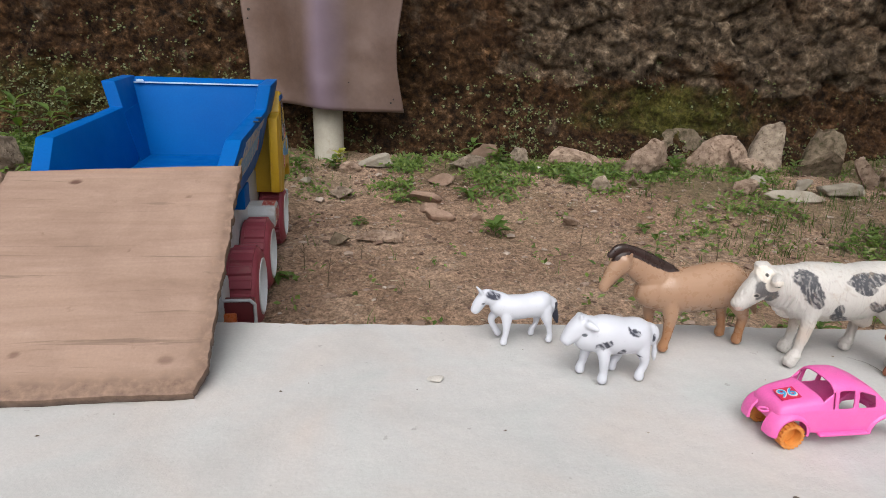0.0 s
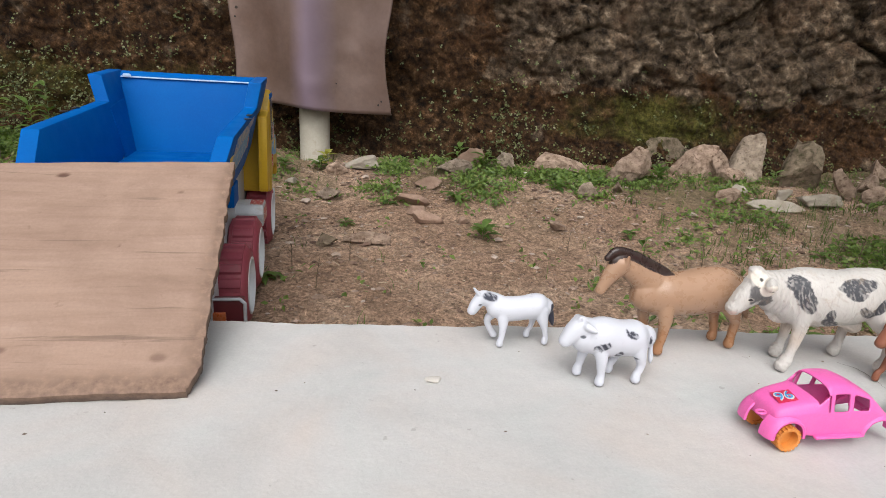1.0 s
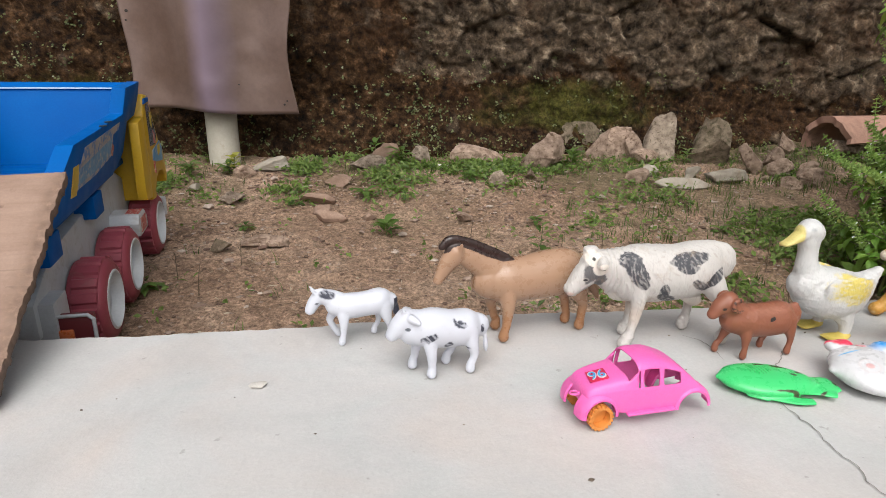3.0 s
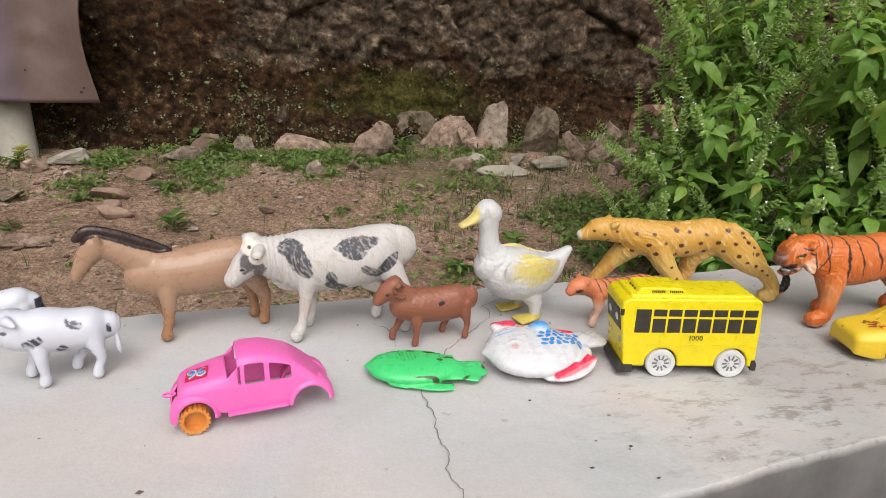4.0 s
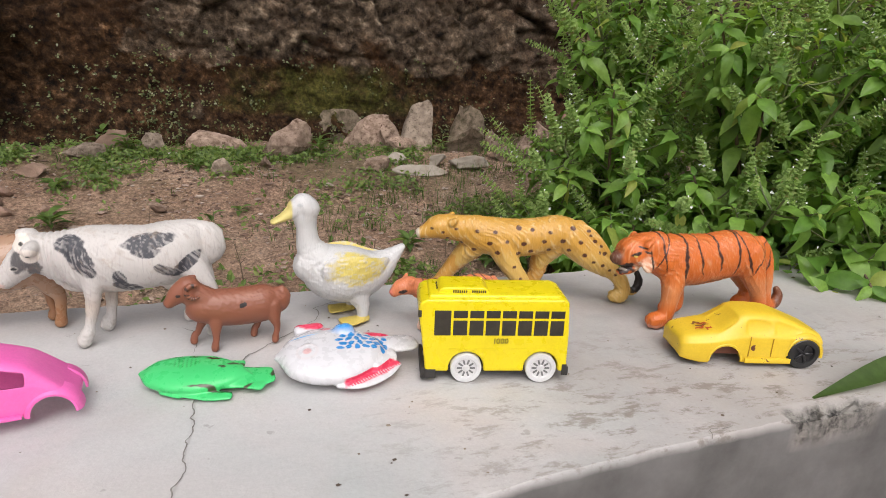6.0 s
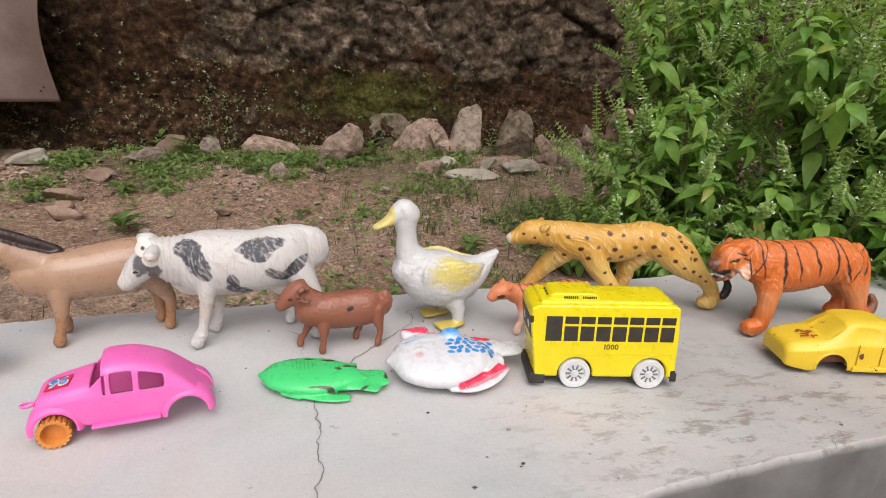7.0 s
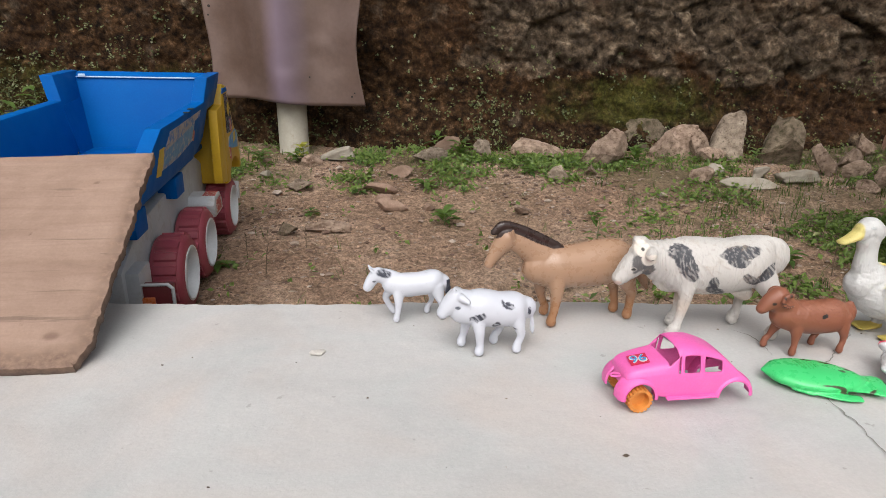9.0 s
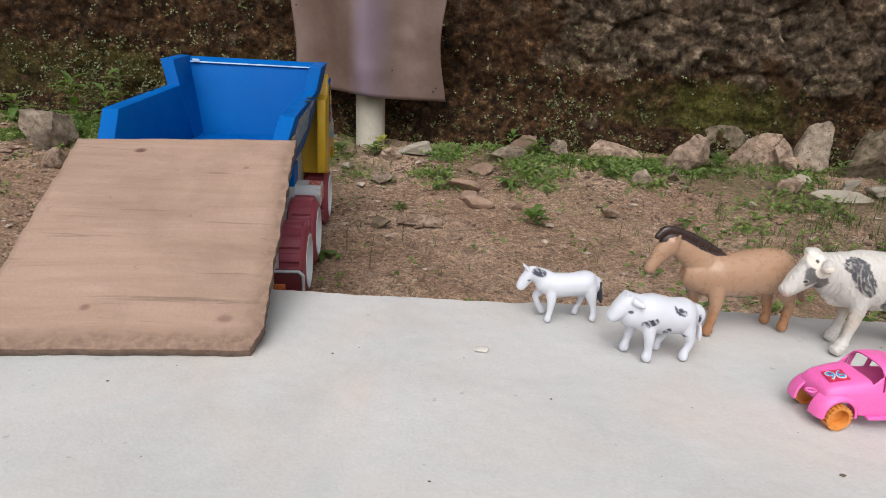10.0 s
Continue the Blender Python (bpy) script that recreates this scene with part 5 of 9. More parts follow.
def white_duck():
    limbs = [
        [(-0.045, 0, 0.062, 0.017, 0.018), (-0.034, 0, 0.057, 0.0255, 0.026), (-0.014, 0, 0.050, 0.031, 0.0295), (0.008, 0, 0.049, 0.028, 0.0265), (0.026, 0, 0.054, 0.019, 0.0185), (0.041, 0, 0.064, 0.010, 0.0095), (0.052, 0, 0.073, 0.005, 0.0038)],
        [(-0.040, 0, 0.070, 0.018, 0.019), (-0.0465, 0, 0.084, 0.0115, 0.0125), (-0.048, 0, 0.100, 0.0098, 0.0102), (-0.0495, 0, 0.113, 0.0115, 0.012)],
        [(-0.047, 0, 0.120, 0.0125, 0.0125), (-0.0515, 0, 0.1225, 0.0128, 0.0132), (-0.056, 0, 0.121, 0.0108, 0.0108)],
        [(-0.062, 0, 0.1175, 0.0085, 0.0068), (-0.071, 0, 0.1125, 0.0075, 0.0042), (-0.0805, 0, 0.1085, 0.0068, 0.0024)],
        [(0.000, -0.013, 0.030, 0.0125), (0.004, -0.016, 0.018, 0.0078), (0.004, -0.017, 0.008, 0.0058), (0.003, -0.017, 0.004, 0.005)],
        [(0.000, 0.013, 0.030, 0.0125), (0.002, 0.016, 0.018, 0.0078), (0.001, 0.017, 0.008, 0.0058), (0.000, 0.017, 0.004, 0.005)],
        [(0.008, -0.017, 0.0042, 0.005, 0.0038), (-0.006, -0.0185, 0.0036, 0.011, 0.0026), (-0.018, -0.0195, 0.003, 0.0125, 0.0020)],
        [(0.004, 0.017, 0.0042, 0.005, 0.0038), (-0.010, 0.0185, 0.0036, 0.011, 0.0026), (-0.022, 0.0195, 0.003, 0.0125, 0.0020)],
        [(-0.026, -0.026, 0.062, 0.003, 0.014), (-0.004, -0.0275, 0.060, 0.0045, 0.0165), (0.016, -0.022, 0.060, 0.0035, 0.011), (0.030, -0.014, 0.064, 0.002, 0.004)],
        [(-0.026, 0.026, 0.062, 0.003, 0.014), (-0.004, 0.0275, 0.060, 0.0045, 0.0165), (0.016, 0.022, 0.060, 0.0035, 0.011), (0.030, 0.014, 0.064, 0.002, 0.004)],
    ]

    def paint(co):
        c = flat(co, (0.54, 0.535, 0.525))
        wing = spot(co, -0.002, 0.0625, 0.034, 0.0165, 0, 2, 0.25, 0.35, 61) * ramp01(np.abs(co[:, 1]), 0.010, 0.016)
        hatch = 0.55 + 0.45 * (fbm(co * (1.4, 0, 3), 180, 2, 63) > 0.42)
        c = blend(c, (0.62, 0.50, 0.09), wing * hatch * 0.9)
        c = blend(c, (0.62, 0.52, 0.14), ramp01(-co[:, 0], 0.0615, 0.0635) * (co[:, 2] > 0.1) * 0.9)
        c = blend(c, (0.60, 0.46, 0.06), ((co[:, 2] < 0.0085) * (co[:, 0] < 0.016)).astype(float) * 0.9)
        return blend(c, (0.42, 0.43, 0.43), spot(co, -0.0555, 0.1265, 0.0026, 0.0016, ragged=0.1) * (np.abs(co[:, 1]) > 0.006))

    def relief(co):
        body = ramp01(-co[:, 2], -0.098, -0.080) * ramp01(co[:, 2], 0.015, 0.02)
        return body * 0.0012 * (fbm(co * (1, 1, 1.8), 300, 2, 65) - 0.5) + 0.0005 * (co[:, 2] > 0.1) * (fbm(co * (1, 1, 3), 300, 2, 66) - 0.5)

    figure("toy_duck", limbs, pose(0.622, 0.6165, 0.0005, 0, 0, 8), paint, DUCK_SKIN, "white rubber toy duck with yellow wings, bill and feet", "toy duck", relief=relief)


def leopard():
    limbs = [
        [(-0.085, 0, 0.083, 0.014, 0.0185), (-0.062, 0, 0.077, 0.0195, 0.0225), (-0.035, 0, 0.0745, 0.0205, 0.0225), (-0.008, 0, 0.0765, 0.0195, 0.0220), (0.016, 0, 0.081, 0.0190, 0.0205), (0.036, 0, 0.075, 0.0165, 0.0180), (0.047, 0, 0.070, 0.010, 0.012)],
        [(-0.078, 0, 0.083, 0.0145, 0.0185), (-0.098, 0, 0.086, 0.0135, 0.0155), (-0.110, 0, 0.0875, 0.0138, 0.0145)],
        [(-0.108, 0, 0.088, 0.0145, 0.0145), (-0.122, 0, 0.087, 0.0135, 0.0140), (-0.132, 0, 0.083, 0.0100, 0.0100), (-0.140, 0, 0.0805, 0.0070, 0.0068)],
        [(-0.108, -0.0125, 0.095, 0.0055, 0.0045), (-0.104, -0.0145, 0.099, 0.0035, 0.003)],
        [(-0.108, 0.0125, 0.095, 0.0055, 0.0045), (-0.104, 0.0145, 0.099, 0.0035, 0.003)],
        [(-0.050, -0.0050, 0.068, 0.018), (-0.040, -0.013, 0.045, 0.012), (-0.026, -0.016, 0.026, 0.0088), (-0.016, -0.016, 0.012, 0.0078), (-0.019, -0.016, 0.005, 0.0088), (-0.026, -0.016, 0.0045, 0.0065)],
        [(-0.076, 0.005, 0.068, 0.0165), (-0.094, 0.013, 0.045, 0.0112), (-0.108, 0.016, 0.026, 0.0085), (-0.120, 0.016, 0.010, 0.0078), (-0.127, 0.016, 0.0055, 0.0085)],
        [(0.030, -0.002, 0.076, 0.0200), (0.056, -0.012, 0.052, 0.0145), (0.082, -0.015, 0.036, 0.0098), (0.094, -0.015, 0.020, 0.0085), (0.093, -0.015, 0.0075, 0.0095), (0.086, -0.015, 0.006, 0.0078)],
        [(0.018, 0.003, 0.072, 0.018), (0.002, 0.012, 0.045, 0.0118), (0.000, 0.015, 0.028, 0.0095), (-0.012, 0.015, 0.010, 0.0082), (-0.030, 0.015, 0.006, 0.0082)],
        [(0.038, -0.004, 0.092, 0.006), (0.056, -0.010, 0.078, 0.0062), (0.070, -0.014, 0.060, 0.0060), (0.086, -0.012, 0.034, 0.0055), (0.100, -0.010, 0.014, 0.0052), (0.112, -0.008, 0.010, 0.005), (0.118, -0.007, 0.022, 0.0048), (0.114, -0.006, 0.034, 0.003)],
    ]

    rng = random.Random(4)
    dots = []
    for row, z in enumerate((0.092, 0.079, 0.066)):
        for k in range(8):
            dots.append((-0.078 + 0.0205 * k + 0.009 * (row % 2) + rng.uniform(-0.004, 0.004), z + rng.uniform(-0.003, 0.003), rng.uniform(0.0025, 0.0034)))
    for x, z in ((0.052, 0.056), (0.063, 0.052), (0.072, 0.046), (0.060, 0.066), (0.080, 0.040), (-0.038, 0.050), (-0.030, 0.036), (-0.118, 0.088), (-0.112, 0.080), (-0.103, 0.092), (-0.096, 0.074), (0.050, 0.085), (0.062, 0.073)):
        dots.append((x, z, 0.0021))

    def paint(co):
        c = flat(co, (0.53, 0.285, 0.045))
        c = blend(c, (0.60, 0.40, 0.11), ramp01(-co[:, 2], -0.078, -0.05) * 0.8)
        c = blend(c, (0.50, 0.225, 0.030), ((co[:, 1] > 0.004) * (co[:, 2] < 0.055)).astype(float) * 0.7)
        for k, (x, z, r) in enumerate(dots):
            c = blend(c, (0.075, 0.022, 0.010), spot(co, x, z, r, r * 0.85, 0, 0, 0.2, 0.35, 70 + k % 7))
        # painted highlights along the raised fur strands
        c = blend(c, (0.74, 0.60, 0.34), ramp01(strands(co, 40, 560, 90, 75), 0.25, 0.75) * 0.42)
        c = blend(c, (0.62, 0.55, 0.44), ramp01(-co[:, 0], 0.141, 0.144))
        c = blend(c, (0.05, 0.02, 0.01), spot(co, -0.1295, 0.092, 0.0022, 0.0014, ragged=0.1))
        c = blend(c, (0.08, 0.03, 0.02), spot(co, -0.143, 0.0775, 0.006, 0.0009, ragged=0.1))
        return blend(c, BLACK, ramp01(co[:, 0], 0.103, 0.108) * (co[:, 2] > 0.013))

    def relief(co):
        return 0.00065 * strands(co, 40, 560, 90, 75) * ramp01(co[:, 0], -0.10, -0.088) - 0.0007 * np.exp(-(((co[:, 0] + 0.092) / 0.0008) ** 2))

    figure("toy_leopard", limbs, pose(0.839, 0.629, 0.0005, 0, 0, -8) @ Matrix.Diagonal((1, 1, 0.965, 1)), paint, CAT_SKIN, "ochre rubber toy leopard with dark spots and a curled tail", "toy leopard", relief=relief)


def tiger_stripes(xs, seed):
    def stripes(co):
        m = np.zeros(len(co))
        for k, (x, z0, lean, w) in enumerate(xs):
            line = x + lean * (co[:, 2] - z0) + 0.006 * (fbm(co, 90, 2, seed + k) - 0.5)
            w = w * (0.45 + 1.0 * fbm(co, 110, 2, seed + 40 + k)) * (0.55 + 0.45 * ramp01(co[:, 2], z0, z0 + 0.018))
            m = np.maximum(m, (1 - ramp01(np.abs(co[:, 0] - line), w * 0.6, w)) * ramp01(co[:, 2], z0 - 0.004, z0 + 0.004))
        return m

    return stripes


def big_tiger():
    limbs = [
        [(-0.086, 0, 0.084, 0.015, 0.0175), (-0.068, 0, 0.076, 0.0215, 0.0245), (-0.040, 0, 0.069, 0.0225, 0.0295), (-0.012, 0, 0.0695, 0.0215, 0.0285), (0.014, 0, 0.0735, 0.0215, 0.0275), (0.038, 0, 0.071, 0.0195, 0.0235), (0.050, 0, 0.069, 0.011, 0.015)],
        [(-0.078, 0, 0.085, 0.016, 0.0180), (-0.094, 0, 0.086, 0.0155, 0.0160)],
        [(-0.098, 0, 0.0820, 0.0175, 0.0165), (-0.109, 0, 0.0805, 0.0165, 0.0165), (-0.1175, 0, 0.0765, 0.0125, 0.0115), (-0.1235, 0, 0.0755, 0.0088, 0.0072)],
        [(-0.104, 0, 0.066, 0.010, 0.007), (-0.111, 0, 0.0615, 0.0085, 0.0045), (-0.118, 0, 0.0590, 0.0065, 0.0032)],
        [(-0.094, -0.012, 0.074, 0.007, 0.012), (-0.097, -0.0155, 0.071, 0.004, 0.010)],
        [(-0.099, -0.0140, 0.093, 0.0058, 0.0042), (-0.096, -0.0160, 0.0965, 0.0042, 0.003)],
        [(-0.099, 0.0140, 0.093, 0.0058, 0.0042), (-0.096, 0.0160, 0.0965, 0.0042, 0.003)],
        [(-0.058, -0.0065, 0.068, 0.0180), (-0.0615, -0.0135, 0.044, 0.0115), (-0.064, -0.0155, 0.026, 0.0090), (-0.068, -0.0155, 0.010, 0.0086), (-0.079, -0.0155, 0.0058, 0.0092)],
        [(-0.050, 0.006, 0.062, 0.0175), (-0.040, 0.015, 0.038, 0.0118), (-0.034, 0.0155, 0.020, 0.0095), (-0.034, 0.0155, 0.009, 0.0092), (-0.043, 0.0155, 0.0058, 0.0092)],
        [(0.034, -0.002, 0.073, 0.0210), (0.042, -0.012, 0.047, 0.0125), (0.050, -0.0145, 0.027, 0.0085), (0.052, -0.0145, 0.010, 0.0092), (0.044, -0.0145, 0.0058, 0.0095)],
        [(0.032, 0.004, 0.068, 0.0200), (0.050, 0.014, 0.042, 0.0135), (0.062, 0.0145, 0.024, 0.0098), (0.060, 0.0145, 0.010, 0.0090), (0.053, 0.0145, 0.0058, 0.0092)],
        [(0.050, -0.002, 0.087, 0.0068), (0.061, -0.003, 0.072, 0.0068), (0.067, -0.004, 0.050, 0.0064), (0.069, -0.004, 0.026, 0.0066), (0.074, -0.003, 0.010, 0.0068), (0.086, -0.002, 0.0085, 0.0066), (0.091, -0.001, 0.018, 0.0056), (0.0885, 0, 0.026, 0.0038)],
    ]
    stripes = tiger_stripes([(-0.073, 0.066, -0.25, 0.0014), (-0.052, 0.056, -0.06, 0.0024), (-0.031, 0.060, -0.20, 0.0016), (-0.010, 0.064, -0.15, 0.0019), (0.011, 0.058, 0.00, 0.0018), (0.033, 0.058, -0.42, 0.0018), (0.030, 0.056, 0.65, 0.0013), (0.046, 0.078, -0.5, 0.0010), (0.062, 0.052, 0.0, 0.0010), (-0.086, 0.066, 0.40, 0.0011)], 90)

    def paint(co):
        c = flat(co, (0.56, 0.135, 0.022))
        c = blend(c, (0.58, 0.24, 0.09), ramp01(-co[:, 2], -0.062, -0.042) * ramp01(co[:, 2], 0.02, 0.035) * 0.6)
        # pale highlights painted where the fur relief stands up
        c = blend(c, (0.70, 0.42, 0.22), ramp01(strands(co, 35, 560, 90, 97), 0.3, 0.8) * ramp01(co[:, 2], 0.04, 0.055) * 0.35)
        c = blend(c, (0.045, 0.013, 0.008), stripes(co))
        ruff = ramp01(strands(co, 70, 520, 90, 98), -0.1, 0.4)
        c = blend(c, (0.72, 0.56, 0.42), spot(co, -0.098, 0.072, 0.010, 0.015, ragged=0.5) * (0.35 + 0.55 * ruff))
        c = blend(c, (0.030, 0.012, 0.008), spot(co, -0.092, 0.076, 0.0016, 0.014, 0, 12, ragged=0.5))
        c = blend(c, (0.032, 0.016, 0.014), spot(co, -0.1155, 0.069, 0.009, 0.0075, 0, 30, 0.2, 0.5, 95))
        c = blend(c, (0.70, 0.62, 0.52), spot(co, -0.1175, 0.0665, 0.0040, 0.0010, ragged=0.4))
        c = blend(c, (0.030, 0.015, 0.012), spot(co, -0.1110, 0.0865, 0.0055, 0.0022, 0, 25, ragged=0.5))
        c = blend(c, (0.62, 0.46, 0.10), spot(co, -0.1115, 0.0845, 0.0020, 0.0011, ragged=0.1))
        c = blend(c, (0.045, 0.024, 0.020), ramp01(-co[:, 0], 0.119, 0.125) * (co[:, 2] > 0.068) * 0.85)
        c = blend(c, (0.030, 0.012, 0.008), spot(co, -0.104, 0.0935, 0.0050, 0.0012, 0, -12, ragged=0.4))
        c = blend(c, (0.030, 0.012, 0.008), spot(co, -0.099, 0.0885, 0.0045, 0.0011, 0, -22, ragged=0.4))
        c = blend(c, (0.60, 0.32, 0.25), (co[:, 2] < 0.006) * ramp01(-co[:, 0], 0.074, 0.08) * 0.6)
        return blend(c, (0.09, 0.035, 0.02), ramp01(co[:, 0], 0.078, 0.086) * (co[:, 2] < 0.04) * 0.85)

    def relief(co):
        return 0.00055 * strands(co, 35, 560, 90, 97) * ramp01(co[:, 2], 0.03, 0.04) + 0.0006 * (co[:, 2] < 0.012) * np.sin(co[:, 1] * 1100)

    figure("toy_tiger", limbs, pose(1.008, 0.5470, 0.0005, 0, 0, 0) @ Matrix.Diagonal((1, 1, 0.965, 1)), paint, TIGER_SKIN, "orange rubber toy tiger with dark stripes and an open mouth", "toy tiger", relief=relief)


def small_tiger():
    limbs = [
        [(-0.036, 0, 0.041, 0.010, 0.0105), (-0.018, 0, 0.0385, 0.0115, 0.0125), (0.006, 0, 0.0375, 0.0112, 0.0120), (0.030, 0, 0.0385, 0.0112, 0.0125), (0.044, 0, 0.037, 0.008, 0.009)],
        [(-0.034, 0, 0.043, 0.0092, 0.0098), (-0.048, 0, 0.0462, 0.0090, 0.0092)],
        [(-0.048, 0, 0.0475, 0.0102, 0.0098), (-0.057, 0, 0.0455, 0.0088, 0.0088), (-0.0635, 0, 0.0412, 0.0058, 0.0055)],
        [(-0.049, -0.0085, 0.053, 0.0030), (-0.047, -0.0100, 0.0565, 0.0016)],
        [(-0.049, 0.0085, 0.053, 0.0030), (-0.047, 0.0100, 0.0565, 0.0016)],
        sock(-0.030, -0.007, 0.034, 0.0088, -0.032, -0.008, -0.036, -0.008, 0.0048, 0.0055),
        sock(-0.024, 0.007, 0.034, 0.0085, -0.022, 0.008, -0.024, 0.008, 0.0048, 0.0055),
        sock(0.036, -0.007, 0.036, 0.0100, 0.041, -0.008, 0.036, -0.008, 0.0048, 0.0055),
        sock(0.034, 0.007, 0.036, 0.0095, 0.046, 0.008, 0.044, 0.008, 0.0046, 0.0055),
        [(0.048, 0, 0.044, 0.0032), (0.056, 0, 0.034, 0.0032), (0.060, 0, 0.022, 0.003)],
    ]
    stripes = tiger_stripes([(-0.030 + 0.0085 * k, 0.037 + 0.002 * (k % 2), -0.3, 0.0011) for k in range(10)], 120)

    def paint(co):
        c = flat(co, (0.60, 0.19, 0.08))
        c = blend(c, (0.70, 0.50, 0.40), ramp01(-co[:, 2], -0.036, -0.024) * 0.8)
        c = blend(c, (0.035, 0.014, 0.010), stripes(co))
        c = blend(c, (0.70, 0.60, 0.52), spot(co, -0.058, 0.040, 0.006, 0.0035, ragged=0.5) * 0.8)
        c = blend(c, (0.60, 0.17, 0.12), ramp01(-co[:, 0], 0.066, 0.068))
        return blend(c, (0.03, 0.02, 0.02), spot(co, -0.0575, 0.0475, 0.0042, 0.0024, ragged=0.6))

    figure("toy_tiger", limbs, pose(0.7195, 0.585, 0.0005, 0, 0, 9) @ Matrix.Diagonal((1, 1, 0.93, 1)), paint, PALE_TIGER, "small orange and cream toy tiger standing behind the bus", "toy tiger", 0.0009)


white_horse(), white_cow(), tan_horse(), spotted_cow(), brown_ram(), white_duck(), leopard(), big_tiger(), small_tiger()


# ---- flat toy fish lying on the slab ----
def fish(name, matrix, length, width, height, fins, paint, skin, label):
    limbs = []
    rows = []
    for t in np.linspace(-1, 1, 11):
        w = max(1 - abs(t) ** 2.3, 0.02) ** 0.55
        taper = 1 - 0.25 * ramp01(np.array([t]), 0.1, 1.0)[0]
        rows.append((t * length, 0, height * 0.5, width * w * taper, height * 0.5 * w**0.8))
    limbs.append(rows)
    limbs.extend(fins)
    return figure(name, limbs, matrix, paint, skin, label, "toy fish", 0.0009, 7)


GREEN_SKIN = toy_skin("green_plastic_figure", 0.28)


def green_paint(co):
    c = flat(co, (0.050, 0.54, 0.155))
    for x, y, rx, ry, t in ((0.012, 0.013, 0.006, 0.0022, 0), (0.030, 0.007, 0.006, 0.0020, 30), (0.040, 0.016, 0.010, 0.0016, -20), (0.018, -0.0205, 0.018, 0.0010, 5), (0.045, -0.014, 0.006, 0.0014, 40), (0.022, 0.000, 0.0030, 0.0016, 0), (0.062, 0.007, 0.002, 0.006, 0), (-0.004, 0.015, 0.005, 0.0016, 0)):
        p = co[:, [0, 2, 1]].copy()
        p[:, 2] = co[:, 1]
        c = blend(c, (0.045, 0.05, 0.02), spot(p, x, y, rx, ry, 0, t, 0.2, 0.5, 7) * (co[:, 2] > 0.004))
    p = co[:, [0, 2, 1]]
    hatch = spot(p, -0.008, 0.004, 0.012, 0.008, 0, 0, 0.1, 0.05) * ramp01(np.sin((co[:, 0] + 0.25 * co[:, 1]) * 1900), 0.5, 0.9)
    return blend(c, (0.012, 0.30, 0.045), hatch)


fish("toy_fish", pose(0.4765, 0.5000, 0.0015, 5, 0, -12), 0.044, 0.0245, 0.018,
     [[(0.024, 0, 0.007, 0.017, 0.004), (0.042, 0, 0.0065, 0.0145, 0.0028), (0.056, 0.004, 0.006, 0.013, 0.0020), (0.062, 0.006, 0.006, 0.011, 0.0014)],
      [(0.040, -0.006, 0.0065, 0.009, 0.0022), (0.057, -0.012, 0.006, 0.0055, 0.0016)],
      [(-0.004, -0.020, 0.005, 0.006, 0.0018), (0.018, -0.0235, 0.0045, 0.0062, 0.0018), (0.034, -0.022, 0.004, 0.005, 0.0015)],
      [(0.012, 0.018, 0.006, 0.007, 0.0018), (0.034, 0.020, 0.006, 0.006, 0.0016)],
      [(-0.020, -0.016, 0.0045, 0.006, 0.0020), (-0.004, -0.021, 0.004, 0.006, 0.0018)]],
     green_paint, GREEN_SKIN, "flat glossy green plastic toy fish with worn dark marks")


def white_fish_paint(co):
    c = flat(co, (0.60, 0.595, 0.61))
    p = np.stack([co[:, 0], co[:, 2], co[:, 1]], 1)
    fin_near = spot(p, 0.034, -0.0265, 0.030, 0.0066, 0, 31, 0.10, 0.12, 3)
    teeth = ramp01(np.sin((co[:, 0] * 0.86 + co[:, 1] * 0.52) * 2400), 0.2, 0.6) * ramp01(-(co[:, 1] + 0.0265 - 0.6 * (co[:, 0] - 0.034)), 0.0015, 0.0025)
    fin_near = fin_near * (1 - 0.85 * teeth)
    c = blend(c, (0.66, 0.045, 0.10), fin_near * (co[:, 2] < 0.016))
    c = blend(c, (0.66, 0.045, 0.10), spot(p, -0.020, 0.0380, 0.014, 0.0085, 0, -8, 0.2, 0.3, 4))
    c = blend(c, (0.66, 0.045, 0.10), spot(p, 0.036, 0.037, 0.018, 0.0040, 0, -12, 0.2, 0.3, 5))
    c = blend(c, (0.03, 0.28, 0.68), spot(p, 0.010, 0.020, 0.0125, 0.0095, 0, -15, 0.7, 0.15, 6) * 0.95)
    for k in range(24):
        x, y = 0.006 + 0.0075 * (k % 6) + 0.003 * (k // 6 % 2), -0.011 + 0.0062 * (k // 6) + 0.0013 * (k % 6)
        c = blend(c, (0.03, 0.23, 0.55), spot(p, x, y, 0.0037, 0.0023, 0, 50 * (k % 3), 0.10, 0.55, 8 + k) * (co[:, 2] > 0.012))
    ring = np.hypot(co[:, 0] + 0.022, co[:, 1] + 0.012)
    c = blend(c, (0.60, 0.56, 0.56), np.exp(-(((ring - 0.0085) / 0.0013) ** 2)) * 0.8)
    c = blend(c, (0.62, 0.30, 0.28), (1 - ramp01(ring, 0.0030, 0.0042)) * 0.7)
    ring2 = np.hypot(co[:, 0] + 0.006, co[:, 1] - 0.027)
    c = blend(c, (0.62, 0.14, 0.18), (1 - ramp01(ring2, 0.0040, 0.0052)) * 0.8)
    return blend(c, (0.10, 0.40, 0.70), spot(p, -0.026, 0.013, 0.013, 0.0010, 0, 12, 0.3, 0.1, 2) * (co[:, 2] > 0.015))


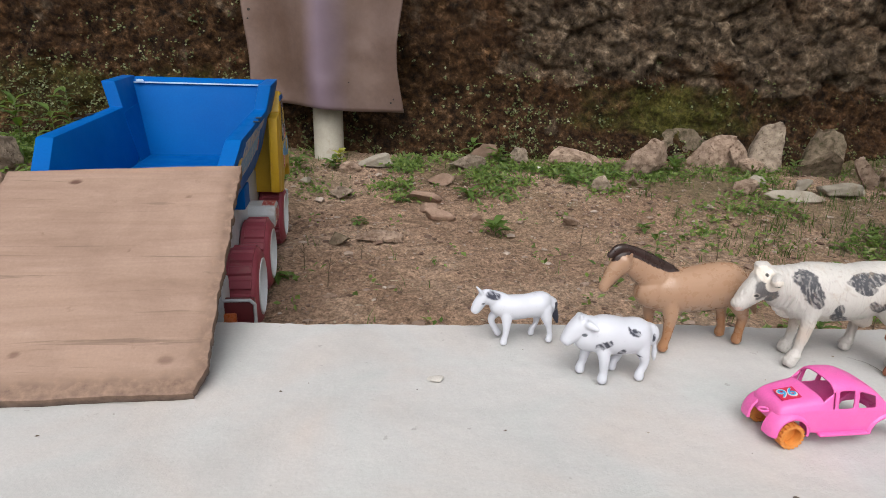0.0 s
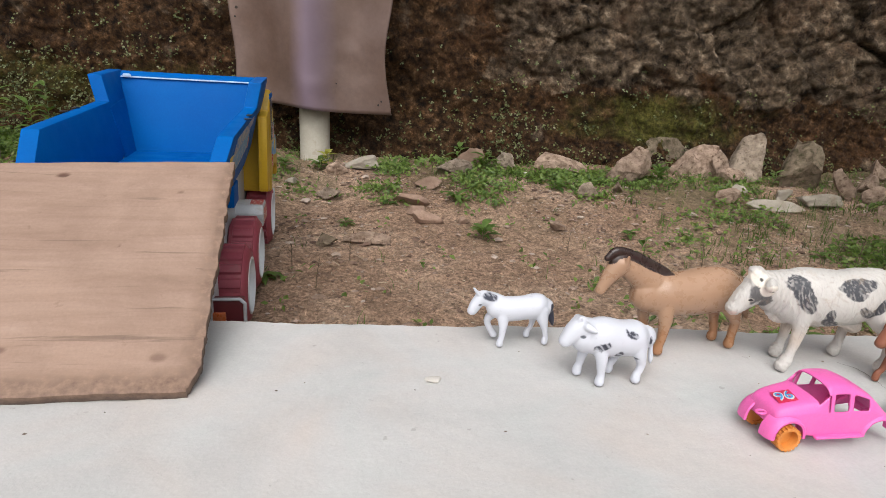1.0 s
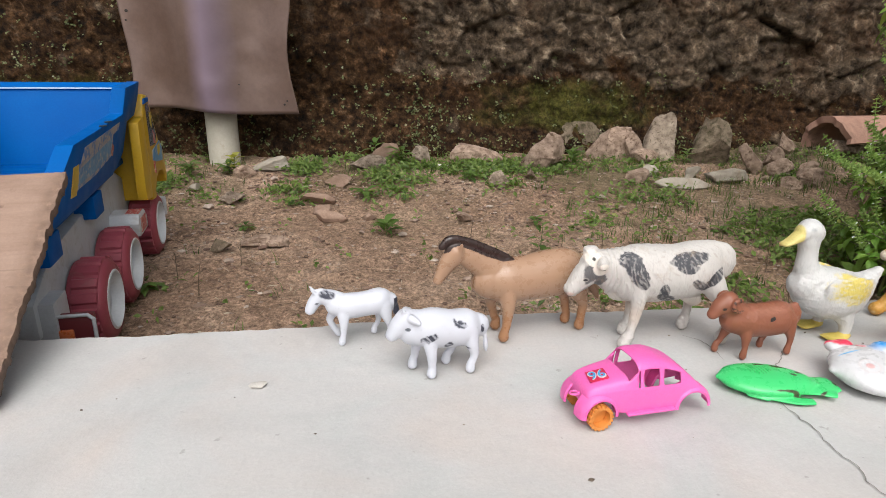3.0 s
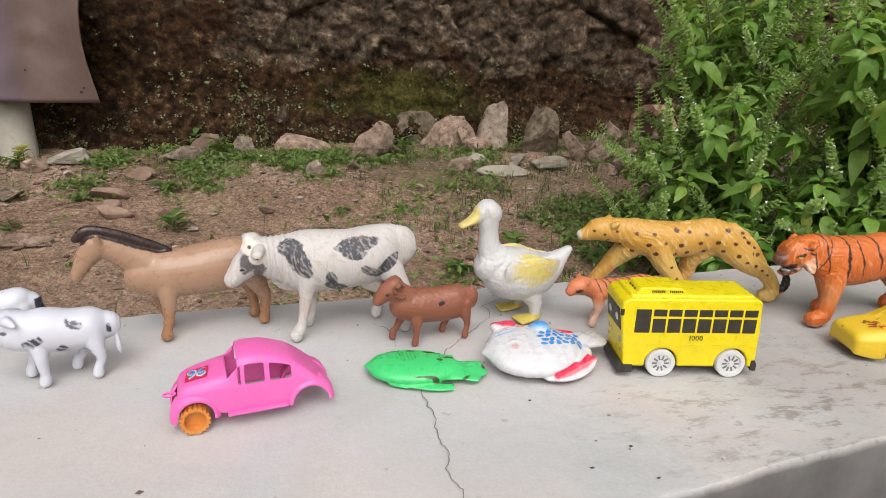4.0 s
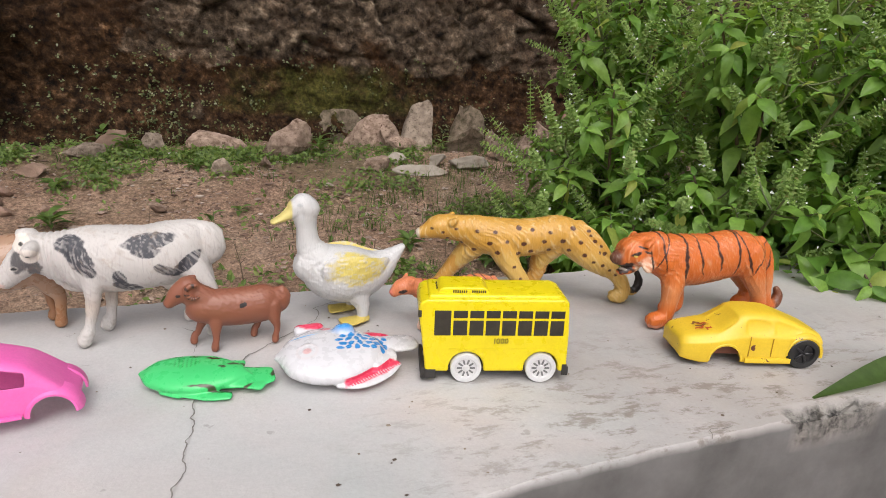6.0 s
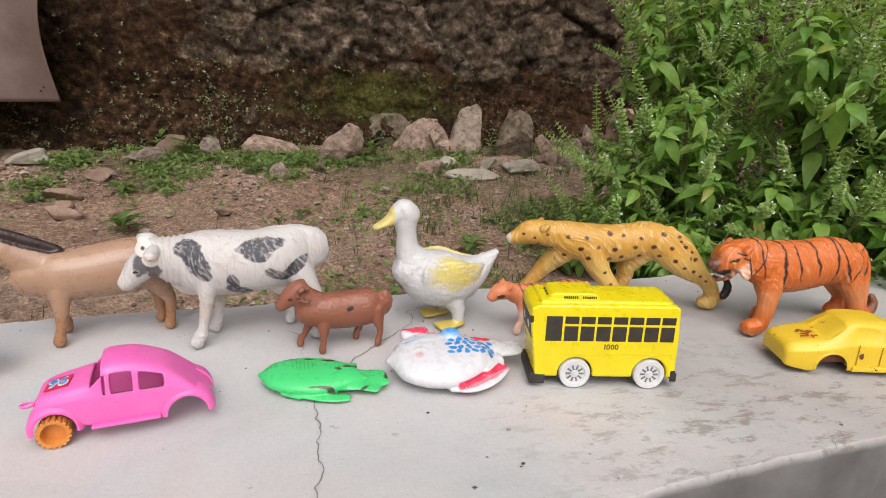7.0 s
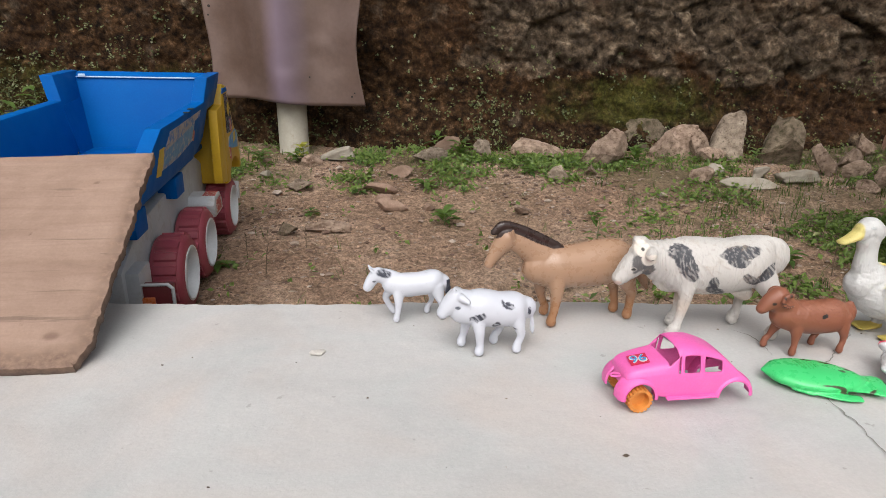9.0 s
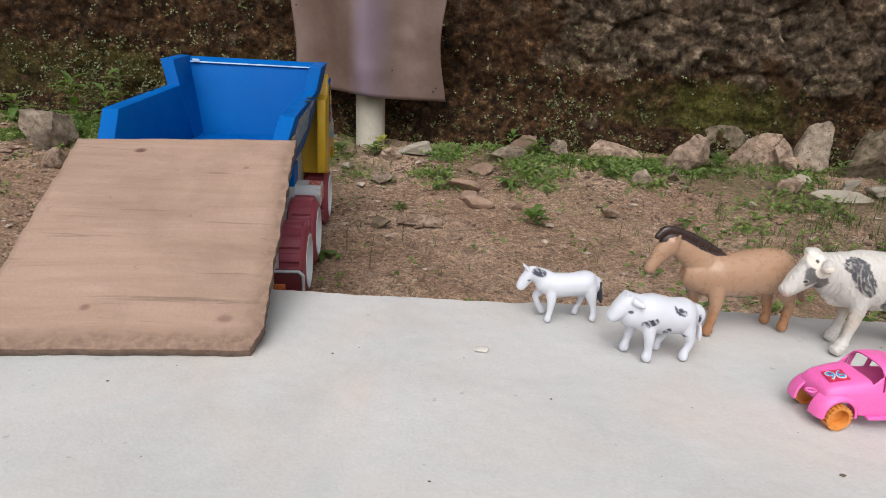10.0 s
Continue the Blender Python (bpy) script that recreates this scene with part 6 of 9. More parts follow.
WHITE_FISH_SKIN = toy_skin("white_glossy_figure", 0.26)
fish("toy_fish", pose(0.5885, 0.5005, 0.0030, 6, 0, -4) @ Matrix.Diagonal((0.97, 0.97, 0.97, 1)), 0.048, 0.0405, 0.030,
     [[(0.030, 0.010, 0.016, 0.010, 0.0055), (0.052, 0.013, 0.015, 0.0125, 0.0045), (0.070, 0.016, 0.014, 0.0130, 0.0035), (0.076, 0.017, 0.014, 0.010, 0.0025)],
      [(0.004, -0.031, 0.009, 0.010, 0.0040), (0.022, -0.031, 0.0085, 0.0120, 0.0034), (0.040, -0.021, 0.009, 0.0125, 0.0030), (0.053, -0.008, 0.010, 0.010, 0.0026)],
      [(0.030, -0.010, 0.013, 0.018, 0.008), (0.050, 0.002, 0.013, 0.012, 0.005)],
      [(0.009, 0.019, 0.024, 0.011, 0.010), (0.012, 0.019, 0.025, 0.0105, 0.0095)],
      [(-0.030, 0.034, 0.020, 0.0090, 0.0050), (-0.012, 0.038, 0.020, 0.0085, 0.0050)],
      [(0.016, 0.036, 0.010, 0.006, 0.0025), (0.040, 0.036, 0.010, 0.0065, 0.0025), (0.054, 0.030, 0.010, 0.005, 0.0025)],
      [(-0.022, -0.012, 0.022, 0.006, 0.004), (-0.0215, -0.012, 0.0255, 0.0038, 0.0025)],
      [(-0.022 + 0.0088 * math.cos(a), -0.012 + 0.0088 * math.sin(a), 0.0262 + 0.0025 * math.sin(a) + 0.0012 * math.cos(a), 0.0013) for a in np.linspace(0, 2 * math.pi, 14)]],
     white_fish_paint, WHITE_FISH_SKIN, "flat white toy fish with red fins and blue scales")


# ---- toy bus ----
BUS_YELLOW = surf("bright_yellow_plastic", (0.72, 0.58, 0.004), (0.80, 0.66, 0.008), 30, 500, 0.30, 0.06, 0.0003, dirt=(0.60, 0.47, 0.02), dirt_scale=90, dirt_at=(0.74, 0.92))
PRINT_BLACK = surf("black_print", (0.022, 0.019, 0.014), (0.045, 0.038, 0.026), 120, 900, 0.42, 0.1, 0.0002)
WHEEL_WHITE = surf("white_wheel_plastic", (0.58, 0.58, 0.575), (0.66, 0.655, 0.65), 40, 500, 0.35, 0.1, 0.0002)
BUMPER_BLACK = surf("black_bumper_plastic", (0.018, 0.017, 0.016), (0.035, 0.032, 0.03), 60, 500, 0.5)
SPOKE_GREY = surf("shadowed_grey_plastic", (0.13, 0.13, 0.13), (0.20, 0.20, 0.195), 60, 500, 0.5)
LAMP_GREY = surf("silver_lamp_print", (0.30, 0.31, 0.28), (0.45, 0.45, 0.40), 120, 500, 0.35)
TOYS = "toy vehicles on the ledge"


def arch(cx, cz, r, z0, steps=12):
    """Outline of a wheel arch, from the tail side over to the nose side."""
    a0 = math.asin((z0 - cz) / r)
    return [(cx + r * math.cos(a), cz + r * math.sin(a)) for a in np.linspace(a0, math.pi - a0, steps)]


def letters(name, text, size, m, material, parent, depth=0.0002):
    cu = bpy.data.curves.new(name, "FONT")
    cu.body, cu.size, cu.extrude, cu.align_x, cu.align_y = text, size, depth, "CENTER", "CENTER"
    tmp = new(name, cu)
    me = bpy.data.meshes.new_from_object(tmp.evaluated_get(bpy.context.evaluated_depsgraph_get()))
    bpy.data.objects.remove(tmp)
    ob = finish(name, me, material, parent, smooth=0)
    ob.matrix_basis = m
    return ob


def small_wheel(parent, at, r, w, flip, spokes=10):
    hub = new("wheel")
    hub.parent = parent
    hub.matrix_basis = pose(*at, 90 if flip else -90, 0, 0)
    bm = bmesh.new()
    lathe(bm, [(r * 0.64, w / 2 - 0.0010), (r * 0.70, w / 2), (r * 0.95, w / 2), (r, w / 2 - 0.001), (r, -w / 2 + 0.001), (r * 0.9, -w / 2), (r * 0.64, -w / 2)], 36, None, True)
    part("tyre", bm, WHEEL_WHITE, hub, smooth=40)
    bm = bmesh.new()
    lathe(bm, [(0.0004, w / 2 - 0.0012), (r * 0.64, w / 2 - 0.0012), (r * 0.64, w / 2 - 0.003), (0.0004, w / 2 - 0.003)], 36)
    part("disc", bm, WHEEL_WHITE, hub)
    # no gaps are cut: grey bars on the disc carry their shade as colour
    bm = bmesh.new()
    for k in range(spokes):
        a = 2 * math.pi * k / spokes
        add_box(bm, (r * 0.32, r * 0.12, 0.0006), (r * 0.42 * math.cos(a), r * 0.42 * math.sin(a), w / 2 - 0.0012), (0, 0, math.degrees(a)), 0.0)
    part("spoke_gaps", bm, SPOKE_GREY, hub)
    bm = bmesh.new()
    lathe(bm, [(0.0004, w / 2 + 0.0004), (r * 0.16, w / 2 + 0.0002), (r * 0.20, w / 2 - 0.0012)], 16)
    part("hub_cap", bm, WHEEL_WHITE, hub)
    return hub


def build_bus():
    bus = thing("toy_bus", pose(0.7355, 0.4765, 0.0005, 0, 0, -11), "yellow plastic toy bus with black printed windows and white wheels", "toy bus", TOYS)
    hf, hr, W = -0.0345, 0.0305, 0.048
    out = [(-0.0695, 0.0105), (-0.0705, 0.020), (-0.0735, 0.045), (-0.0765, 0.066), (-0.0750, 0.0735), (-0.0700, 0.0765), (0.046, 0.0770), (0.0505, 0.0745), (0.0525, 0.045), (0.0530, 0.0105)]
    out += arch(hr, 0.0135, 0.0152, 0.0105) + arch(hf, 0.0135, 0.0152, 0.0105)
    bm = bmesh.new()
    add_prism(bm, out, W, None, 0.0032, 4, 28)
    body = part("body", bm, BUS_YELLOW, bus, smooth=35)
    # crown of the roof
    bm = bmesh.new()
    add_box(bm, (0.112, 0.040, 0.006), (-0.012, 0, 0.0762), (0, 0, 0), 0.0026, 3)
    part("roof", bm, BUS_YELLOW, bus)
    bm = bmesh.new()
    add_prism(bm, [(-0.062, 0.077), (-0.058, 0.0825), (-0.055, 0.0838), (-0.022, 0.0838), (-0.019, 0.0825), (-0.015, 0.077)], 0.029, None, 0.0018, 3, 20)
    ac = part("roof_unit", bm, BUS_YELLOW, bus)
    for x0 in (-0.047, -0.031):
        for k in range(7):
            box_part("vent_slot", (0.0011, 0.0006, 0.0022), (x0 + 0.0018 * k, -0.0146, 0.0802), PRINT_BLACK, ac, 0)
    for y in (-0.006, 0.0, 0.006):
        box_part("vent_slot", (0.0006, 0.0024, 0.0018), (-0.0605, y, 0.0802), PRINT_BLACK, ac, 0, (0, 28, 0))
    for sy in (-1, 1):
        y = sy * (W / 2 + 0.00005)
        box_part("door_window", (0.0138, 0.0006, 0.0225), (-0.0560, y, 0.0557), PRINT_BLACK, bus, 0.00025)
        for k in range(7):
            x = -0.0412 + 0.01375 * k
            box_part("window", (0.0118, 0.0006, 0.0066), (x, y, 0.0636), PRINT_BLACK, bus, 0.00025)
            box_part("window", (0.0118, 0.0006, 0.0135), (x, y, 0.0513), PRINT_BLACK, bus, 0.00025)
        box_part("side_ridge", (0.098, 0.0006, 0.0011), (-0.001, y, 0.0318), BUS_YELLOW, bus, 0.0004)
        box_part("front_bumper_side", (0.010, 0.0012, 0.0085), (-0.0655, y * 0.985, 0.0085), BUMPER_BLACK, bus, 0.0004)
        box_part("rear_corner", (0.004, 0.0012, 0.010), (0.0508, y, 0.0125), BUMPER_BLACK, bus, 0.0004)
        for x in (hf, hr):
            small_wheel(bus, (x, sy * (W / 2 - 0.0045), 0.0135), 0.0135, 0.0095, sy < 0)
    for k, digit in enumerate("1000"):
        letters("digit", digit, 0.0068, pose(-0.0065 + (k - 1.5) * 0.0036 + (0.0007 if k == 0 else 0), -W / 2 - 0.0003, 0.0392, 90, 0, 0), PRINT_BLACK, bus)
    # face
    box_part("windscreen", (0.0012, 0.040, 0.021), (-0.0748, 0, 0.0555), PRINT_BLACK, bus, 0.0004, (0, -7, 0))
    for sy in (-1, 1):
        bm = bmesh.new()
        lathe(bm, [(0.0004, 0.0006), (0.0026, 0.0006), (0.0034, 0.0), (0.0034, -0.0006)], 20, pose(-0.0722, sy * 0.0165, 0.0345, 0, -94, 0))
        part("headlamp", bm, LAMP_GREY, bus)
        bm = bmesh.new()
        lathe(bm, [(0.0004, 0.0005), (0.0034, 0.0004), (0.0042, -0.0006)], 20, pose(-0.0752, sy * 0.010, 0.0545, 0, -97, 0))
        part("eye_print", bm, WHEEL_WHITE, bus)
        box_part("indicator", (0.0008, 0.004, 0.002), (-0.0712, sy * 0.018, 0.0255), LAMP_GREY, bus, 0.0002)
    box_part("front_bumper", (0.0060, 0.047, 0.010), (-0.0705, 0, 0.0085), BUMPER_BLACK, bus, 0.0012)
    box_part("rear_bumper", (0.0040, 0.047, 0.008), (0.0530, 0, 0.0105), BUMPER_BLACK, bus, 0.001)
    box_part("wing_mirror", (0.003, 0.003, 0.006), (-0.0752, -0.0235, 0.0640), PRINT_BLACK, bus, 0.0008)
    box_part("underside", (0.110, 0.040, 0.006), (-0.010, 0, 0.0115), BUMPER_BLACK, bus, 0.001)
    return bus


build_bus()


# ---- toy car shells ----
def shell_mesh(stations, hw, sill, belt, rows, gaps, insets=(), thick=0.0013, level=2, name="body", wells=(), solver="EXACT"):
    """A car body lofted from nose to tail. stations: s, width share, belt rise, top. gaps: (side rows, station span) left open."""
    bm = bmesh.new()
    ring = []
    for s, ws, sl, top in stations:
        w = hw * ws
        cab = min(max((top - belt) / 0.027, 0), 1.2)
        waist = min(belt, sl + (top - sl) * 0.72)
        half = [(w * 0.95, sl), (w, sl + (waist - sl) * 0.28), (w, waist * 0.82 + sl * 0.18), (w * 0.985, waist)]
        for f, y in rows:
            half.append((w * (1 - (1 - y) * (0.75 + 0.25 * cab)), waist + (top - waist) * f))
        full = [(-y, z) for y, z in half] + [(0, top)] + [(y, z) for y, z in half[::-1]]
        ring.append([bm.verts.new((s, y, z)) for y, z in full])
    n = len(ring[0])
    deep = []
    for i, (a, b) in enumerate(zip(ring, ring[1:])):
        for k in range(n - 1):
            side = min(k, n - 2 - k)
            if any(r0 <= side < r1 and c0 <= i < c1 for r0, r1, c0, c1 in gaps):
                continue
            f = bm.faces.new((a[k], a[k + 1], b[k + 1], b[k]))
            if any(r0 <= side < r1 and c0 <= i < c1 for r0, r1, c0, c1 in insets):
                deep.append((side, i, k > n // 2, f))
    bm.faces.new(ring[0])
    bm.faces.new(ring[-1][::-1])
    bmesh.ops.recalc_face_normals(bm, faces=bm.faces[:])
    core = Vector((sum(r[0] for r in stations) / len(stations), 0, 0.02))
    if sum(f.normal.dot(f.calc_center_median() - core) for f in bm.faces) < 0:
        bmesh.ops.reverse_faces(bm, faces=bm.faces[:])
    crease = bm.edges.layers.float.new("crease_edge")
    for e in bm.edges:
        if len(e.link_faces) == 1:
            e[crease] = 0.9
    hard = bm.verts.layers.float.new("crease_vert")
    for v in bm.verts:
        if any(len(e.link_faces) == 1 for e in v.link_edges):
            v[hard] = 0.8
    for r0, r1, c0, c1 in insets:
        for left in (False, True):
            fs = [f for side, i, l, f in deep if l == left and r0 <= side < r1 and c0 <= i < c1]
            if fs:
                bmesh.ops.inset_region(bm, faces=fs, thickness=0.0014, depth=-0.0017)
    me = bpy.data.meshes.new(name)
    bm.to_mesh(me)
    bm.free()
    tmp = new(name, me)
    sub = tmp.modifiers.new("round", "SUBSURF")
    sub.levels = sub.render_levels = level
    so = tmp.modifiers.new("wall", "SOLIDIFY")
    so.thickness, so.offset = thick, -1
    drums = []
    for x, z, r in wells:
        bm = bmesh.new()
        lathe(bm, [(0.0004, -0.06), (r, -0.06), (r, 0.06), (0.0004, 0.06)], 40, pose(x, 0, z, 90, 0, 0))
        bmesh.ops.recalc_face_normals(bm, faces=bm.faces[:])
        dm = bpy.data.meshes.new("drum")
        bm.to_mesh(dm)
        bm.free()
        drums.append(new("drum", dm))
        cut = tmp.modifiers.new("well", "BOOLEAN")
        cut.operation, cut.solver, cut.object = "DIFFERENCE", solver, drums[-1]
    done = bpy.data.meshes.new_from_object(tmp.evaluated_get(bpy.context.evaluated_depsgraph_get()))
    for drum in drums:
        bpy.data.objects.remove(drum)
    bpy.data.objects.remove(tmp)
    return done


def fender(parent, x, z, hw, sy, material, r=0.0175, a0=-8, a1=188):
    """A bulging half ring over a wheel."""
    prof = [(r - 0.0005, hw + 0.0052), (r + 0.0012, hw + 0.0056), (r + 0.0032, hw + 0.0040), (r + 0.0048, hw + 0.0005), (r + 0.0052, hw - 0.008), (r + 0.0036, hw - 0.009), (r + 0.0020, hw + 0.0020), (r - 0.0005, hw + 0.0040)]
    angles = np.linspace(radians(a0), radians(a1), 26)
    verts, faces = [], []
    for a in angles:
        for rr, y in prof:
            verts.append((x + rr * math.cos(a), sy * y, z + rr * math.sin(a)))
    m = len(prof)
    for i in range(len(angles) - 1):
        for k in range(m):
            q = [i * m + k, i * m + (k + 1) % m, (i + 1) * m + (k + 1) % m, (i + 1) * m + k]
            faces.append(q if sy > 0 else q[::-1])
    faces += [list(range(m))[::-1], [(len(angles) - 1) * m + k for k in range(m)]]
    return raw("fender", verts, faces, material, parent, smooth=50)


PINK = surf("bright_pink_plastic", (0.79, 0.125, 0.42), (0.84, 0.155, 0.46), 25, 500, 0.42, 0.08, 0.0003)
ORANGE = surf("orange_plastic", (0.58, 0.20, 0.035), (0.66, 0.26, 0.055), 50, 600, 0.5, 0.15, 0.0003, dirt=(0.30, 0.10, 0.02), dirt_scale=120, dirt_at=(0.6, 0.8))
DECAL_RED = surf("red_decal", (0.55, 0.015, 0.06), (0.62, 0.03, 0.09), 60, 500, 0.4)
DECAL_BLUE = surf("blue_decal", (0.03, 0.30, 0.60), (0.06, 0.38, 0.68), 60, 500, 0.4)


def build_pink_car():
    car = thing("toy_car", pose(0.3455, 0.4745, 0.0005, 0, 0, 9.5) @ Matrix.Diagonal((0.975, 1, 1, 1)), "pink plastic toy car shell on one pair of orange wheels", "toy car", TOYS)
    rows = [(0.03, 0.975), (0.68, 0.86), (0.90, 0.70), (0.985, 0.38)]
    st = [(-0.0635, 0.64, 0.019, 0.0300), (-0.0615, 0.76, 0.017, 0.0345), (-0.0545, 0.85, 0.016, 0.0378), (-0.0430, 0.92, 0.014, 0.0405), (-0.0330, 0.96, 0.013, 0.0425), (-0.0265, 0.99, 0.012, 0.0436),
          (-0.0185, 1.0, 0.012, 0.0552), (-0.0165, 1.0, 0.012, 0.0566), (-0.0135, 1.0, 0.012, 0.0575), (0.0015, 1.0, 0.012, 0.0570), (0.0055, 1.0, 0.012, 0.0560), (0.0225, 0.99, 0.012, 0.0490),
          (0.0280, 0.98, 0.013, 0.0445), (0.0390, 0.97, 0.014, 0.0345), (0.0490, 0.94, 0.015, 0.0245), (0.0545, 0.86, 0.016, 0.0190)]
    gaps = [(4, 5, 6, 7), (4, 5, 8, 9), (4, 5, 10, 11), (5, 9, 5, 6)]
    me = shell_mesh(st, 0.0235, 0.012, 0.034, rows, gaps, wells=[(-0.0510, 0.0120, 0.0142), (0.0370, 0.0095, 0.0150)], solver="FAST")
    finish("body", me, PINK, car, smooth=180)
    for sy in (-1, 1):
        fender(car, -0.0510, 0.0125, 0.0175, sy, PINK, 0.0140)
        fender(car, 0.0370, 0.0100, 0.0188, sy, PINK, 0.0150, 0, 180)
        box_part("running_board", (0.046, 0.0045, 0.0022), (-0.005, sy * 0.0245, 0.0125), PINK, car, 0.0009)
    bm = bmesh.new()
    for a, b in zip(np.linspace(0, 2 * math.pi, 13)[:-1], np.linspace(0, 2 * math.pi, 13)[1:]):
        tube(bm, [(-0.0690 + 0.0042 * math.cos(a), -0.006 + 0.0030 * math.sin(a), 0.0275, 0.0010, 0.0010), (-0.0690 + 0.0042 * math.cos(b), -0.006 + 0.0030 * math.sin(b), 0.0275, 0.0010, 0.0010)], 8, 2, True, (0, 0, 1))
    part("tow_ring", bm, PINK, car, smooth=60)
    # decal on the bonnet
    tilt = pose(-0.0480, -0.0040, 0.0402, 4, -13, -8)
    bm = bmesh.new()
    add_box(bm, (0.0165, 0.0150, 0.0005), (0, 0, 0), (0, 0, 0), 0.0)
    decal = part("bonnet_sticker", bm, DECAL_RED, car, "red sticker with a blue and white number", 0)
    decal.matrix_basis = tilt
    for k, digit in enumerate("96"):
        x = (k - 0.5) * 0.0074
        letters("digit_outline", digit, 0.0158, pose(x, -0.0004, 0.0004), WHEEL_WHITE, decal, 0.00015).scale = (1.12, 1.06, 1)
        letters("digit", digit, 0.0132, pose(x, -0.0002, 0.0008), DECAL_BLUE, decal, 0.00015)
    for sy in (-1, 1):
        bm = bmesh.new()
        r, w = 0.0100, 0.0095
        lathe(bm, [(0.0078, w / 2 - 0.0008), (0.0082, w / 2), (r, w / 2), (r, -w / 2), (0.0078, -w / 2)], 108, None, True, 18, 0.0013, 0.0092)
        lathe(bm, [(0.0079, -w / 2 + 0.0012), (0.0079, -w / 2 + 0.0022), (0.0004, -w / 2 + 0.0022)], 36)
        wheel = part("wheel", bm, ORANGE, car, "orange ribbed plastic wheel", 40)
        wheel.matrix_basis = pose(-0.0520, sy * 0.0200, 0.0115, -90 * sy, 0, 0)
    return car


build_pink_car()

CAR_YELLOW = surf("warm_yellow_plastic", (0.70, 0.47, 0.022), (0.77, 0.54, 0.036), 25, 500, 0.40, 0.08, 0.0003, dirt=(0.13, 0.045, 0.02), dirt_scale=95, dirt_at=(0.64, 0.66))
TYRE_BLACK = surf("black_tyre_plastic", (0.014, 0.014, 0.014), (0.03, 0.03, 0.03), 60, 500, 0.45)
MAROON_DARK = surf("dark_inner_plastic", (0.10, 0.030, 0.015), (0.16, 0.05, 0.025), 60, 500, 0.6)


def build_yellow_car():
    car = thing("toy_car", pose(0.9820, 0.4590, 0.0005, 0, 0, -13), "scuffed yellow plastic toy sports car missing its front wheels", "toy car", TOYS)
    rows = [(0.10, 0.935), (0.74, 0.74), (0.94, 0.58), (0.992, 0.30)]
    st = [(-0.0745, 0.64, 0.010, 0.0225), (-0.0728, 0.80, 0.007, 0.0265), (-0.0665, 0.92, 0.006, 0.0295), (-0.0555, 0.97, 0.004, 0.0312), (-0.0490, 1.0, 0.004, 0.0325), (-0.0395, 1.0, 0.004, 0.0342),
          (-0.0215, 1.0, 0.005, 0.0488), (-0.0150, 1.0, 0.005, 0.0510), (-0.0100, 1.0, 0.005, 0.0518), (0.0120, 1.0, 0.005, 0.0508), (0.0190, 1.0, 0.005, 0.0492), (0.0380, 0.99, 0.006, 0.0412),
          (0.0500, 0.97, 0.008, 0.0362), (0.0595, 0.92, 0.011, 0.0325), (0.0625, 0.82, 0.014, 0.0290)]
    insets = [(4, 5, 7, 9), (4, 5, 9, 11), (5, 9, 5, 6)]
    me = shell_mesh(st, 0.0275, 0.005, 0.0300, rows, (), insets, wells=[(-0.0325, 0.0070, 0.0150), (0.0420, 0.0140, 0.0162)])
    finish("body", me, CAR_YELLOW, car, smooth=180)
    for sy in (-1, 1):
        fender(car, -0.0325, 0.0070, 0.0222, sy, CAR_YELLOW, 0.0150, 0, 182)
        fender(car, 0.0420, 0.0140, 0.0222, sy, CAR_YELLOW, 0.0160, -10, 185)
        box_part("sill_skirt", (0.044, 0.003, 0.005), (0.008, sy * 0.0272, 0.0075), CAR_YELLOW, car, 0.001)
        hub = new("wheel")
        hub.parent = car
        hub.matrix_basis = pose(0.0420, sy * 0.0225, 0.0148, 90 if sy < 0 else -90, 0, 0)
        bm = bmesh.new()
        lathe(bm, [(0.0098, 0.0045), (0.0102, 0.0055), (0.0138, 0.0055), (0.0148, 0.0045), (0.0148, -0.0045), (0.0135, -0.0055), (0.0098, -0.0055)], 36, None, True)
        part("tyre", bm, TYRE_BLACK, hub)
        bm = bmesh.new()
        lathe(bm, [(0.0004, 0.0032), (0.0098, 0.0030), (0.0098, 0.001), (0.0004, 0.001)], 30)
        for k in range(5):
            a = 2 * math.pi * k / 5
            add_box(bm, (0.0085, 0.0026, 0.0018), (0.0048 * math.cos(a), 0.0048 * math.sin(a), 0.0040), (0, 0, math.degrees(a)), 0.0006, 1)
        part("rim", bm, DARK, hub)
    box_part("underbody", (0.118, 0.040, 0.008), (-0.008, 0, 0.014), MAROON_DARK, car, 0.002)
    # door seams as thin bars, the grooves' shade put into a darker yellow
    bm = bmesh.new()
    add_box(bm, (0.0008, 0.0004, 0.018), (0.010, -0.0279, 0.021), (0, 0, 0))
    add_box(bm, (0.0008, 0.0004, 0.020), (-0.0115, -0.0279, 0.022), (0, 0, 0))
    part("door_seam", bm, surf("shadowed_seam_plastic", (0.38, 0.20, 0.004), (0.44, 0.25, 0.01), 60, 500, 0.5), car)
    # flame print on the bonnet and a chip on the wing
    flame = [surf("red_flame_print", (0.40, 0.05, 0.015), (0.52, 0.09, 0.02), 150, 900, 0.4), surf("brown_flame_print", (0.16, 0.06, 0.02), (0.24, 0.10, 0.03), 150, 900, 0.4)]
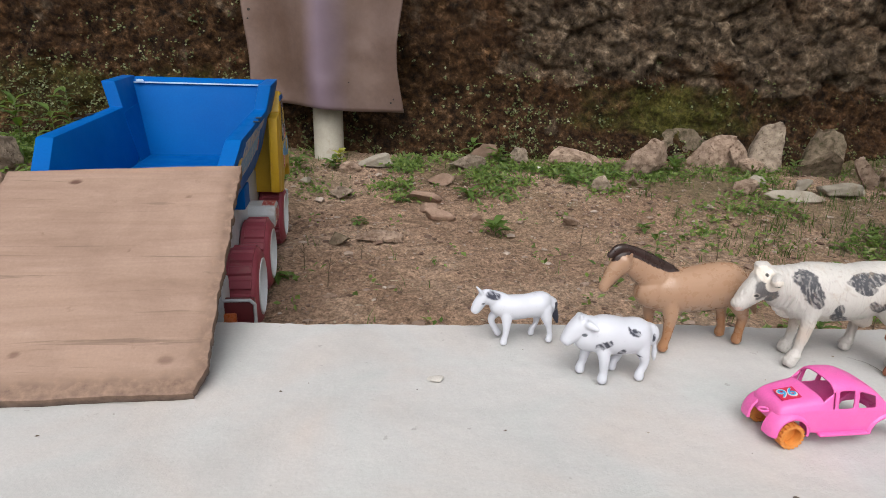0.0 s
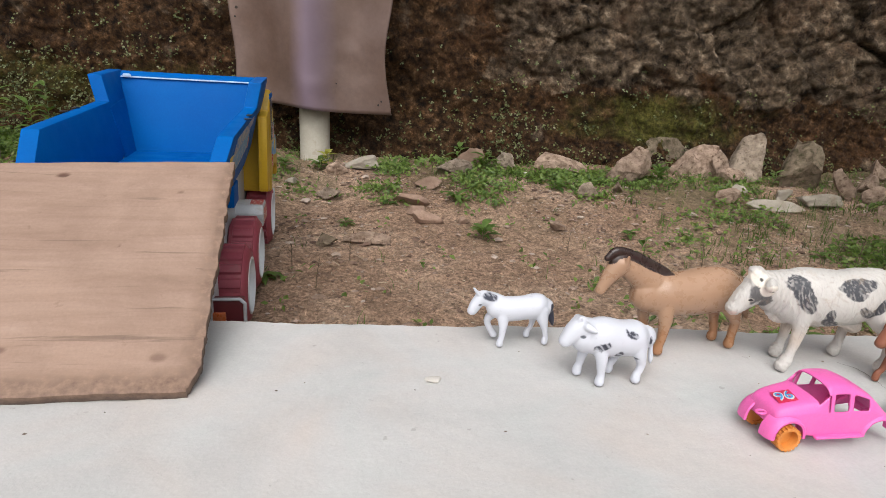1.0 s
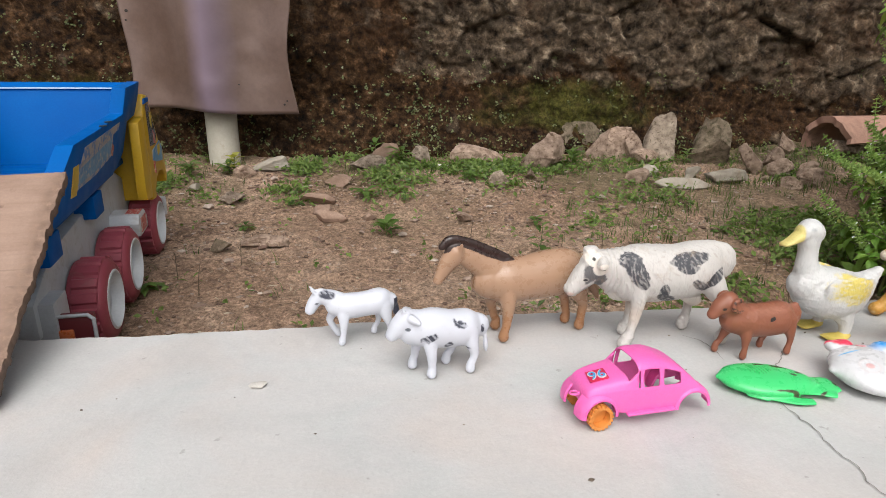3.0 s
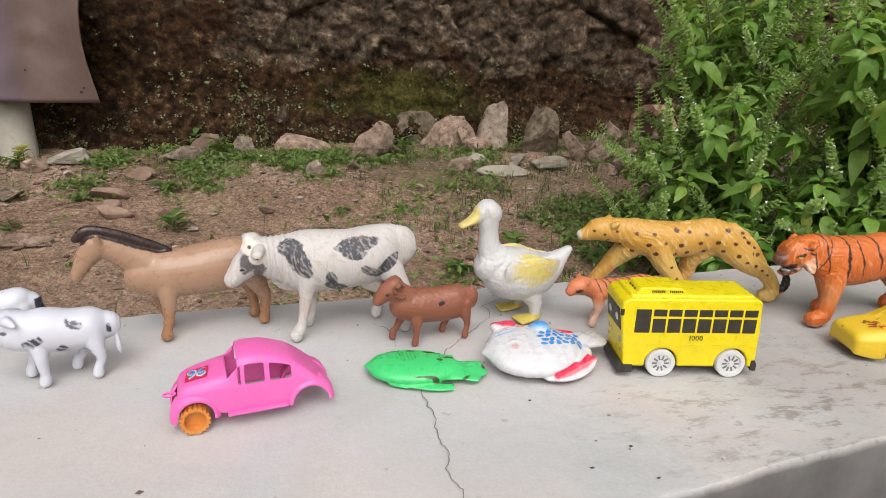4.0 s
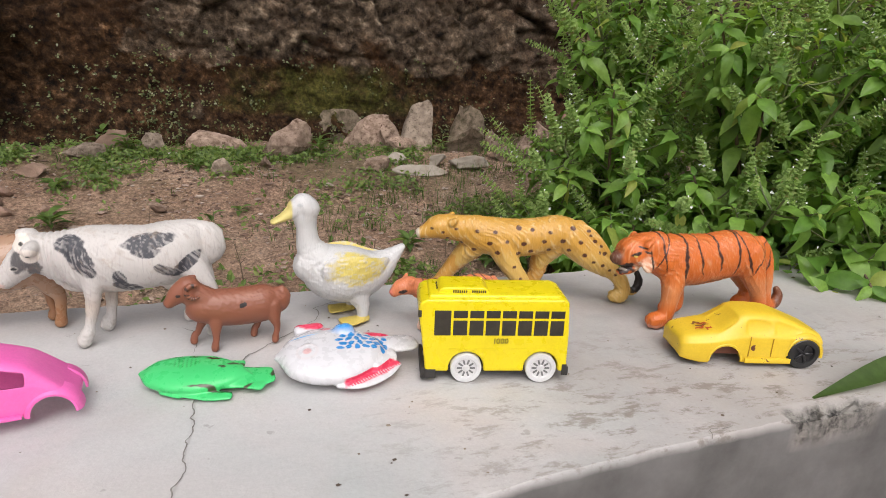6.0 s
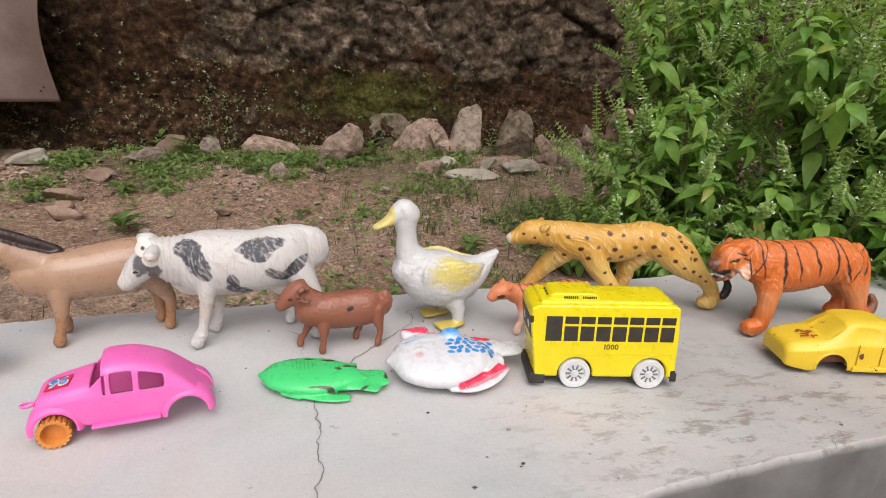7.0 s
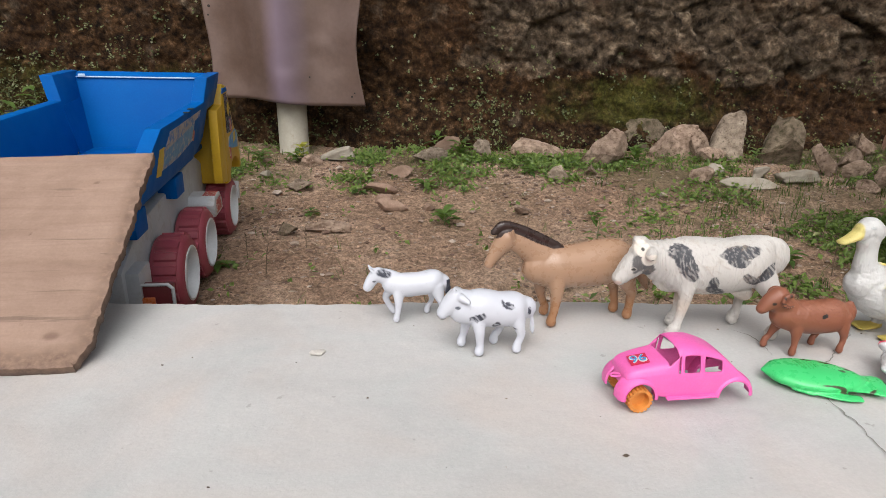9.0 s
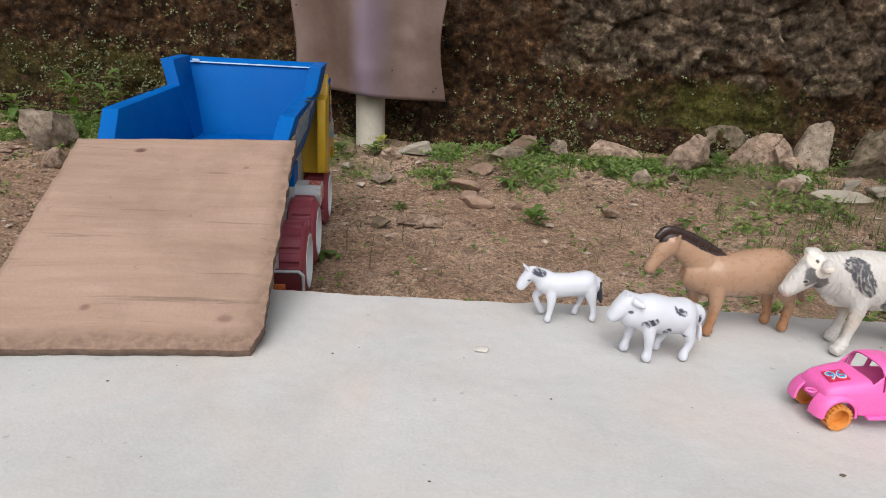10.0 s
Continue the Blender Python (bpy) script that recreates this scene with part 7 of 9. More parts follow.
    for k, (x, y, l, w, t) in enumerate(((-0.052, -0.010, 0.012, 0.0016, 20), (-0.049, -0.006, 0.013, 0.0018, 5), (-0.047, -0.002, 0.012, 0.0016, -12), (-0.053, 0.001, 0.010, 0.0018, 12), (-0.046, -0.013, 0.008, 0.0018, 35))):
        bm = bmesh.new()
        vs = [bm.verts.new((l * (a - 0.5), w * math.sin(a * math.pi) ** 0.7 * (1 if s else -1) + 0.0014 * math.sin(a * 9 + k), 0)) for s in (0, 1) for a in (np.linspace(0.02, 0.98, 9) if s else np.linspace(0.98, 0.02, 9))]
        bm.faces.new(vs)
        bmesh.ops.recalc_face_normals(bm, faces=bm.faces[:])
        z = 0.0326 + (x + 0.050) * 0.17
        part("flame_print", bm, flame[k % 2], car, smooth=0).matrix_basis = pose(x, y, z + 0.0002, 0, -9.5, t)
    bm = bmesh.new()
    bmesh.ops.create_icosphere(bm, subdivisions=2, radius=0.003)
    for v in bm.verts:
        v.co = Vector((v.co.x * 1.0, v.co.y * 0.12, v.co.z * 1.3)) * (0.7 + 0.6 * noise.noise(v.co * 500))
    part("paint_chip", bm, MAROON_DARK, car).matrix_basis = pose(-0.0075, -0.0277, 0.0205)
    return car


build_yellow_car()


# ---- stones and rubble ----
STONE = surf("pinkish_grey_stone", (0.15, 0.098, 0.068), (0.50, 0.37, 0.285), 42, 200, 0.88, 1.0, 0.007, dirt=(0.11, 0.066, 0.042), dirt_scale=70, dirt_at=(0.54, 0.66), spec=0.25, vary=0.18)
GREY_STONE = surf("grey_weathered_stone", (0.14, 0.105, 0.078), (0.48, 0.385, 0.30), 42, 200, 0.9, 1.0, 0.007, dirt=(0.10, 0.075, 0.05), dirt_scale=70, dirt_at=(0.54, 0.66), spec=0.25, vary=0.18)
DARK_STONE = surf("mossy_brown_stone", (0.085, 0.062, 0.042), (0.30, 0.235, 0.170), 40, 200, 0.92, 1.0, 0.006, dirt=(0.055, 0.050, 0.024), dirt_scale=50, dirt_at=(0.48, 0.66), spec=0.2, vary=0.15)
BRICK = surf("broken_red_brick", (0.22, 0.145, 0.105), (0.36, 0.25, 0.19), 30, 240, 0.9, 0.8, 0.002, dirt=(0.16, 0.10, 0.075), dirt_scale=22, dirt_at=(0.5, 0.7), spec=0.25, vary=0.15)
TILE = surf("pink_clay_tile", (0.36, 0.20, 0.15), (0.46, 0.27, 0.20), 16, 240, 0.85, 0.5, 0.0015, dirt=(0.18, 0.11, 0.08), dirt_scale=14, dirt_at=(0.5, 0.72), spec=0.3)
PALE_STONE = surf("pale_broken_plaster", (0.27, 0.235, 0.19), (0.40, 0.36, 0.30), 30, 260, 0.9, 0.6, 0.002, dirt=(0.22, 0.17, 0.12), dirt_scale=22, dirt_at=(0.5, 0.7), spec=0.25)


CHIP = surf("pale_chip", (0.50, 0.47, 0.43), (0.62, 0.58, 0.53), 120, 600, 0.85, 0.5, 0.001)


def rock_mesh(name, size, seed, cuts=14, rough=0.07, level=5, point=0.0, shift=0.0):
    rng = np.random.RandomState(seed)
    bm = bmesh.new()
    bmesh.ops.create_icosphere(bm, subdivisions=level, radius=1.0)
    v = np.array([w.co[:] for w in bm.verts])
    for _ in range(cuts):
        n = rng.normal(size=3)
        n /= np.linalg.norm(n)
        d = rng.uniform(0.30, 0.80)
        over = np.maximum(v @ n - d - 0.10 * (vnoise(v + 3, 2.6, seed + 40) - 0.5), 0)
        v -= over[:, None] * n * 0.96
    v += v * ((fbm(v + seed, 1.8, 4, seed) - 0.5) * 2.6 * rough + (fbm(v + seed, 6, 4, seed + 1, 0.65) - 0.5) * rough * 1.6)[:, None]
    if point:
        h = (v[:, 2] - v[:, 2].min()) / np.ptp(v[:, 2])
        v[:, 0] = v[:, 0] * (1 - point * h) + shift * h
        v[:, 1] *= 1 - 0.6 * point * h
    v *= np.array(size) / np.array([np.ptp(v[:, k]) for k in range(3)])
    v[:, 2] -= v[:, 2].min()
    for w, p in zip(bm.verts, v):
        w.co = p
    me = bpy.data.meshes.new(name)
    bm.to_mesh(me)
    bm.free()
    return me


def stone(x, y, size, seed, material, label, turn=0, tip=(0, 0), sink=0.12, cuts=11, rough=0.11, category="stone", name="stone", point=0.0, shift=0.0):
    ob = finish(name, rock_mesh(name, size, seed, cuts, rough, 5 if max(size) > 0.07 else 4, point, shift), material, smooth=26)
    z = float(ground_height(x, y)) - sink * size[2]
    ob.matrix_basis = pose(x, y, z, tip[0], tip[1], turn)
    return tagged(ob, label, category, "stones at the foot of the wall" if name == "stone" else "")


# x, y, size, seed, material, label, turn, sharpness of the top, lean of the top
ROCKS = (
    (0.583, 1.855, (0.145, 0.105, 0.128), 3, STONE, "squat pinkish block of stone at the wall's foot", 10, 0.12, 0.0),
    (1.008, 1.975, (0.110, 0.080, 0.175), 8, GREY_STONE, "tall upright pointed grey stone", 8, 0.42, 0.10),
    (0.815, 1.975, (0.155, 0.075, 0.115), 14, STONE, "wedge of grey-pink stone with a pointed top", -6, 0.55, 0.45),
    (0.912, 1.945, (0.078, 0.045, 0.112), 22, STONE, "small leaning splinter of stone", 12, 0.60, -0.40),
    (1.160, 1.910, (0.132, 0.095, 0.170), 27, DARK_STONE, "rounded mossy brown stone with a hollow below", 0, 0.25, 0.0),
    (0.372, 1.915, (0.168, 0.075, 0.070), 33, STONE, "flat pale slab of stone lying in the weeds", -8, 0.25, -0.2),
    (0.065, 1.850, (0.112, 0.055, 0.046), 38, GREY_STONE, "flat grey stone lying in the weeds", -6, 0.2, 0.0),
    (0.230, 1.925, (0.062, 0.045, 0.060), 41, GREY_STONE, "small pointed grey stone in weeds", 15, 0.6, -0.3),
    (-0.205, 1.815, (0.110, 0.060, 0.046), 47, PALE_STONE, "flat pale piece of rubble beside the pipe", 22, 0.3, 0.3),
    (-0.272, 1.750, (0.074, 0.050, 0.040), 48, STONE, "low pinkish stone beside the pipe", -8, 0.2, 0.0),
    (-0.270, 1.572, (0.066, 0.046, 0.034), 50, GREY_STONE, "flat grey stone half sunk in soil", 12, 0.2, 0.0),
    (-0.380, 1.640, (0.032, 0.028, 0.024), 51, PALE_STONE, "small pale stone among the weeds", 0, 0.2, 0.0),
    (0.745, 2.062, (0.185, 0.06, 0.125), 52, DARK_STONE, "broad lump of stone at the wall's base", 0, 0.3, 0.1),
    (0.935, 1.915, (0.105, 0.06, 0.055), 53, STONE, "low broken stone under the pointed ones", 10, 0.2, 0.0),
    (0.800, 1.690, (0.080, 0.05, 0.050), 71, STONE, "low flat stone among thin grass", 12, 0.35, 0.3),
    (0.895, 1.780, (0.056, 0.04, 0.042), 58, PALE_STONE, "small pale stone half sunk in soil", 40, 0.2, 0.0),
    (0.412, 1.662, (0.056, 0.035, 0.054), 63, GREY_STONE, "small upright flake of grey stone", -20, 0.5, 0.2),
    (0.528, 1.735, (0.044, 0.035, 0.040), 66, STONE, "small pinkish stone beside the block", 30, 0.4, -0.2),
    (0.304, 1.432, (0.040, 0.032, 0.026), 69, STONE, "rounded pebble on the bare earth", 0, 0.0, 0.0),
    (1.080, 1.700, (0.120, 0.06, 0.052), 73, PALE_STONE, "pale broken lump of plaster in the grass", -18, 0.3, 0.2),
    (1.010, 1.745, (0.070, 0.05, 0.046), 74, PALE_STONE, "pale broken lump of plaster in the grass", 20, 0.3, 0.0),
    (1.215, 1.795, (0.095, 0.06, 0.105), 55, STONE, "jumbled pinkish rubble stone", 20, 0.45, -0.3),
    (1.265, 1.760, (0.075, 0.05, 0.060), 56, STONE, "jumbled pinkish rubble stone", -30, 0.3, 0.2),
    (1.310, 1.830, (0.085, 0.06, 0.070), 57, STONE, "pinkish rubble stone by the wall", 10, 0.3, 0.0),
    (1.420, 1.960, (0.085, 0.06, 0.080), 77, STONE, "pinkish rubble stone by the wall", 30, 0.3, 0.0),
    (1.315, 1.655, (0.090, 0.06, 0.060), 79, STONE, "flat pinkish rubble stone", 5, 0.2, 0.0),
    (1.245, 1.640, (0.060, 0.045, 0.038), 80, STONE, "flat pinkish rubble stone", -25, 0.2, 0.0),
    (1.370, 1.740, (0.070, 0.05, 0.045), 81, STONE, "flat pinkish rubble stone", 45, 0.2, 0.0),
    (-1.260, 1.630, (0.140, 0.095, 0.135), 83, GREY_STONE, "pale rounded stone standing in the weeds", 25, 0.3, 0.3),
    (-1.140, 1.515, (0.078, 0.055, 0.058), 86, STONE, "broken angular stone among the weeds", -15, 0.2, 0.0),
    (-0.220, 1.250, (0.050, 0.030, 0.030), 88, DARK_STONE, "dark splinter of stone on the earth", -28, 0.3, 0.0),
    (-0.150, 1.275, (0.105, 0.035, 0.026), 89, STONE, "long flat stone half sunk in the earth", 8, 0.2, 0.0),
    (1.560, 1.86, (0.120, 0.07, 0.06), 95, STONE, "pinkish rubble stone by the wall", 10, 0.2, 0.0),
)
for x, y, size, seed, material, label, turn, point, shift in ROCKS:
    stone(x, y, size, seed, material, label, turn, point=point, shift=shift)
for x, y, size, seed, turn in ((-0.012, 1.425, (0.076, 0.042, 0.034), 101, -6), (-0.043, 1.495, (0.046, 0.036, 0.027), 103, 15), (-0.058, 1.555, (0.100, 0.045, 0.036), 105, -10), (0.078, 1.462, (0.030, 0.026, 0.024), 107, 30), (-0.014, 1.690, (0.076, 0.045, 0.036), 108, -8)):
    stone(x, y, size, seed, BRICK, "broken piece of red brick on the earth", turn, sink=0.15, cuts=7, rough=0.05, category="brick", name="brick_piece")
stone(0.110, 1.955, (0.095, 0.05, 0.062), 111, BRICK, "lump of crumbling red brick in the weeds", 5, category="brick", name="brick_piece")
stone(0.938, 1.637, (0.155, 0.030, 0.036), 113, PALE_STONE, "long pale strip of broken plaster", -6, cuts=6, rough=0.04, category="rubble", name="plaster_strip")
stone(0.282, 1.855, (0.052, 0.010, 0.014), 115, CHIP, "thin white stick of plaster", 0, cuts=4, rough=0.05, category="rubble", name="plaster_strip")


def clay_tile():
    """A broken curved roof tile, thick and hollow, leaning on rubble."""
    bm = bmesh.new()
    out, inn = [], []
    n = 18
    for i, u in enumerate(np.linspace(0, 1, 22)):
        ro, ri = [], []
        for a in np.linspace(radians(8), radians(172), n):
            rag = 0.018 * (noise.noise(Vector((a * 3, u * 7, 2))) if i in (0, 21) else 0)
            r = 0.095 - 0.012 * u
            ro.append(bm.verts.new((u * 0.30 + rag, r * math.cos(a), 0.78 * r * math.sin(a))))
            ri.append(bm.verts.new((u * 0.30 + rag, (r - 0.016) * math.cos(a), 0.78 * (r - 0.018) * math.sin(a))))
        out.append(ro), inn.append(ri)
    for g, flip in ((out, False), (inn, True)):
        for r0, r1 in zip(g, g[1:]):
            for k in range(n - 1):
                q = (r0[k], r0[k + 1], r1[k + 1], r1[k])
                bm.faces.new(q[::-1] if flip else q)
    for k in range(n - 1):
        bm.faces.new((out[0][k + 1], out[0][k], inn[0][k], inn[0][k + 1]))
        bm.faces.new((out[-1][k], out[-1][k + 1], inn[-1][k + 1], inn[-1][k]))
    for i in range(21):
        bm.faces.new((out[i][0], out[i + 1][0], inn[i + 1][0], inn[i][0]))
        bm.faces.new((out[i + 1][-1], out[i][-1], inn[i][-1], inn[i + 1][-1]))
    bmesh.ops.recalc_face_normals(bm, faces=bm.faces[:])
    ob = part("roof_tile", bm, TILE, smooth=40)
    ob.matrix_basis = pose(1.52, 1.90, float(ground_height(1.52, 1.90)) + 0.012, -10, -3, 6) @ Matrix.Diagonal((0.95, 1.1, 1.45, 1))
    return tagged(ob, "broken pink clay roof tile lying at the wall's foot", "roof tile")


clay_tile()


def scatter(count, seed, dens):
    """Points on the earth, kept where dens(x, y) allows."""
    rng = np.random.RandomState(seed)
    x, y = rng.uniform(-1.6, 2.3, 12 * count), rng.uniform(0.73, 2.02, 12 * count)
    keep = rng.uniform(size=len(x)) < dens(x, y)
    x, y = x[keep][:count], y[keep][:count]
    return x, y, ground_height(x, y), rng


def pebbles():
    base = np.array([(1, 0, 0), (-1, 0, 0), (0, 1, 0), (0, -1, 0), (0, 0, 1), (0, 0, -1), (0.6, 0.6, 0.5), (-0.6, 0.55, 0.5), (0.55, -0.6, 0.5), (-0.6, -0.6, 0.45)])
    tri = [(4, 6, 7), (4, 7, 9), (4, 9, 8), (4, 8, 6), (6, 0, 2), (6, 2, 7), (7, 2, 1), (7, 1, 9), (9, 1, 3), (9, 3, 8), (8, 3, 0), (8, 0, 6), (5, 2, 0), (5, 1, 2), (5, 3, 1), (5, 0, 3)]

    def dens(x, y):
        p = np.stack([x, y, 0 * x], 1)
        return 0.10 + 0.9 * ramp01(fbm(p, 6, 3, 201), 0.45, 0.6) * (0.25 + 0.75 * ramp01(y, 1.15, 1.5))

    x, y, z, rng = scatter(17000, 7, dens)
    verts, faces = [], []
    for k in range(len(x)):
        s = 0.0024 * math.exp(rng.normal(0, 0.55)) * (2.2 if rng.uniform() < 0.05 else 1.0)
        shape = base * rng.uniform(0.6, 1.25, 3) * (1, 1, 0.45) * s * rng.uniform(0.85, 1.15, (len(base), 1))
        a = rng.uniform(0, 6.28)
        rot = np.array([[math.cos(a), -math.sin(a), 0], [math.sin(a), math.cos(a), 0], [0, 0, 1]])
        n0 = len(verts)
        verts += (shape @ rot.T + (x[k], y[k], z[k] + 0.2 * s)).tolist()
        faces += [tuple(i + n0 for i in t) for t in tri]
    m, nt, p = blank("mixed_grit")
    geo = nt.nodes.new("ShaderNodeNewGeometry")
    col = ramp_node(nt, geo.outputs["Random Per Island"], [(0.0, (0.11, 0.065, 0.045)), (0.35, (0.23, 0.145, 0.105)), (0.7, (0.34, 0.245, 0.19)), (1.0, (0.52, 0.43, 0.36))])
    link(nt, mix_node(nt, 1.0, col, ramp_node(nt, noise_node(nt, 300, 4, 0.7, coords(nt)), [(0.3, gray(0.7)), (0.7, gray(1))]), "MULTIPLY"), p.inputs["Base Color"])
    p.inputs["Roughness"].default_value = 0.92
    ob = raw("grit", verts, faces, m, smooth=0)
    tagged(ob, "loose grit and small pebbles strewn over the earth", "gravel", kind="stuff")


pebbles()


def litter():
    """Dry stalks and curled dead leaves."""
    def dens(x, y):
        p = np.stack([x, y, 0 * x], 1)
        return 0.25 + 0.75 * ramp01(fbm(p, 5, 3, 211), 0.42, 0.6)

    x, y, z, rng = scatter(5000, 9, dens)
    verts, faces = [], []
    for k in range(len(x)):
        a, n0 = rng.uniform(0, 6.28), len(verts)
        d, e = np.array([math.cos(a), math.sin(a), rng.uniform(-0.1, 0.25)]), np.array([-math.sin(a), math.cos(a), rng.uniform(-0.3, 0.3)])
        if rng.uniform() < 0.68:
            l, w = rng.uniform(0.008, 0.034), rng.uniform(0.0004, 0.0011)
        else:
            l, w = rng.uniform(0.004, 0.010), rng.uniform(0.0014, 0.0030)
        c = np.array([x[k], y[k], z[k] + 0.0015])
        for t in (-0.5, 0, 0.5):
            lift = np.array([0, 0, (0.25 - t * t) * 0.25 * l])
            verts += [(c + d * l * t + e * w * (1 - abs(t)) + lift).tolist(), (c + d * l * t - e * w * (1 - abs(t)) + lift + (0, 0, 0.0004)).tolist()]
        faces += [(n0, n0 + 1, n0 + 3, n0 + 2), (n0 + 2, n0 + 3, n0 + 5, n0 + 4)]
    m, nt, p = blank("dry_litter")
    geo = nt.nodes.new("ShaderNodeNewGeometry")
    link(nt, ramp_node(nt, geo.outputs["Random Per Island"], [(0.0, (0.09, 0.05, 0.03)), (0.4, (0.22, 0.14, 0.085)), (0.75, (0.36, 0.27, 0.18)), (1.0, (0.50, 0.42, 0.31))]), p.inputs["Base Color"])
    p.inputs["Roughness"].default_value = 0.85
    ob = raw("dry_litter", verts, faces, m, smooth=0)
    tagged(ob, "dry stalks and dead leaf scraps on the earth", "litter", kind="stuff")


litter()


# ---- leaves ----
def leaf_material(name, low, high, tip=(0.20, 0.24, 0.05), gloss=0.42, island=False):
    m, nt, p = blank(name)
    co = coords(nt)
    if island:
        rnd = nt.nodes.new("ShaderNodeNewGeometry").outputs["Random Per Island"]
    else:
        rnd = nt.nodes.new("ShaderNodeObjectInfo").outputs["Random"]
    col = ramp_node(nt, rnd, [(0.0, low), (0.55, high), (0.93, high), (1.0, tip)])
    col = mix_node(nt, 1.0, col, ramp_node(nt, noise_node(nt, 90, 5, 0.65, co), [(0.3, gray(0.75)), (0.7, gray(1.08))]), "MULTIPLY")
    link(nt, col, p.inputs["Base Color"])
    p.inputs["Roughness"].default_value = gloss
    p.inputs["Specular IOR Level"].default_value = 0.4
    link(nt, bump_node(nt, noise_node(nt, 260, 4, 0.6, co), 0.3, 0.0008), p.inputs["Normal"])
    tr = nt.nodes.new("ShaderNodeBsdfTranslucent")
    link(nt, mix_node(nt, 1.0, col, (1.0, 1.0, 0.45), "MULTIPLY"), tr.inputs["Color"])
    mx = nt.nodes.new("ShaderNodeMixShader")
    mx.inputs[0].default_value = 0.48
    link(nt, p.outputs[0], mx.inputs[1])
    link(nt, tr.outputs[0], mx.inputs[2])
    link(nt, mx.outputs[0], nt.nodes["Material Output"].inputs["Surface"])
    return m


BASIL = leaf_material("basil_leaf", (0.115, 0.255, 0.038), (0.250, 0.430, 0.082), (0.42, 0.45, 0.10))
BASIL_MASS = leaf_material("basil_leaf_mass", (0.13, 0.255, 0.040), (0.275, 0.44, 0.09), (0.42, 0.45, 0.12), island=True)
WEED = leaf_material("weed_leaf", (0.065, 0.120, 0.028), (0.145, 0.235, 0.060))
WEED_STUFF = leaf_material("creeping_weed_leaf", (0.075, 0.130, 0.026), (0.20, 0.29, 0.075), (0.36, 0.38, 0.15), island=True)
WALL_LEAF = leaf_material("wall_weed_leaf", (0.045, 0.060, 0.018), (0.17, 0.185, 0.075), (0.42, 0.42, 0.30), 0.5, True)
ROSETTE = leaf_material("pale_sprig_leaf", (0.09, 0.12, 0.045), (0.25, 0.28, 0.15), (0.42, 0.43, 0.30), 0.5, True)
GRASS = leaf_material("grass_blade", (0.045, 0.085, 0.018), (0.12, 0.17, 0.045), (0.30, 0.26, 0.12), 0.5, True)
STEM = surf("green_stem", (0.085, 0.115, 0.035), (0.14, 0.16, 0.055), 40, 300, 0.6)
WOODY = surf("brown_woody_stem", (0.09, 0.06, 0.035), (0.16, 0.11, 0.065), 40, 300, 0.8)
BUD = leaf_material("basil_flower_bract", (0.21, 0.34, 0.085), (0.44, 0.60, 0.22), (0.40, 0.34, 0.16), 0.6, True)
PETAL = surf("white_petal", (0.72, 0.72, 0.68), (0.80, 0.80, 0.77), 60, 300, 0.6)


def leaf_mesh(name, length, width, fold, curl, seed, material, rows=7):
    """An ovate leaf, folded at its midrib and bent along it; it grows along +x from the origin."""
    rng = np.random.RandomState(seed)
    verts, faces = [], []
    for i, t in enumerate(np.linspace(0, 1, rows)):
        w = width * 0.5 * (max(math.sin(math.pi * t**0.86), 0) ** 1.05 + 0.02) * (1 - 0.12 * t)
        x, z = length * t * (1 - 0.12 * curl * t), -curl * length * t * t * 0.5 + 0.04 * length * math.sin(3.1 * t)
        for k in (-1, -0.5, 0, 0.5, 1):
            wav = 0.05 * width * math.sin(t * 11 + seed + k) * abs(k)
            verts.append((x, w * k, z + fold * w * abs(k) + wav + rng.uniform(-1, 1) * 0.01 * width * abs(k)))
        if i:
            for k in range(4):
                a = (i - 1) * 5 + k
                faces.append((a, a + 1, a + 6, a + 5))
    me = bpy.data.meshes.new(name)
    me.from_pydata(verts, [], faces)
    me.materials.append(material)
    me.shade_smooth()
    return me


LEAVES = [leaf_mesh("leaf", l, w, f, c, s, BASIL) for l, w, f, c, s in ((0.050, 0.023, 0.35, 0.5, 1), (0.046, 0.020, 0.20, 0.9, 2), (0.040, 0.020, 0.45, 0.25, 3), (0.055, 0.022, 0.25, 1.2, 4), (0.044, 0.018, 0.5, 0.8, 5), (0.036, 0.019, 0.3, 0.6, 6))]
WEED_LEAVES = [leaf_mesh("leaf", 0.040, 0.016, f, c, s, WEED, 6) for f, c, s in ((0.3, 0.5, 11), (0.2, 0.9, 12), (0.4, 0.3, 13))]


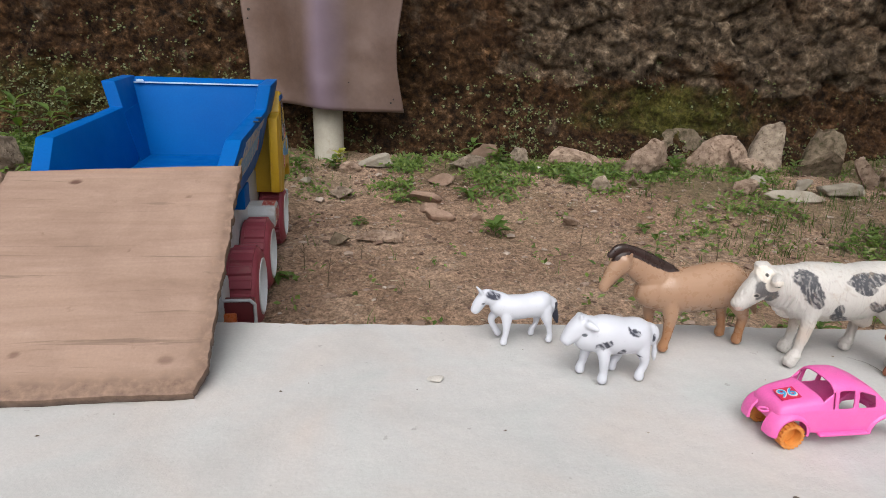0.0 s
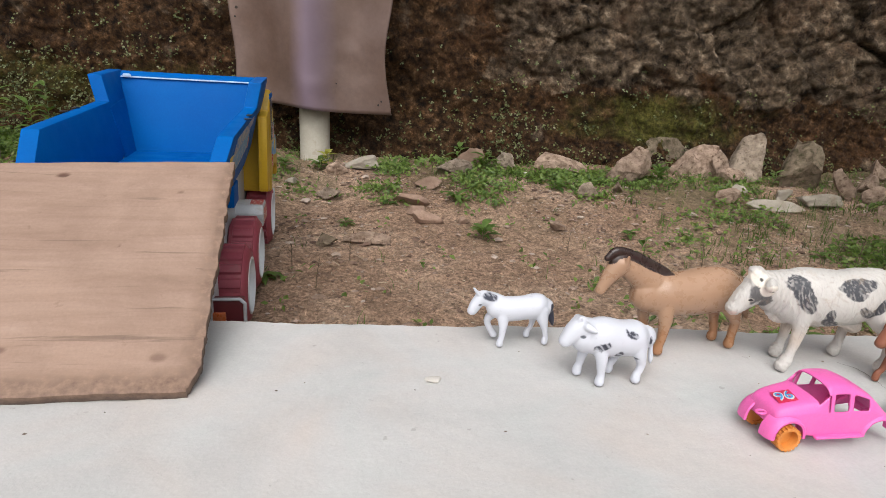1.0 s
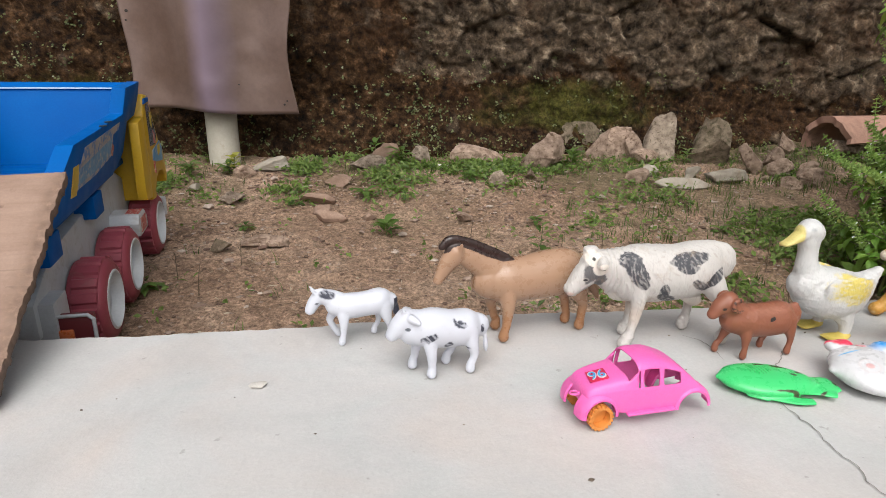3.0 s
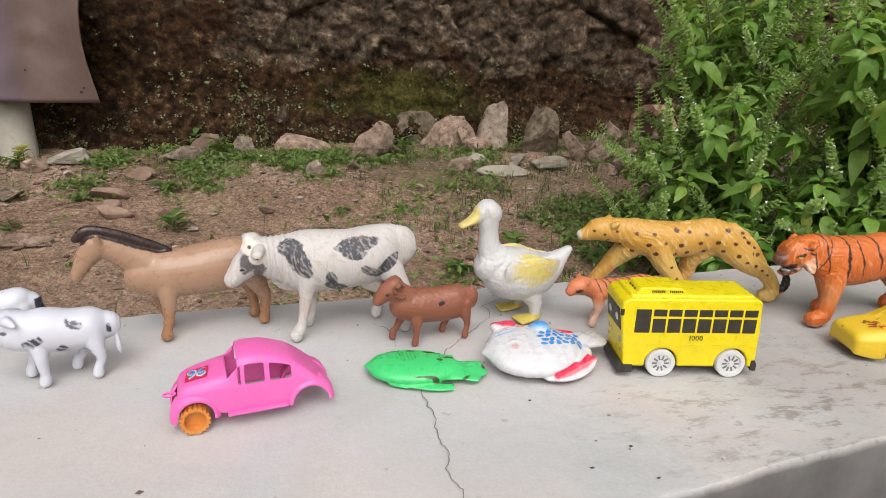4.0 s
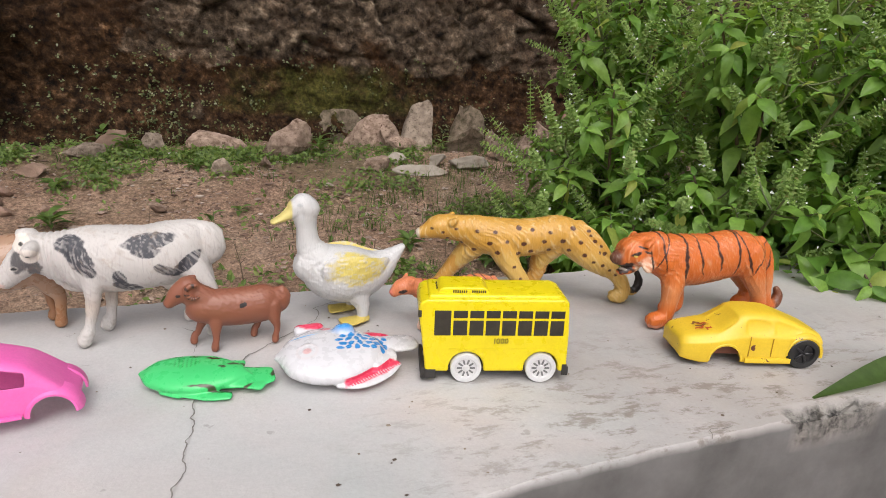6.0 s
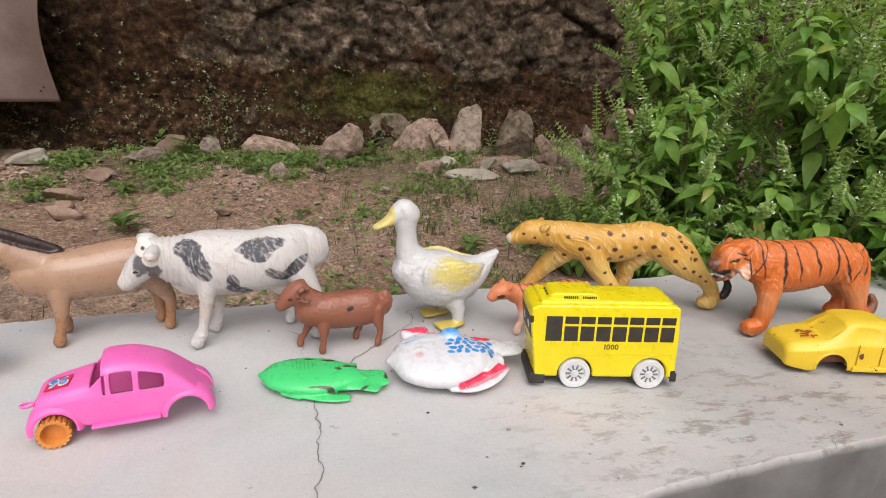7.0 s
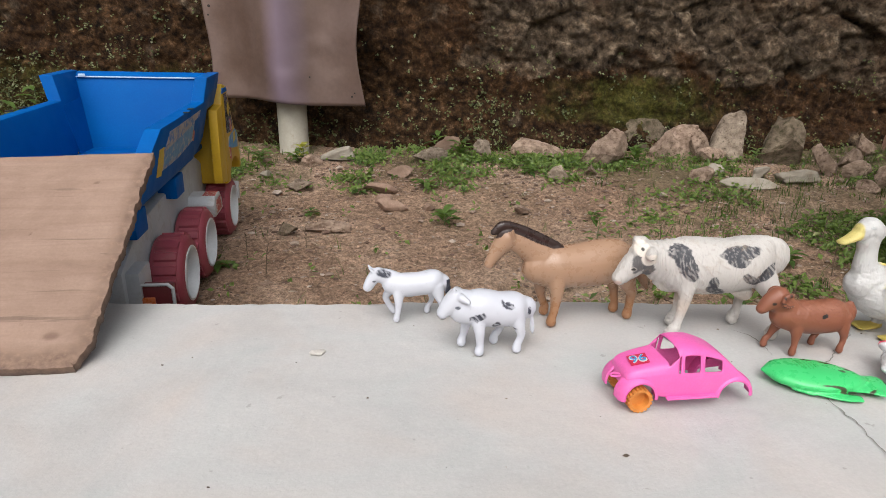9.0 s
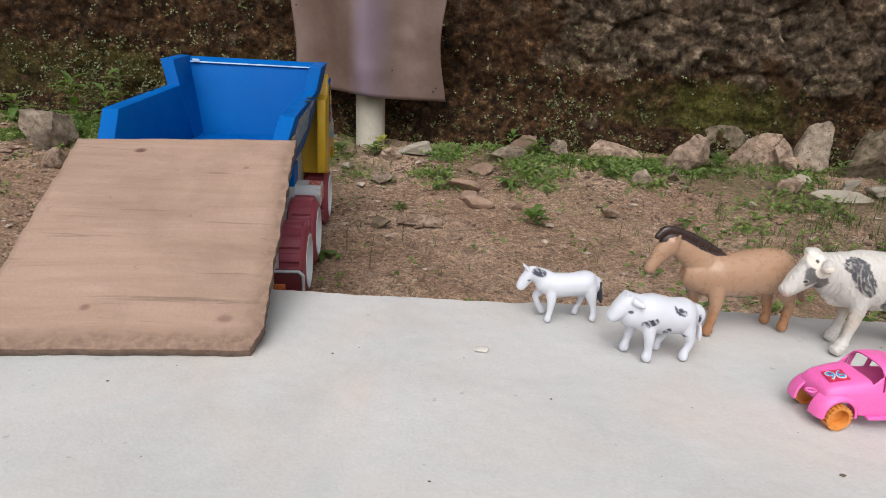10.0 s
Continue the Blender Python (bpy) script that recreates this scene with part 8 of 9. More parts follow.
def spike_mesh(name, length, seed):
    """A basil flower spike: spaced whorls of round cupped calyces and a few white petals, growing along +z."""
    rng = np.random.RandomState(seed)
    bm = bmesh.new()
    tube(bm, [(0, 0, 0, 0.0013, 0.0013), (0.001, 0, length * 0.5, 0.0010, 0.0010), (0, 0.001, length, 0.0005, 0.0005)], 6, 6)
    count = int(length / 0.0088)
    for w in range(count):
        z = 0.012 + (length - 0.012) * w / count
        size = 0.0100 * (1 - 0.50 * (w / count) ** 1.5)
        for k in range(6):
            a = 2 * math.pi * k / 6 + 0.5 * (w % 2) + rng.uniform(-0.25, 0.25)
            up = rng.uniform(-0.25, 0.30)
            c, e = np.array([math.cos(a), math.sin(a), 0]), np.array([-math.sin(a), math.cos(a), 0])
            o = np.array([0, 0, z + rng.uniform(-0.001, 0.001)])
            n = size * rng.uniform(0.8, 1.15)
            hub = bm.verts.new(o + c * n * 0.30)
            rim = []
            for q in range(6):
                b = 2 * math.pi * q / 6
                rim.append(bm.verts.new(o + c * (n * 0.72 + n * 0.40 * math.cos(b)) + e * n * 0.42 * math.sin(b) + np.array([0, 0, up * n + n * (0.16 + 0.14 * math.cos(2 * b))])))
            for q in range(6):
                bm.faces.new((hub, rim[q], rim[(q + 1) % 6]))
            if rng.uniform() < 0.06:
                p = [bm.verts.new(o + c * n * x + e * n * y + np.array([0, 0, n * h])) for x, y, h in ((0.8, 0, 0.2), (1.35, 0.28, 0.45), (1.5, 0, 0.25), (1.35, -0.28, 0.45))]
                bm.faces.new(p).material_index = 1
    me = bpy.data.meshes.new(name)
    bm.to_mesh(me)
    bm.free()
    me.materials.append(BUD)
    me.materials.append(PETAL)
    return me


SPIKES = [spike_mesh("flower_spike", l, s) for l, s in ((0.10, 1), (0.13, 2), (0.075, 3), (0.115, 4))]


def grow_frame(at, ahead, up, scale):
    x = Vector(ahead).normalized()
    y = Vector(up).cross(x)
    y = y.normalized() if y.length > 1e-4 else Vector((0, 1, 0))
    z = x.cross(y)
    return Matrix.Translation(at) @ Matrix((x, y, z)).transposed().to_4x4() @ Matrix.Scale(scale, 4)


def place(name, me, parent, at, ahead, up, scale):
    """A part on shared mesh data, its x along ahead."""
    ob = new(name, me)
    ob.parent = parent
    ob.matrix_basis = grow_frame(at, ahead, up, scale)
    return ob


def basil(x, y, height, stems, seed, lean=(0, 0), spread=0.55, leaf=1.0, droop=0.0, bloom=0.50, label="bushy green basil plant in flower"):
    rng = random.Random(seed)
    base = Vector((x, y, float(ground_height(x, y)) - 0.01))
    plant = thing("basil_plant", Matrix.Translation(base), label, "plant", "basil plants beside the ledge")
    leaves = []

    def sprig(tip, d, along, count, size):
        """A rosette of leaves at a shoot's end, the outer ones larger and hanging."""
        for q in range(count):
            b = q * 2.4 + rng.uniform(-0.35, 0.35)
            rise = 0.75 - 1.25 * q / count
            side = along.orthogonal().normalized()
            ahead = Matrix.Rotation(b, 3, along) @ side + along * rise + Vector((0, 0, rng.uniform(-0.35, 0.1)))
            grown = 0.45 + 0.75 * q / count
            leaves.append((rng.randrange(6), tip - along * 0.022 * q / count, ahead, along + Vector((0, -0.25, 0.5)), size * grown * rng.uniform(0.8, 1.2)))

    def spike(at, grow, size):
        sp = new("flower_spike", rng.choice(SPIKES))
        sp.parent = plant
        sp.matrix_basis = Matrix.Translation(at) @ grow.to_track_quat("Z", "Y").to_matrix().to_4x4() @ Matrix.Scale(size, 4)

    for s in range(stems):
        a = 2 * math.pi * s / stems + rng.uniform(-0.4, 0.4)
        out = spread * rng.uniform(0.35, 1.0) * (0.15 if s == 0 else 1)
        h = height * rng.uniform(0.62, 1.0)
        start = Vector((rng.uniform(-0.02, 0.02), rng.uniform(-0.02, 0.02), 0))
        mid = start + Vector((math.cos(a) * out * 0.35 * h + lean[0] * 0.4, math.sin(a) * out * 0.35 * h + lean[1] * 0.4, h * (0.5 + 0.2 * droop)))
        end = start + Vector((math.cos(a) * out * h + lean[0], math.sin(a) * out * h + lean[1], h * (1 - 0.35 * droop)))
        bm = bmesh.new()
        tube(bm, [(*start, 0.0042, 0.0042), (*mid, 0.0030, 0.0030), (*end, 0.0015, 0.0015)], 7, 10, True, (0.3, 1, 0.1))
        part("stem", bm, WOODY if s % 3 == 0 else STEM, plant, smooth=60)
        path = spline([(*start,), (*mid,), (*end,)], 40)
        nodes = int(h / 0.025)
        for k in range(nodes):
            t = 0.12 + 0.88 * k / nodes
            i = min(int(t * 39), 38)
            at, along = Vector(path[i]), (Vector(path[i + 1]) - Vector(path[i])).normalized()
            turn = (k % 2) * math.pi / 2 + rng.uniform(-0.3, 0.3) + a
            side = along.orthogonal().normalized()
            for flip in (0, math.pi):
                d = Matrix.Rotation(turn + flip, 3, along) @ side
                if rng.random() < 0.25 + 0.5 * t:
                    ahead = d + along * rng.uniform(-0.1, 0.6) + Vector((0, 0, rng.uniform(-0.6, 0.1)))
                    leaves.append((rng.randrange(6), at + d * rng.uniform(0.006, 0.020), ahead, along + Vector((0, -0.2, 0.6)), leaf * rng.uniform(0.6, 1.25)))
                # side shoots ending in a rosette of leaves or a spike
                if rng.random() < 0.60 and t > 0.2:
                    l = rng.uniform(0.03, 0.10) * (1.25 - 0.5 * t)
                    tip = at + d * l + Vector((0, 0, l * rng.uniform(0.1, 0.9)))
                    bm = bmesh.new()
                    tube(bm, [(*at, 0.0016, 0.0016), (*(at.lerp(tip, 0.5) + Vector((0, 0, -0.006))), 0.0013, 0.0013), (*tip, 0.0010, 0.0010)], 6, 5, True, (0.3, 1, 0.1))
                    part("shoot", bm, STEM, plant, smooth=60)
                    grow = (tip - at).normalized() + Vector((rng.uniform(-0.4, 0.4), rng.uniform(-0.4, 0.2), 0.7))
                    flowers = rng.random() < bloom
                    sprig(tip, d, grow.normalized(), rng.randint(3, 5) if flowers else rng.randint(6, 9), leaf * (0.7 if flowers else 1.0))
                    if flowers:
                        spike(tip, grow, rng.uniform(0.65, 1.10))
        grow = (end - mid).normalized() + Vector((rng.uniform(-0.3, 0.3), rng.uniform(-0.3, 0.2), 0.3))
        if s % 2 or bloom < 0.2:
            sprig(end, grow, grow.normalized(), 8, leaf)
        else:
            spike(end, grow, rng.uniform(0.75, 1.2))
    # leaves towards the ledge are parts of their own; those behind are joined
    leaves.sort(key=lambda r: r[1].y - 0.3 * r[1].z)
    for kind, at, ahead, up, size in leaves[:150]:
        place("leaf", LEAVES[kind], plant, at, ahead, up, size)
    verts, faces = [], []
    for kind, at, ahead, up, size in leaves[150:]:
        me = LEAVES[kind]
        m = np.array(grow_frame(at, ahead, up, size))
        co = np.array([v.co[:] for v in me.vertices])
        n0 = len(verts)
        verts += (co @ m[:3, :3].T + m[:3, 3]).tolist()
        faces += [tuple(n0 + i for i in f.vertices) for f in me.polygons]
    if verts:
        mass = raw("leaf_mass", verts, faces, BASIL_MASS, plant, smooth=180)
        tagged(mass, "", kind="stuff")
    return plant


for row in (
    (1.23, 1.14, 0.54, 5, 1, (-0.05, -0.02), 0.34, 1.0), (1.11, 0.92, 0.36, 5, 2, (-0.02, -0.03), 0.42, 0.95), (1.40, 0.90, 0.60, 6, 3, (-0.04, -0.06), 0.42, 1.1),
    (1.60, 1.10, 0.70, 6, 4, (0, 0), 0.45, 1.1), (1.24, 0.80, 0.26, 6, 5, (0.0, -0.05), 0.60, 1.0), (1.60, 0.82, 0.62, 6, 6, (-0.03, -0.12), 0.45, 1.15),
    (1.85, 0.95, 0.68, 5, 7, (0, -0.06), 0.45, 1.2), (1.50, 1.40, 0.60, 5, 8, (0, 0), 0.45, 1.1), (1.90, 1.30, 0.72, 5, 9, (0, 0), 0.45, 1.2),
    (1.44, 0.78, 0.36, 6, 10, (-0.02, -0.12), 0.50, 1.15), (1.22, 1.03, 0.60, 5, 11, (-0.05, -0.04), 0.24, 1.0), (1.29, 0.84, 0.52, 6, 12, (-0.08, -0.08), 0.34, 1.05),
    (1.62, 0.78, 0.44, 6, 13, (-0.06, -0.16), 0.45, 1.15), (1.50, 0.79, 0.60, 5, 14, (-0.10, -0.14), 0.34, 1.1), (1.10, 1.06, 0.26, 6, 15, (-0.02, -0.03), 0.6, 0.8),
    (1.41, 0.83, 0.27, 5, 16, (-0.12, -0.25), 0.34, 1.1, 1.2, 0.12), (1.53, 0.83, 0.29, 4, 17, (-0.23, -0.335), 0.36, 1.1, 1.3, 0.10), (1.33, 0.79, 0.16, 5, 18, (-0.02, -0.05), 0.8, 0.9),
    (1.09, 0.85, 0.20, 6, 19, (-0.02, -0.02), 0.7, 1.0, 0.3, 0.15), (1.20, 0.78, 0.20, 6, 20, (0.0, -0.02), 0.7, 1.05, 0.3, 0.12), (1.02, 0.98, 0.16, 6, 21, (0.0, -0.02), 0.8, 0.85, 0.2, 0.2),
):
    basil(*row)


def overhang_leaf():
    """A broad-leaved plant rooted in the lower yard; one long leaf lies over the slab."""
    root = Vector((1.34, 0.26, -0.45))
    plant = thing("broadleaf_plant", Matrix.Translation(root), "long smooth green leaf lying over the slab's edge", "plant")
    top = Vector((1.204, 0.4080, 0.012)) - root
    bm = bmesh.new()
    tube(bm, [(0, 0, -0.01, 0.004, 0.004), (0.01, 0.0, 0.30, 0.0035, 0.0035), (-0.02, 0.03, 0.52, 0.003, 0.003), (*top, 0.0018, 0.0018)], 8, 16, True, (0.3, 1, 0.1))
    part("stem", bm, STEM, plant, smooth=60)
    me = leaf_mesh("leaf", 0.234, 0.024, 0.30, 0.06, 21, WEED, 16)
    tip = Vector((0.984, 0.3745, 0.004)) - root
    place("leaf", me, plant, top, tip - top, (0.0, -0.45, 1), 1.0)


overhang_leaf()


def weed(x, y, size, count, seed, label, flat_=0.5, tall=0.0):
    rng = random.Random(seed)
    z = float(ground_height(x, y))
    plant = thing("weed", Matrix.Translation((x, y, z)), label, "weed", "weeds growing in the earth")
    if tall:
        bm = bmesh.new()
        tube(bm, [(0, 0, -0.005, 0.0014, 0.0014), (0.003, 0.001, tall * 0.5, 0.0011, 0.0011), (0.004, -0.002, tall, 0.0007, 0.0007)], 6, 6, True, (0.3, 1, 0.1))
        part("stem", bm, STEM, plant, smooth=60)
    for k in range(count):
        a = k * 2.4 + rng.uniform(-0.3, 0.3)
        h = tall * (0.25 + 0.75 * k / count) if tall else 0.002 + 0.010 * rng.random()
        ahead = (math.cos(a), math.sin(a), rng.uniform(0.1, 1.0) * (1 - flat_))
        place("leaf", rng.choice(WEED_LEAVES), plant, Vector((0.002 * math.cos(a), 0.002 * math.sin(a), h)), ahead, (0, 0, 1), size * rng.uniform(0.6, 1.15))
    return plant


WEEDS = (
    (0.215, 0.785, 1.1, 13, 0.4, 0.012), (0.115, 1.345, 1.3, 12, 0.2, 0.030), (-0.300, 1.05, 1.0, 11, 0.7, 0.0), (0.06, 1.59, 1.1, 12, 0.3, 0.02),
    (0.155, 1.90, 1.3, 12, 0.1, 0.05), (0.075, 1.985, 1.2, 12, 0.2, 0.05), (0.680, 1.86, 1.1, 14, 0.1, 0.06), (1.060, 1.90, 0.9, 10, 0.2, 0.05),
    (-0.430, 1.76, 1.3, 14, 0.2, 0.04), (-0.335, 1.80, 1.1, 12, 0.2, 0.03), (-0.56, 1.62, 1.3, 9, 0.2, 0.03), (0.43, 1.20, 0.8, 9, 0.2, 0.08),
    (0.66, 1.05, 0.9, 12, 0.5, 0.0), (0.80, 1.15, 1.1, 12, 0.4, 0.02), (0.60, 0.90, 0.9, 10, 0.3, 0.03), (0.94, 1.05, 1.0, 12, 0.4, 0.02),
    (0.52, 0.76, 0.9, 12, 0.6, 0.0), (0.72, 0.80, 0.8, 10, 0.6, 0.0), (1.02, 0.85, 1.1, 12, 0.4, 0.02), (0.35, 1.72, 1.0, 12, 0.4, 0.02),
    (-0.115, 1.55, 0.7, 9, 0.4, 0.0), (-0.20, 1.38, 0.7, 9, 0.7, 0.0), (0.90, 1.35, 0.9, 10, 0.5, 0.0), (-1.05, 1.70, 1.4, 14, 0.2, 0.06),
    (-1.25, 1.75, 1.4, 14, 0.2, 0.08), (1.12, 1.20, 1.1, 12, 0.4, 0.02), (0.395, 0.765, 0.7, 9, 0.5, 0.0), (0.47, 1.42, 0.8, 9, 0.5, 0.0),
    (-1.16, 1.80, 1.5, 18, 0.1, 0.14), (-1.02, 1.87, 1.4, 16, 0.1, 0.12), (-1.32, 1.88, 1.6, 18, 0.1, 0.16), (-0.90, 1.90, 1.3, 15, 0.1, 0.11),
    (-1.42, 1.76, 1.6, 18, 0.2, 0.12), (-0.76, 1.93, 1.2, 14, 0.1, 0.10), (-1.22, 1.98, 1.4, 16, 0.1, 0.18), (-1.08, 1.72, 1.2, 14, 0.3, 0.06),
)
for k, (x, y, size, count, fl, tall) in enumerate(WEEDS):
    weed(x, y, size, count, 300 + k, "small green weed growing from the bare earth", fl, tall)



def dry_stalk(x, y, height, seed):
    """A thin bent stalk with a few short side twigs."""
    rng = random.Random(seed)
    plant = thing("dry_stalk", Matrix.Translation((x, y, float(ground_height(x, y)))), "thin dry brown stalk standing in the earth", "weed", "dry stalks in the earth")
    lean = Vector((rng.uniform(-0.25, 0.25), rng.uniform(-0.2, 0.2), 1)) * height
    bm = bmesh.new()
    tube(bm, [(0, 0, -0.004, 0.0011, 0.0011), (lean.x * 0.35, lean.y * 0.6, lean.z * 0.5, 0.0009, 0.0009), (*lean, 0.0005, 0.0005)], 5, 7, True, (0.3, 1, 0.1))
    part("stem", bm, WOODY, plant, smooth=60)
    for k in range(rng.randint(3, 6)):
        t = rng.uniform(0.35, 0.95)
        at = Vector((lean.x * t * 0.85, lean.y * t, lean.z * t))
        tip = at + Vector((rng.uniform(-1, 1), rng.uniform(-0.6, 0.6), rng.uniform(0.2, 1.0))).normalized() * height * rng.uniform(0.12, 0.3)
        bm = bmesh.new()
        tube(bm, [(*at, 0.0006, 0.0006), (*tip, 0.0004, 0.0004)], 5, 3, True, (0.3, 1, 0.1))
        part("twig", bm, WOODY, plant, smooth=60)
    return plant


for k, (x, y, height) in enumerate(((0.655, 0.86, 0.085), (0.70, 0.99, 0.075), (0.60, 0.83, 0.06), (0.49, 1.02, 0.07), (0.86, 1.10, 0.08), (0.78, 0.90, 0.05), (-0.20, 1.02, 0.055), (-0.26, 1.10, 0.05), (-0.16, 1.16, 0.045), (0.30, 1.30, 0.05), (0.95, 1.30, 0.07), (0.58, 1.25, 0.06))):
    dry_stalk(x, y, height, 500 + k)

# yellowish young plant by the pipe
YOUNG = leaf_material("yellow_green_leaf", (0.22, 0.27, 0.05), (0.42, 0.42, 0.10))
pl = weed(-0.318, 1.795, 1.0, 12, 77, "yellow-green young plant at the foot of the pipe", 0.2, 0.05)
young = [leaf_mesh("leaf", 0.032, 0.020, 0.3, 0.5, 40 + k, YOUNG, 6) for k in range(2)]
for k, child in enumerate([c for c in pl.children if c.name.startswith("leaf")]):
    child.data = young[k % 2]


def leaf_cloud(name, pts, nor, sizes, material, label, category, seed, aspect=0.55):
    """Many tiny creased leaves as one mass."""
    rng = np.random.RandomState(seed)
    verts, faces = [], []
    for p, n, s in zip(pts, nor, sizes):
        a = rng.normal(size=3)
        d = a - n * np.dot(a, n) * 0.7
        d /= np.linalg.norm(d) + 1e-9
        e = np.cross(n, d)
        e /= np.linalg.norm(e) + 1e-9
        k = len(verts)
        for q in (p, p + d * s * 0.45 + e * s * aspect * 0.5 + n * s * 0.12, p + d * s, p + d * s * 0.45 - e * s * aspect * 0.5 + n * s * 0.12, p + d * s * 0.5):
            verts.append(q.tolist())
        faces += [(k, k + 1, k + 4), (k + 1, k + 2, k + 4), (k + 2, k + 3, k + 4), (k + 3, k, k + 4)]
    ob = raw(name, verts, faces, material, smooth=0)
    return tagged(ob, label, category, kind="stuff")


def creeping_weeds():
    def dens(x, y):
        p = np.stack([x, y, 0 * x], 1)
        belt = (np.exp(-(((y - 1.83) / 0.10) ** 2)) + 0.5 * np.exp(-(((y - 1.68) / 0.10) ** 2))) * (0.35 + 0.65 * ramp01(-x, -0.75, -0.35)) + 0.85 * ramp01(y, 1.55, 1.7) * ramp01(-x, 0.55, 0.8)
        right = 0.42 * ramp01(x, 0.55, 1.05) * ramp01(y, 0.74, 1.0) * ramp01(-y, -1.75, -1.5) + 0.10 * ramp01(x, 0.2, 0.6) * ramp01(y, 0.7, 0.8)
        return np.clip((belt + right) * ramp01(fbm(p, 7, 3, 221), 0.44, 0.60) + 0.004, 0, 1)

    x, y, z, rng = scatter(5200, 13, dens)
    pts, nor, sizes = [], [], []
    for k in range(len(x)):
        r = rng.uniform(0.010, 0.022)
        for _ in range(6):
            pts.append(np.array([x[k] + rng.normal(0, r), y[k] + rng.normal(0, r), z[k] + rng.uniform(0.002, 0.018)]))
            n = np.array([rng.normal(0, 0.5), rng.normal(0, 0.5) - 0.3, 1.0])
            nor.append(n / np.linalg.norm(n))
            sizes.append(rng.uniform(0.008, 0.020))
    leaf_cloud("creeping_weeds", pts, nor, sizes, WEED_STUFF, "low creeping green weeds over the earth", "weeds", 15)


def wall_weeds():
    rng = np.random.RandomState(17)
    me = STONE_WALL.data
    co = np.empty(len(me.vertices) * 3)
    me.vertices.foreach_get("co", co)
    co = co.reshape(-1, 3)
    d = ramp01(-co[:, 2], -0.33, -0.14) * ramp01(fbm(co, 9, 4, 231), 0.42, 0.62) * (0.45 + 0.9 * ramp01(-co[:, 0], 0.35, 0.7) + 0.5 * np.exp(-(((co[:, 0] - 0.2) / 0.35) ** 2)))
    d += 0.5 * ramp01(-co[:, 2], -0.08, -0.02) + 0.35 * ramp01(-co[:, 0], 0.5, 0.8) * ramp01(fbm(co, 8, 3, 233), 0.5, 0.62) * (co[:, 2] < 0.5)
    ok = (co[:, 0] > -1.75) & (co[:, 0] < 2.6) & (co[:, 2] > -0.05) & (co[:, 2] < 0.55)
    pick = np.nonzero(ok & (rng.uniform(size=len(co)) < d * 0.16))[0]
    rng.shuffle(pick)
    pts, nor, sizes = [], [], []
    for i in pick[:8000]:
        for _ in range(rng.randint(2, 6)):
            pts.append(co[i] + (rng.normal(0, 0.007), -abs(rng.normal(0.006, 0.006)), rng.normal(0, 0.006)))
            n = np.array([rng.normal(0, 0.4), -0.8, 0.6 + rng.normal(0, 0.3)])
            nor.append(n / np.linalg.norm(n))
            sizes.append(rng.uniform(0.004, 0.0105))
    leaf_cloud("wall_weeds", pts, nor, sizes, WALL_LEAF, "tiny pale-leaved weeds clinging to the stone wall", "weeds", 19, 0.9)


def grass():
    def dens(x, y):
        p = np.stack([x, y, 0 * x], 1)
        return np.clip(0.7 * ramp01(x, 0.35, 0.9) * ramp01(fbm(p, 6, 3, 241), 0.42, 0.58) + 0.25 * ramp01(y, 1.6, 1.85) * ramp01(fbm(p, 6, 3, 243), 0.5, 0.6) + 0.01, 0, 1)

    x, y, z, rng = scatter(2400, 21, dens)
    verts, faces = [], []
    for k in range(len(x)):
        for _ in range(4):
            a, l, w = rng.uniform(0, 6.28), rng.uniform(0.012, 0.045), rng.uniform(0.0006, 0.0013)
            d, e = np.array([math.cos(a), math.sin(a), 0]), np.array([-math.sin(a), math.cos(a), 0]) * w
            o = np.array([x[k] + rng.normal(0, 0.008), y[k] + rng.normal(0, 0.008), z[k] - 0.001])
            n0, bend = len(verts), rng.uniform(0.2, 0.9)
            for t in (0, 0.5, 1):
                c = o + d * l * bend * t * t + (0, 0, l * t * (1 - 0.35 * bend * t))
                verts += [(c + e * (1 - 0.8 * t)).tolist(), (c - e * (1 - 0.8 * t)).tolist()]
            faces += [(n0, n0 + 1, n0 + 3, n0 + 2), (n0 + 2, n0 + 3, n0 + 5, n0 + 4)]
    ob = raw("grass", verts, faces, GRASS, smooth=0)
    tagged(ob, "thin dry-green grass in tufts", "grass", kind="stuff")


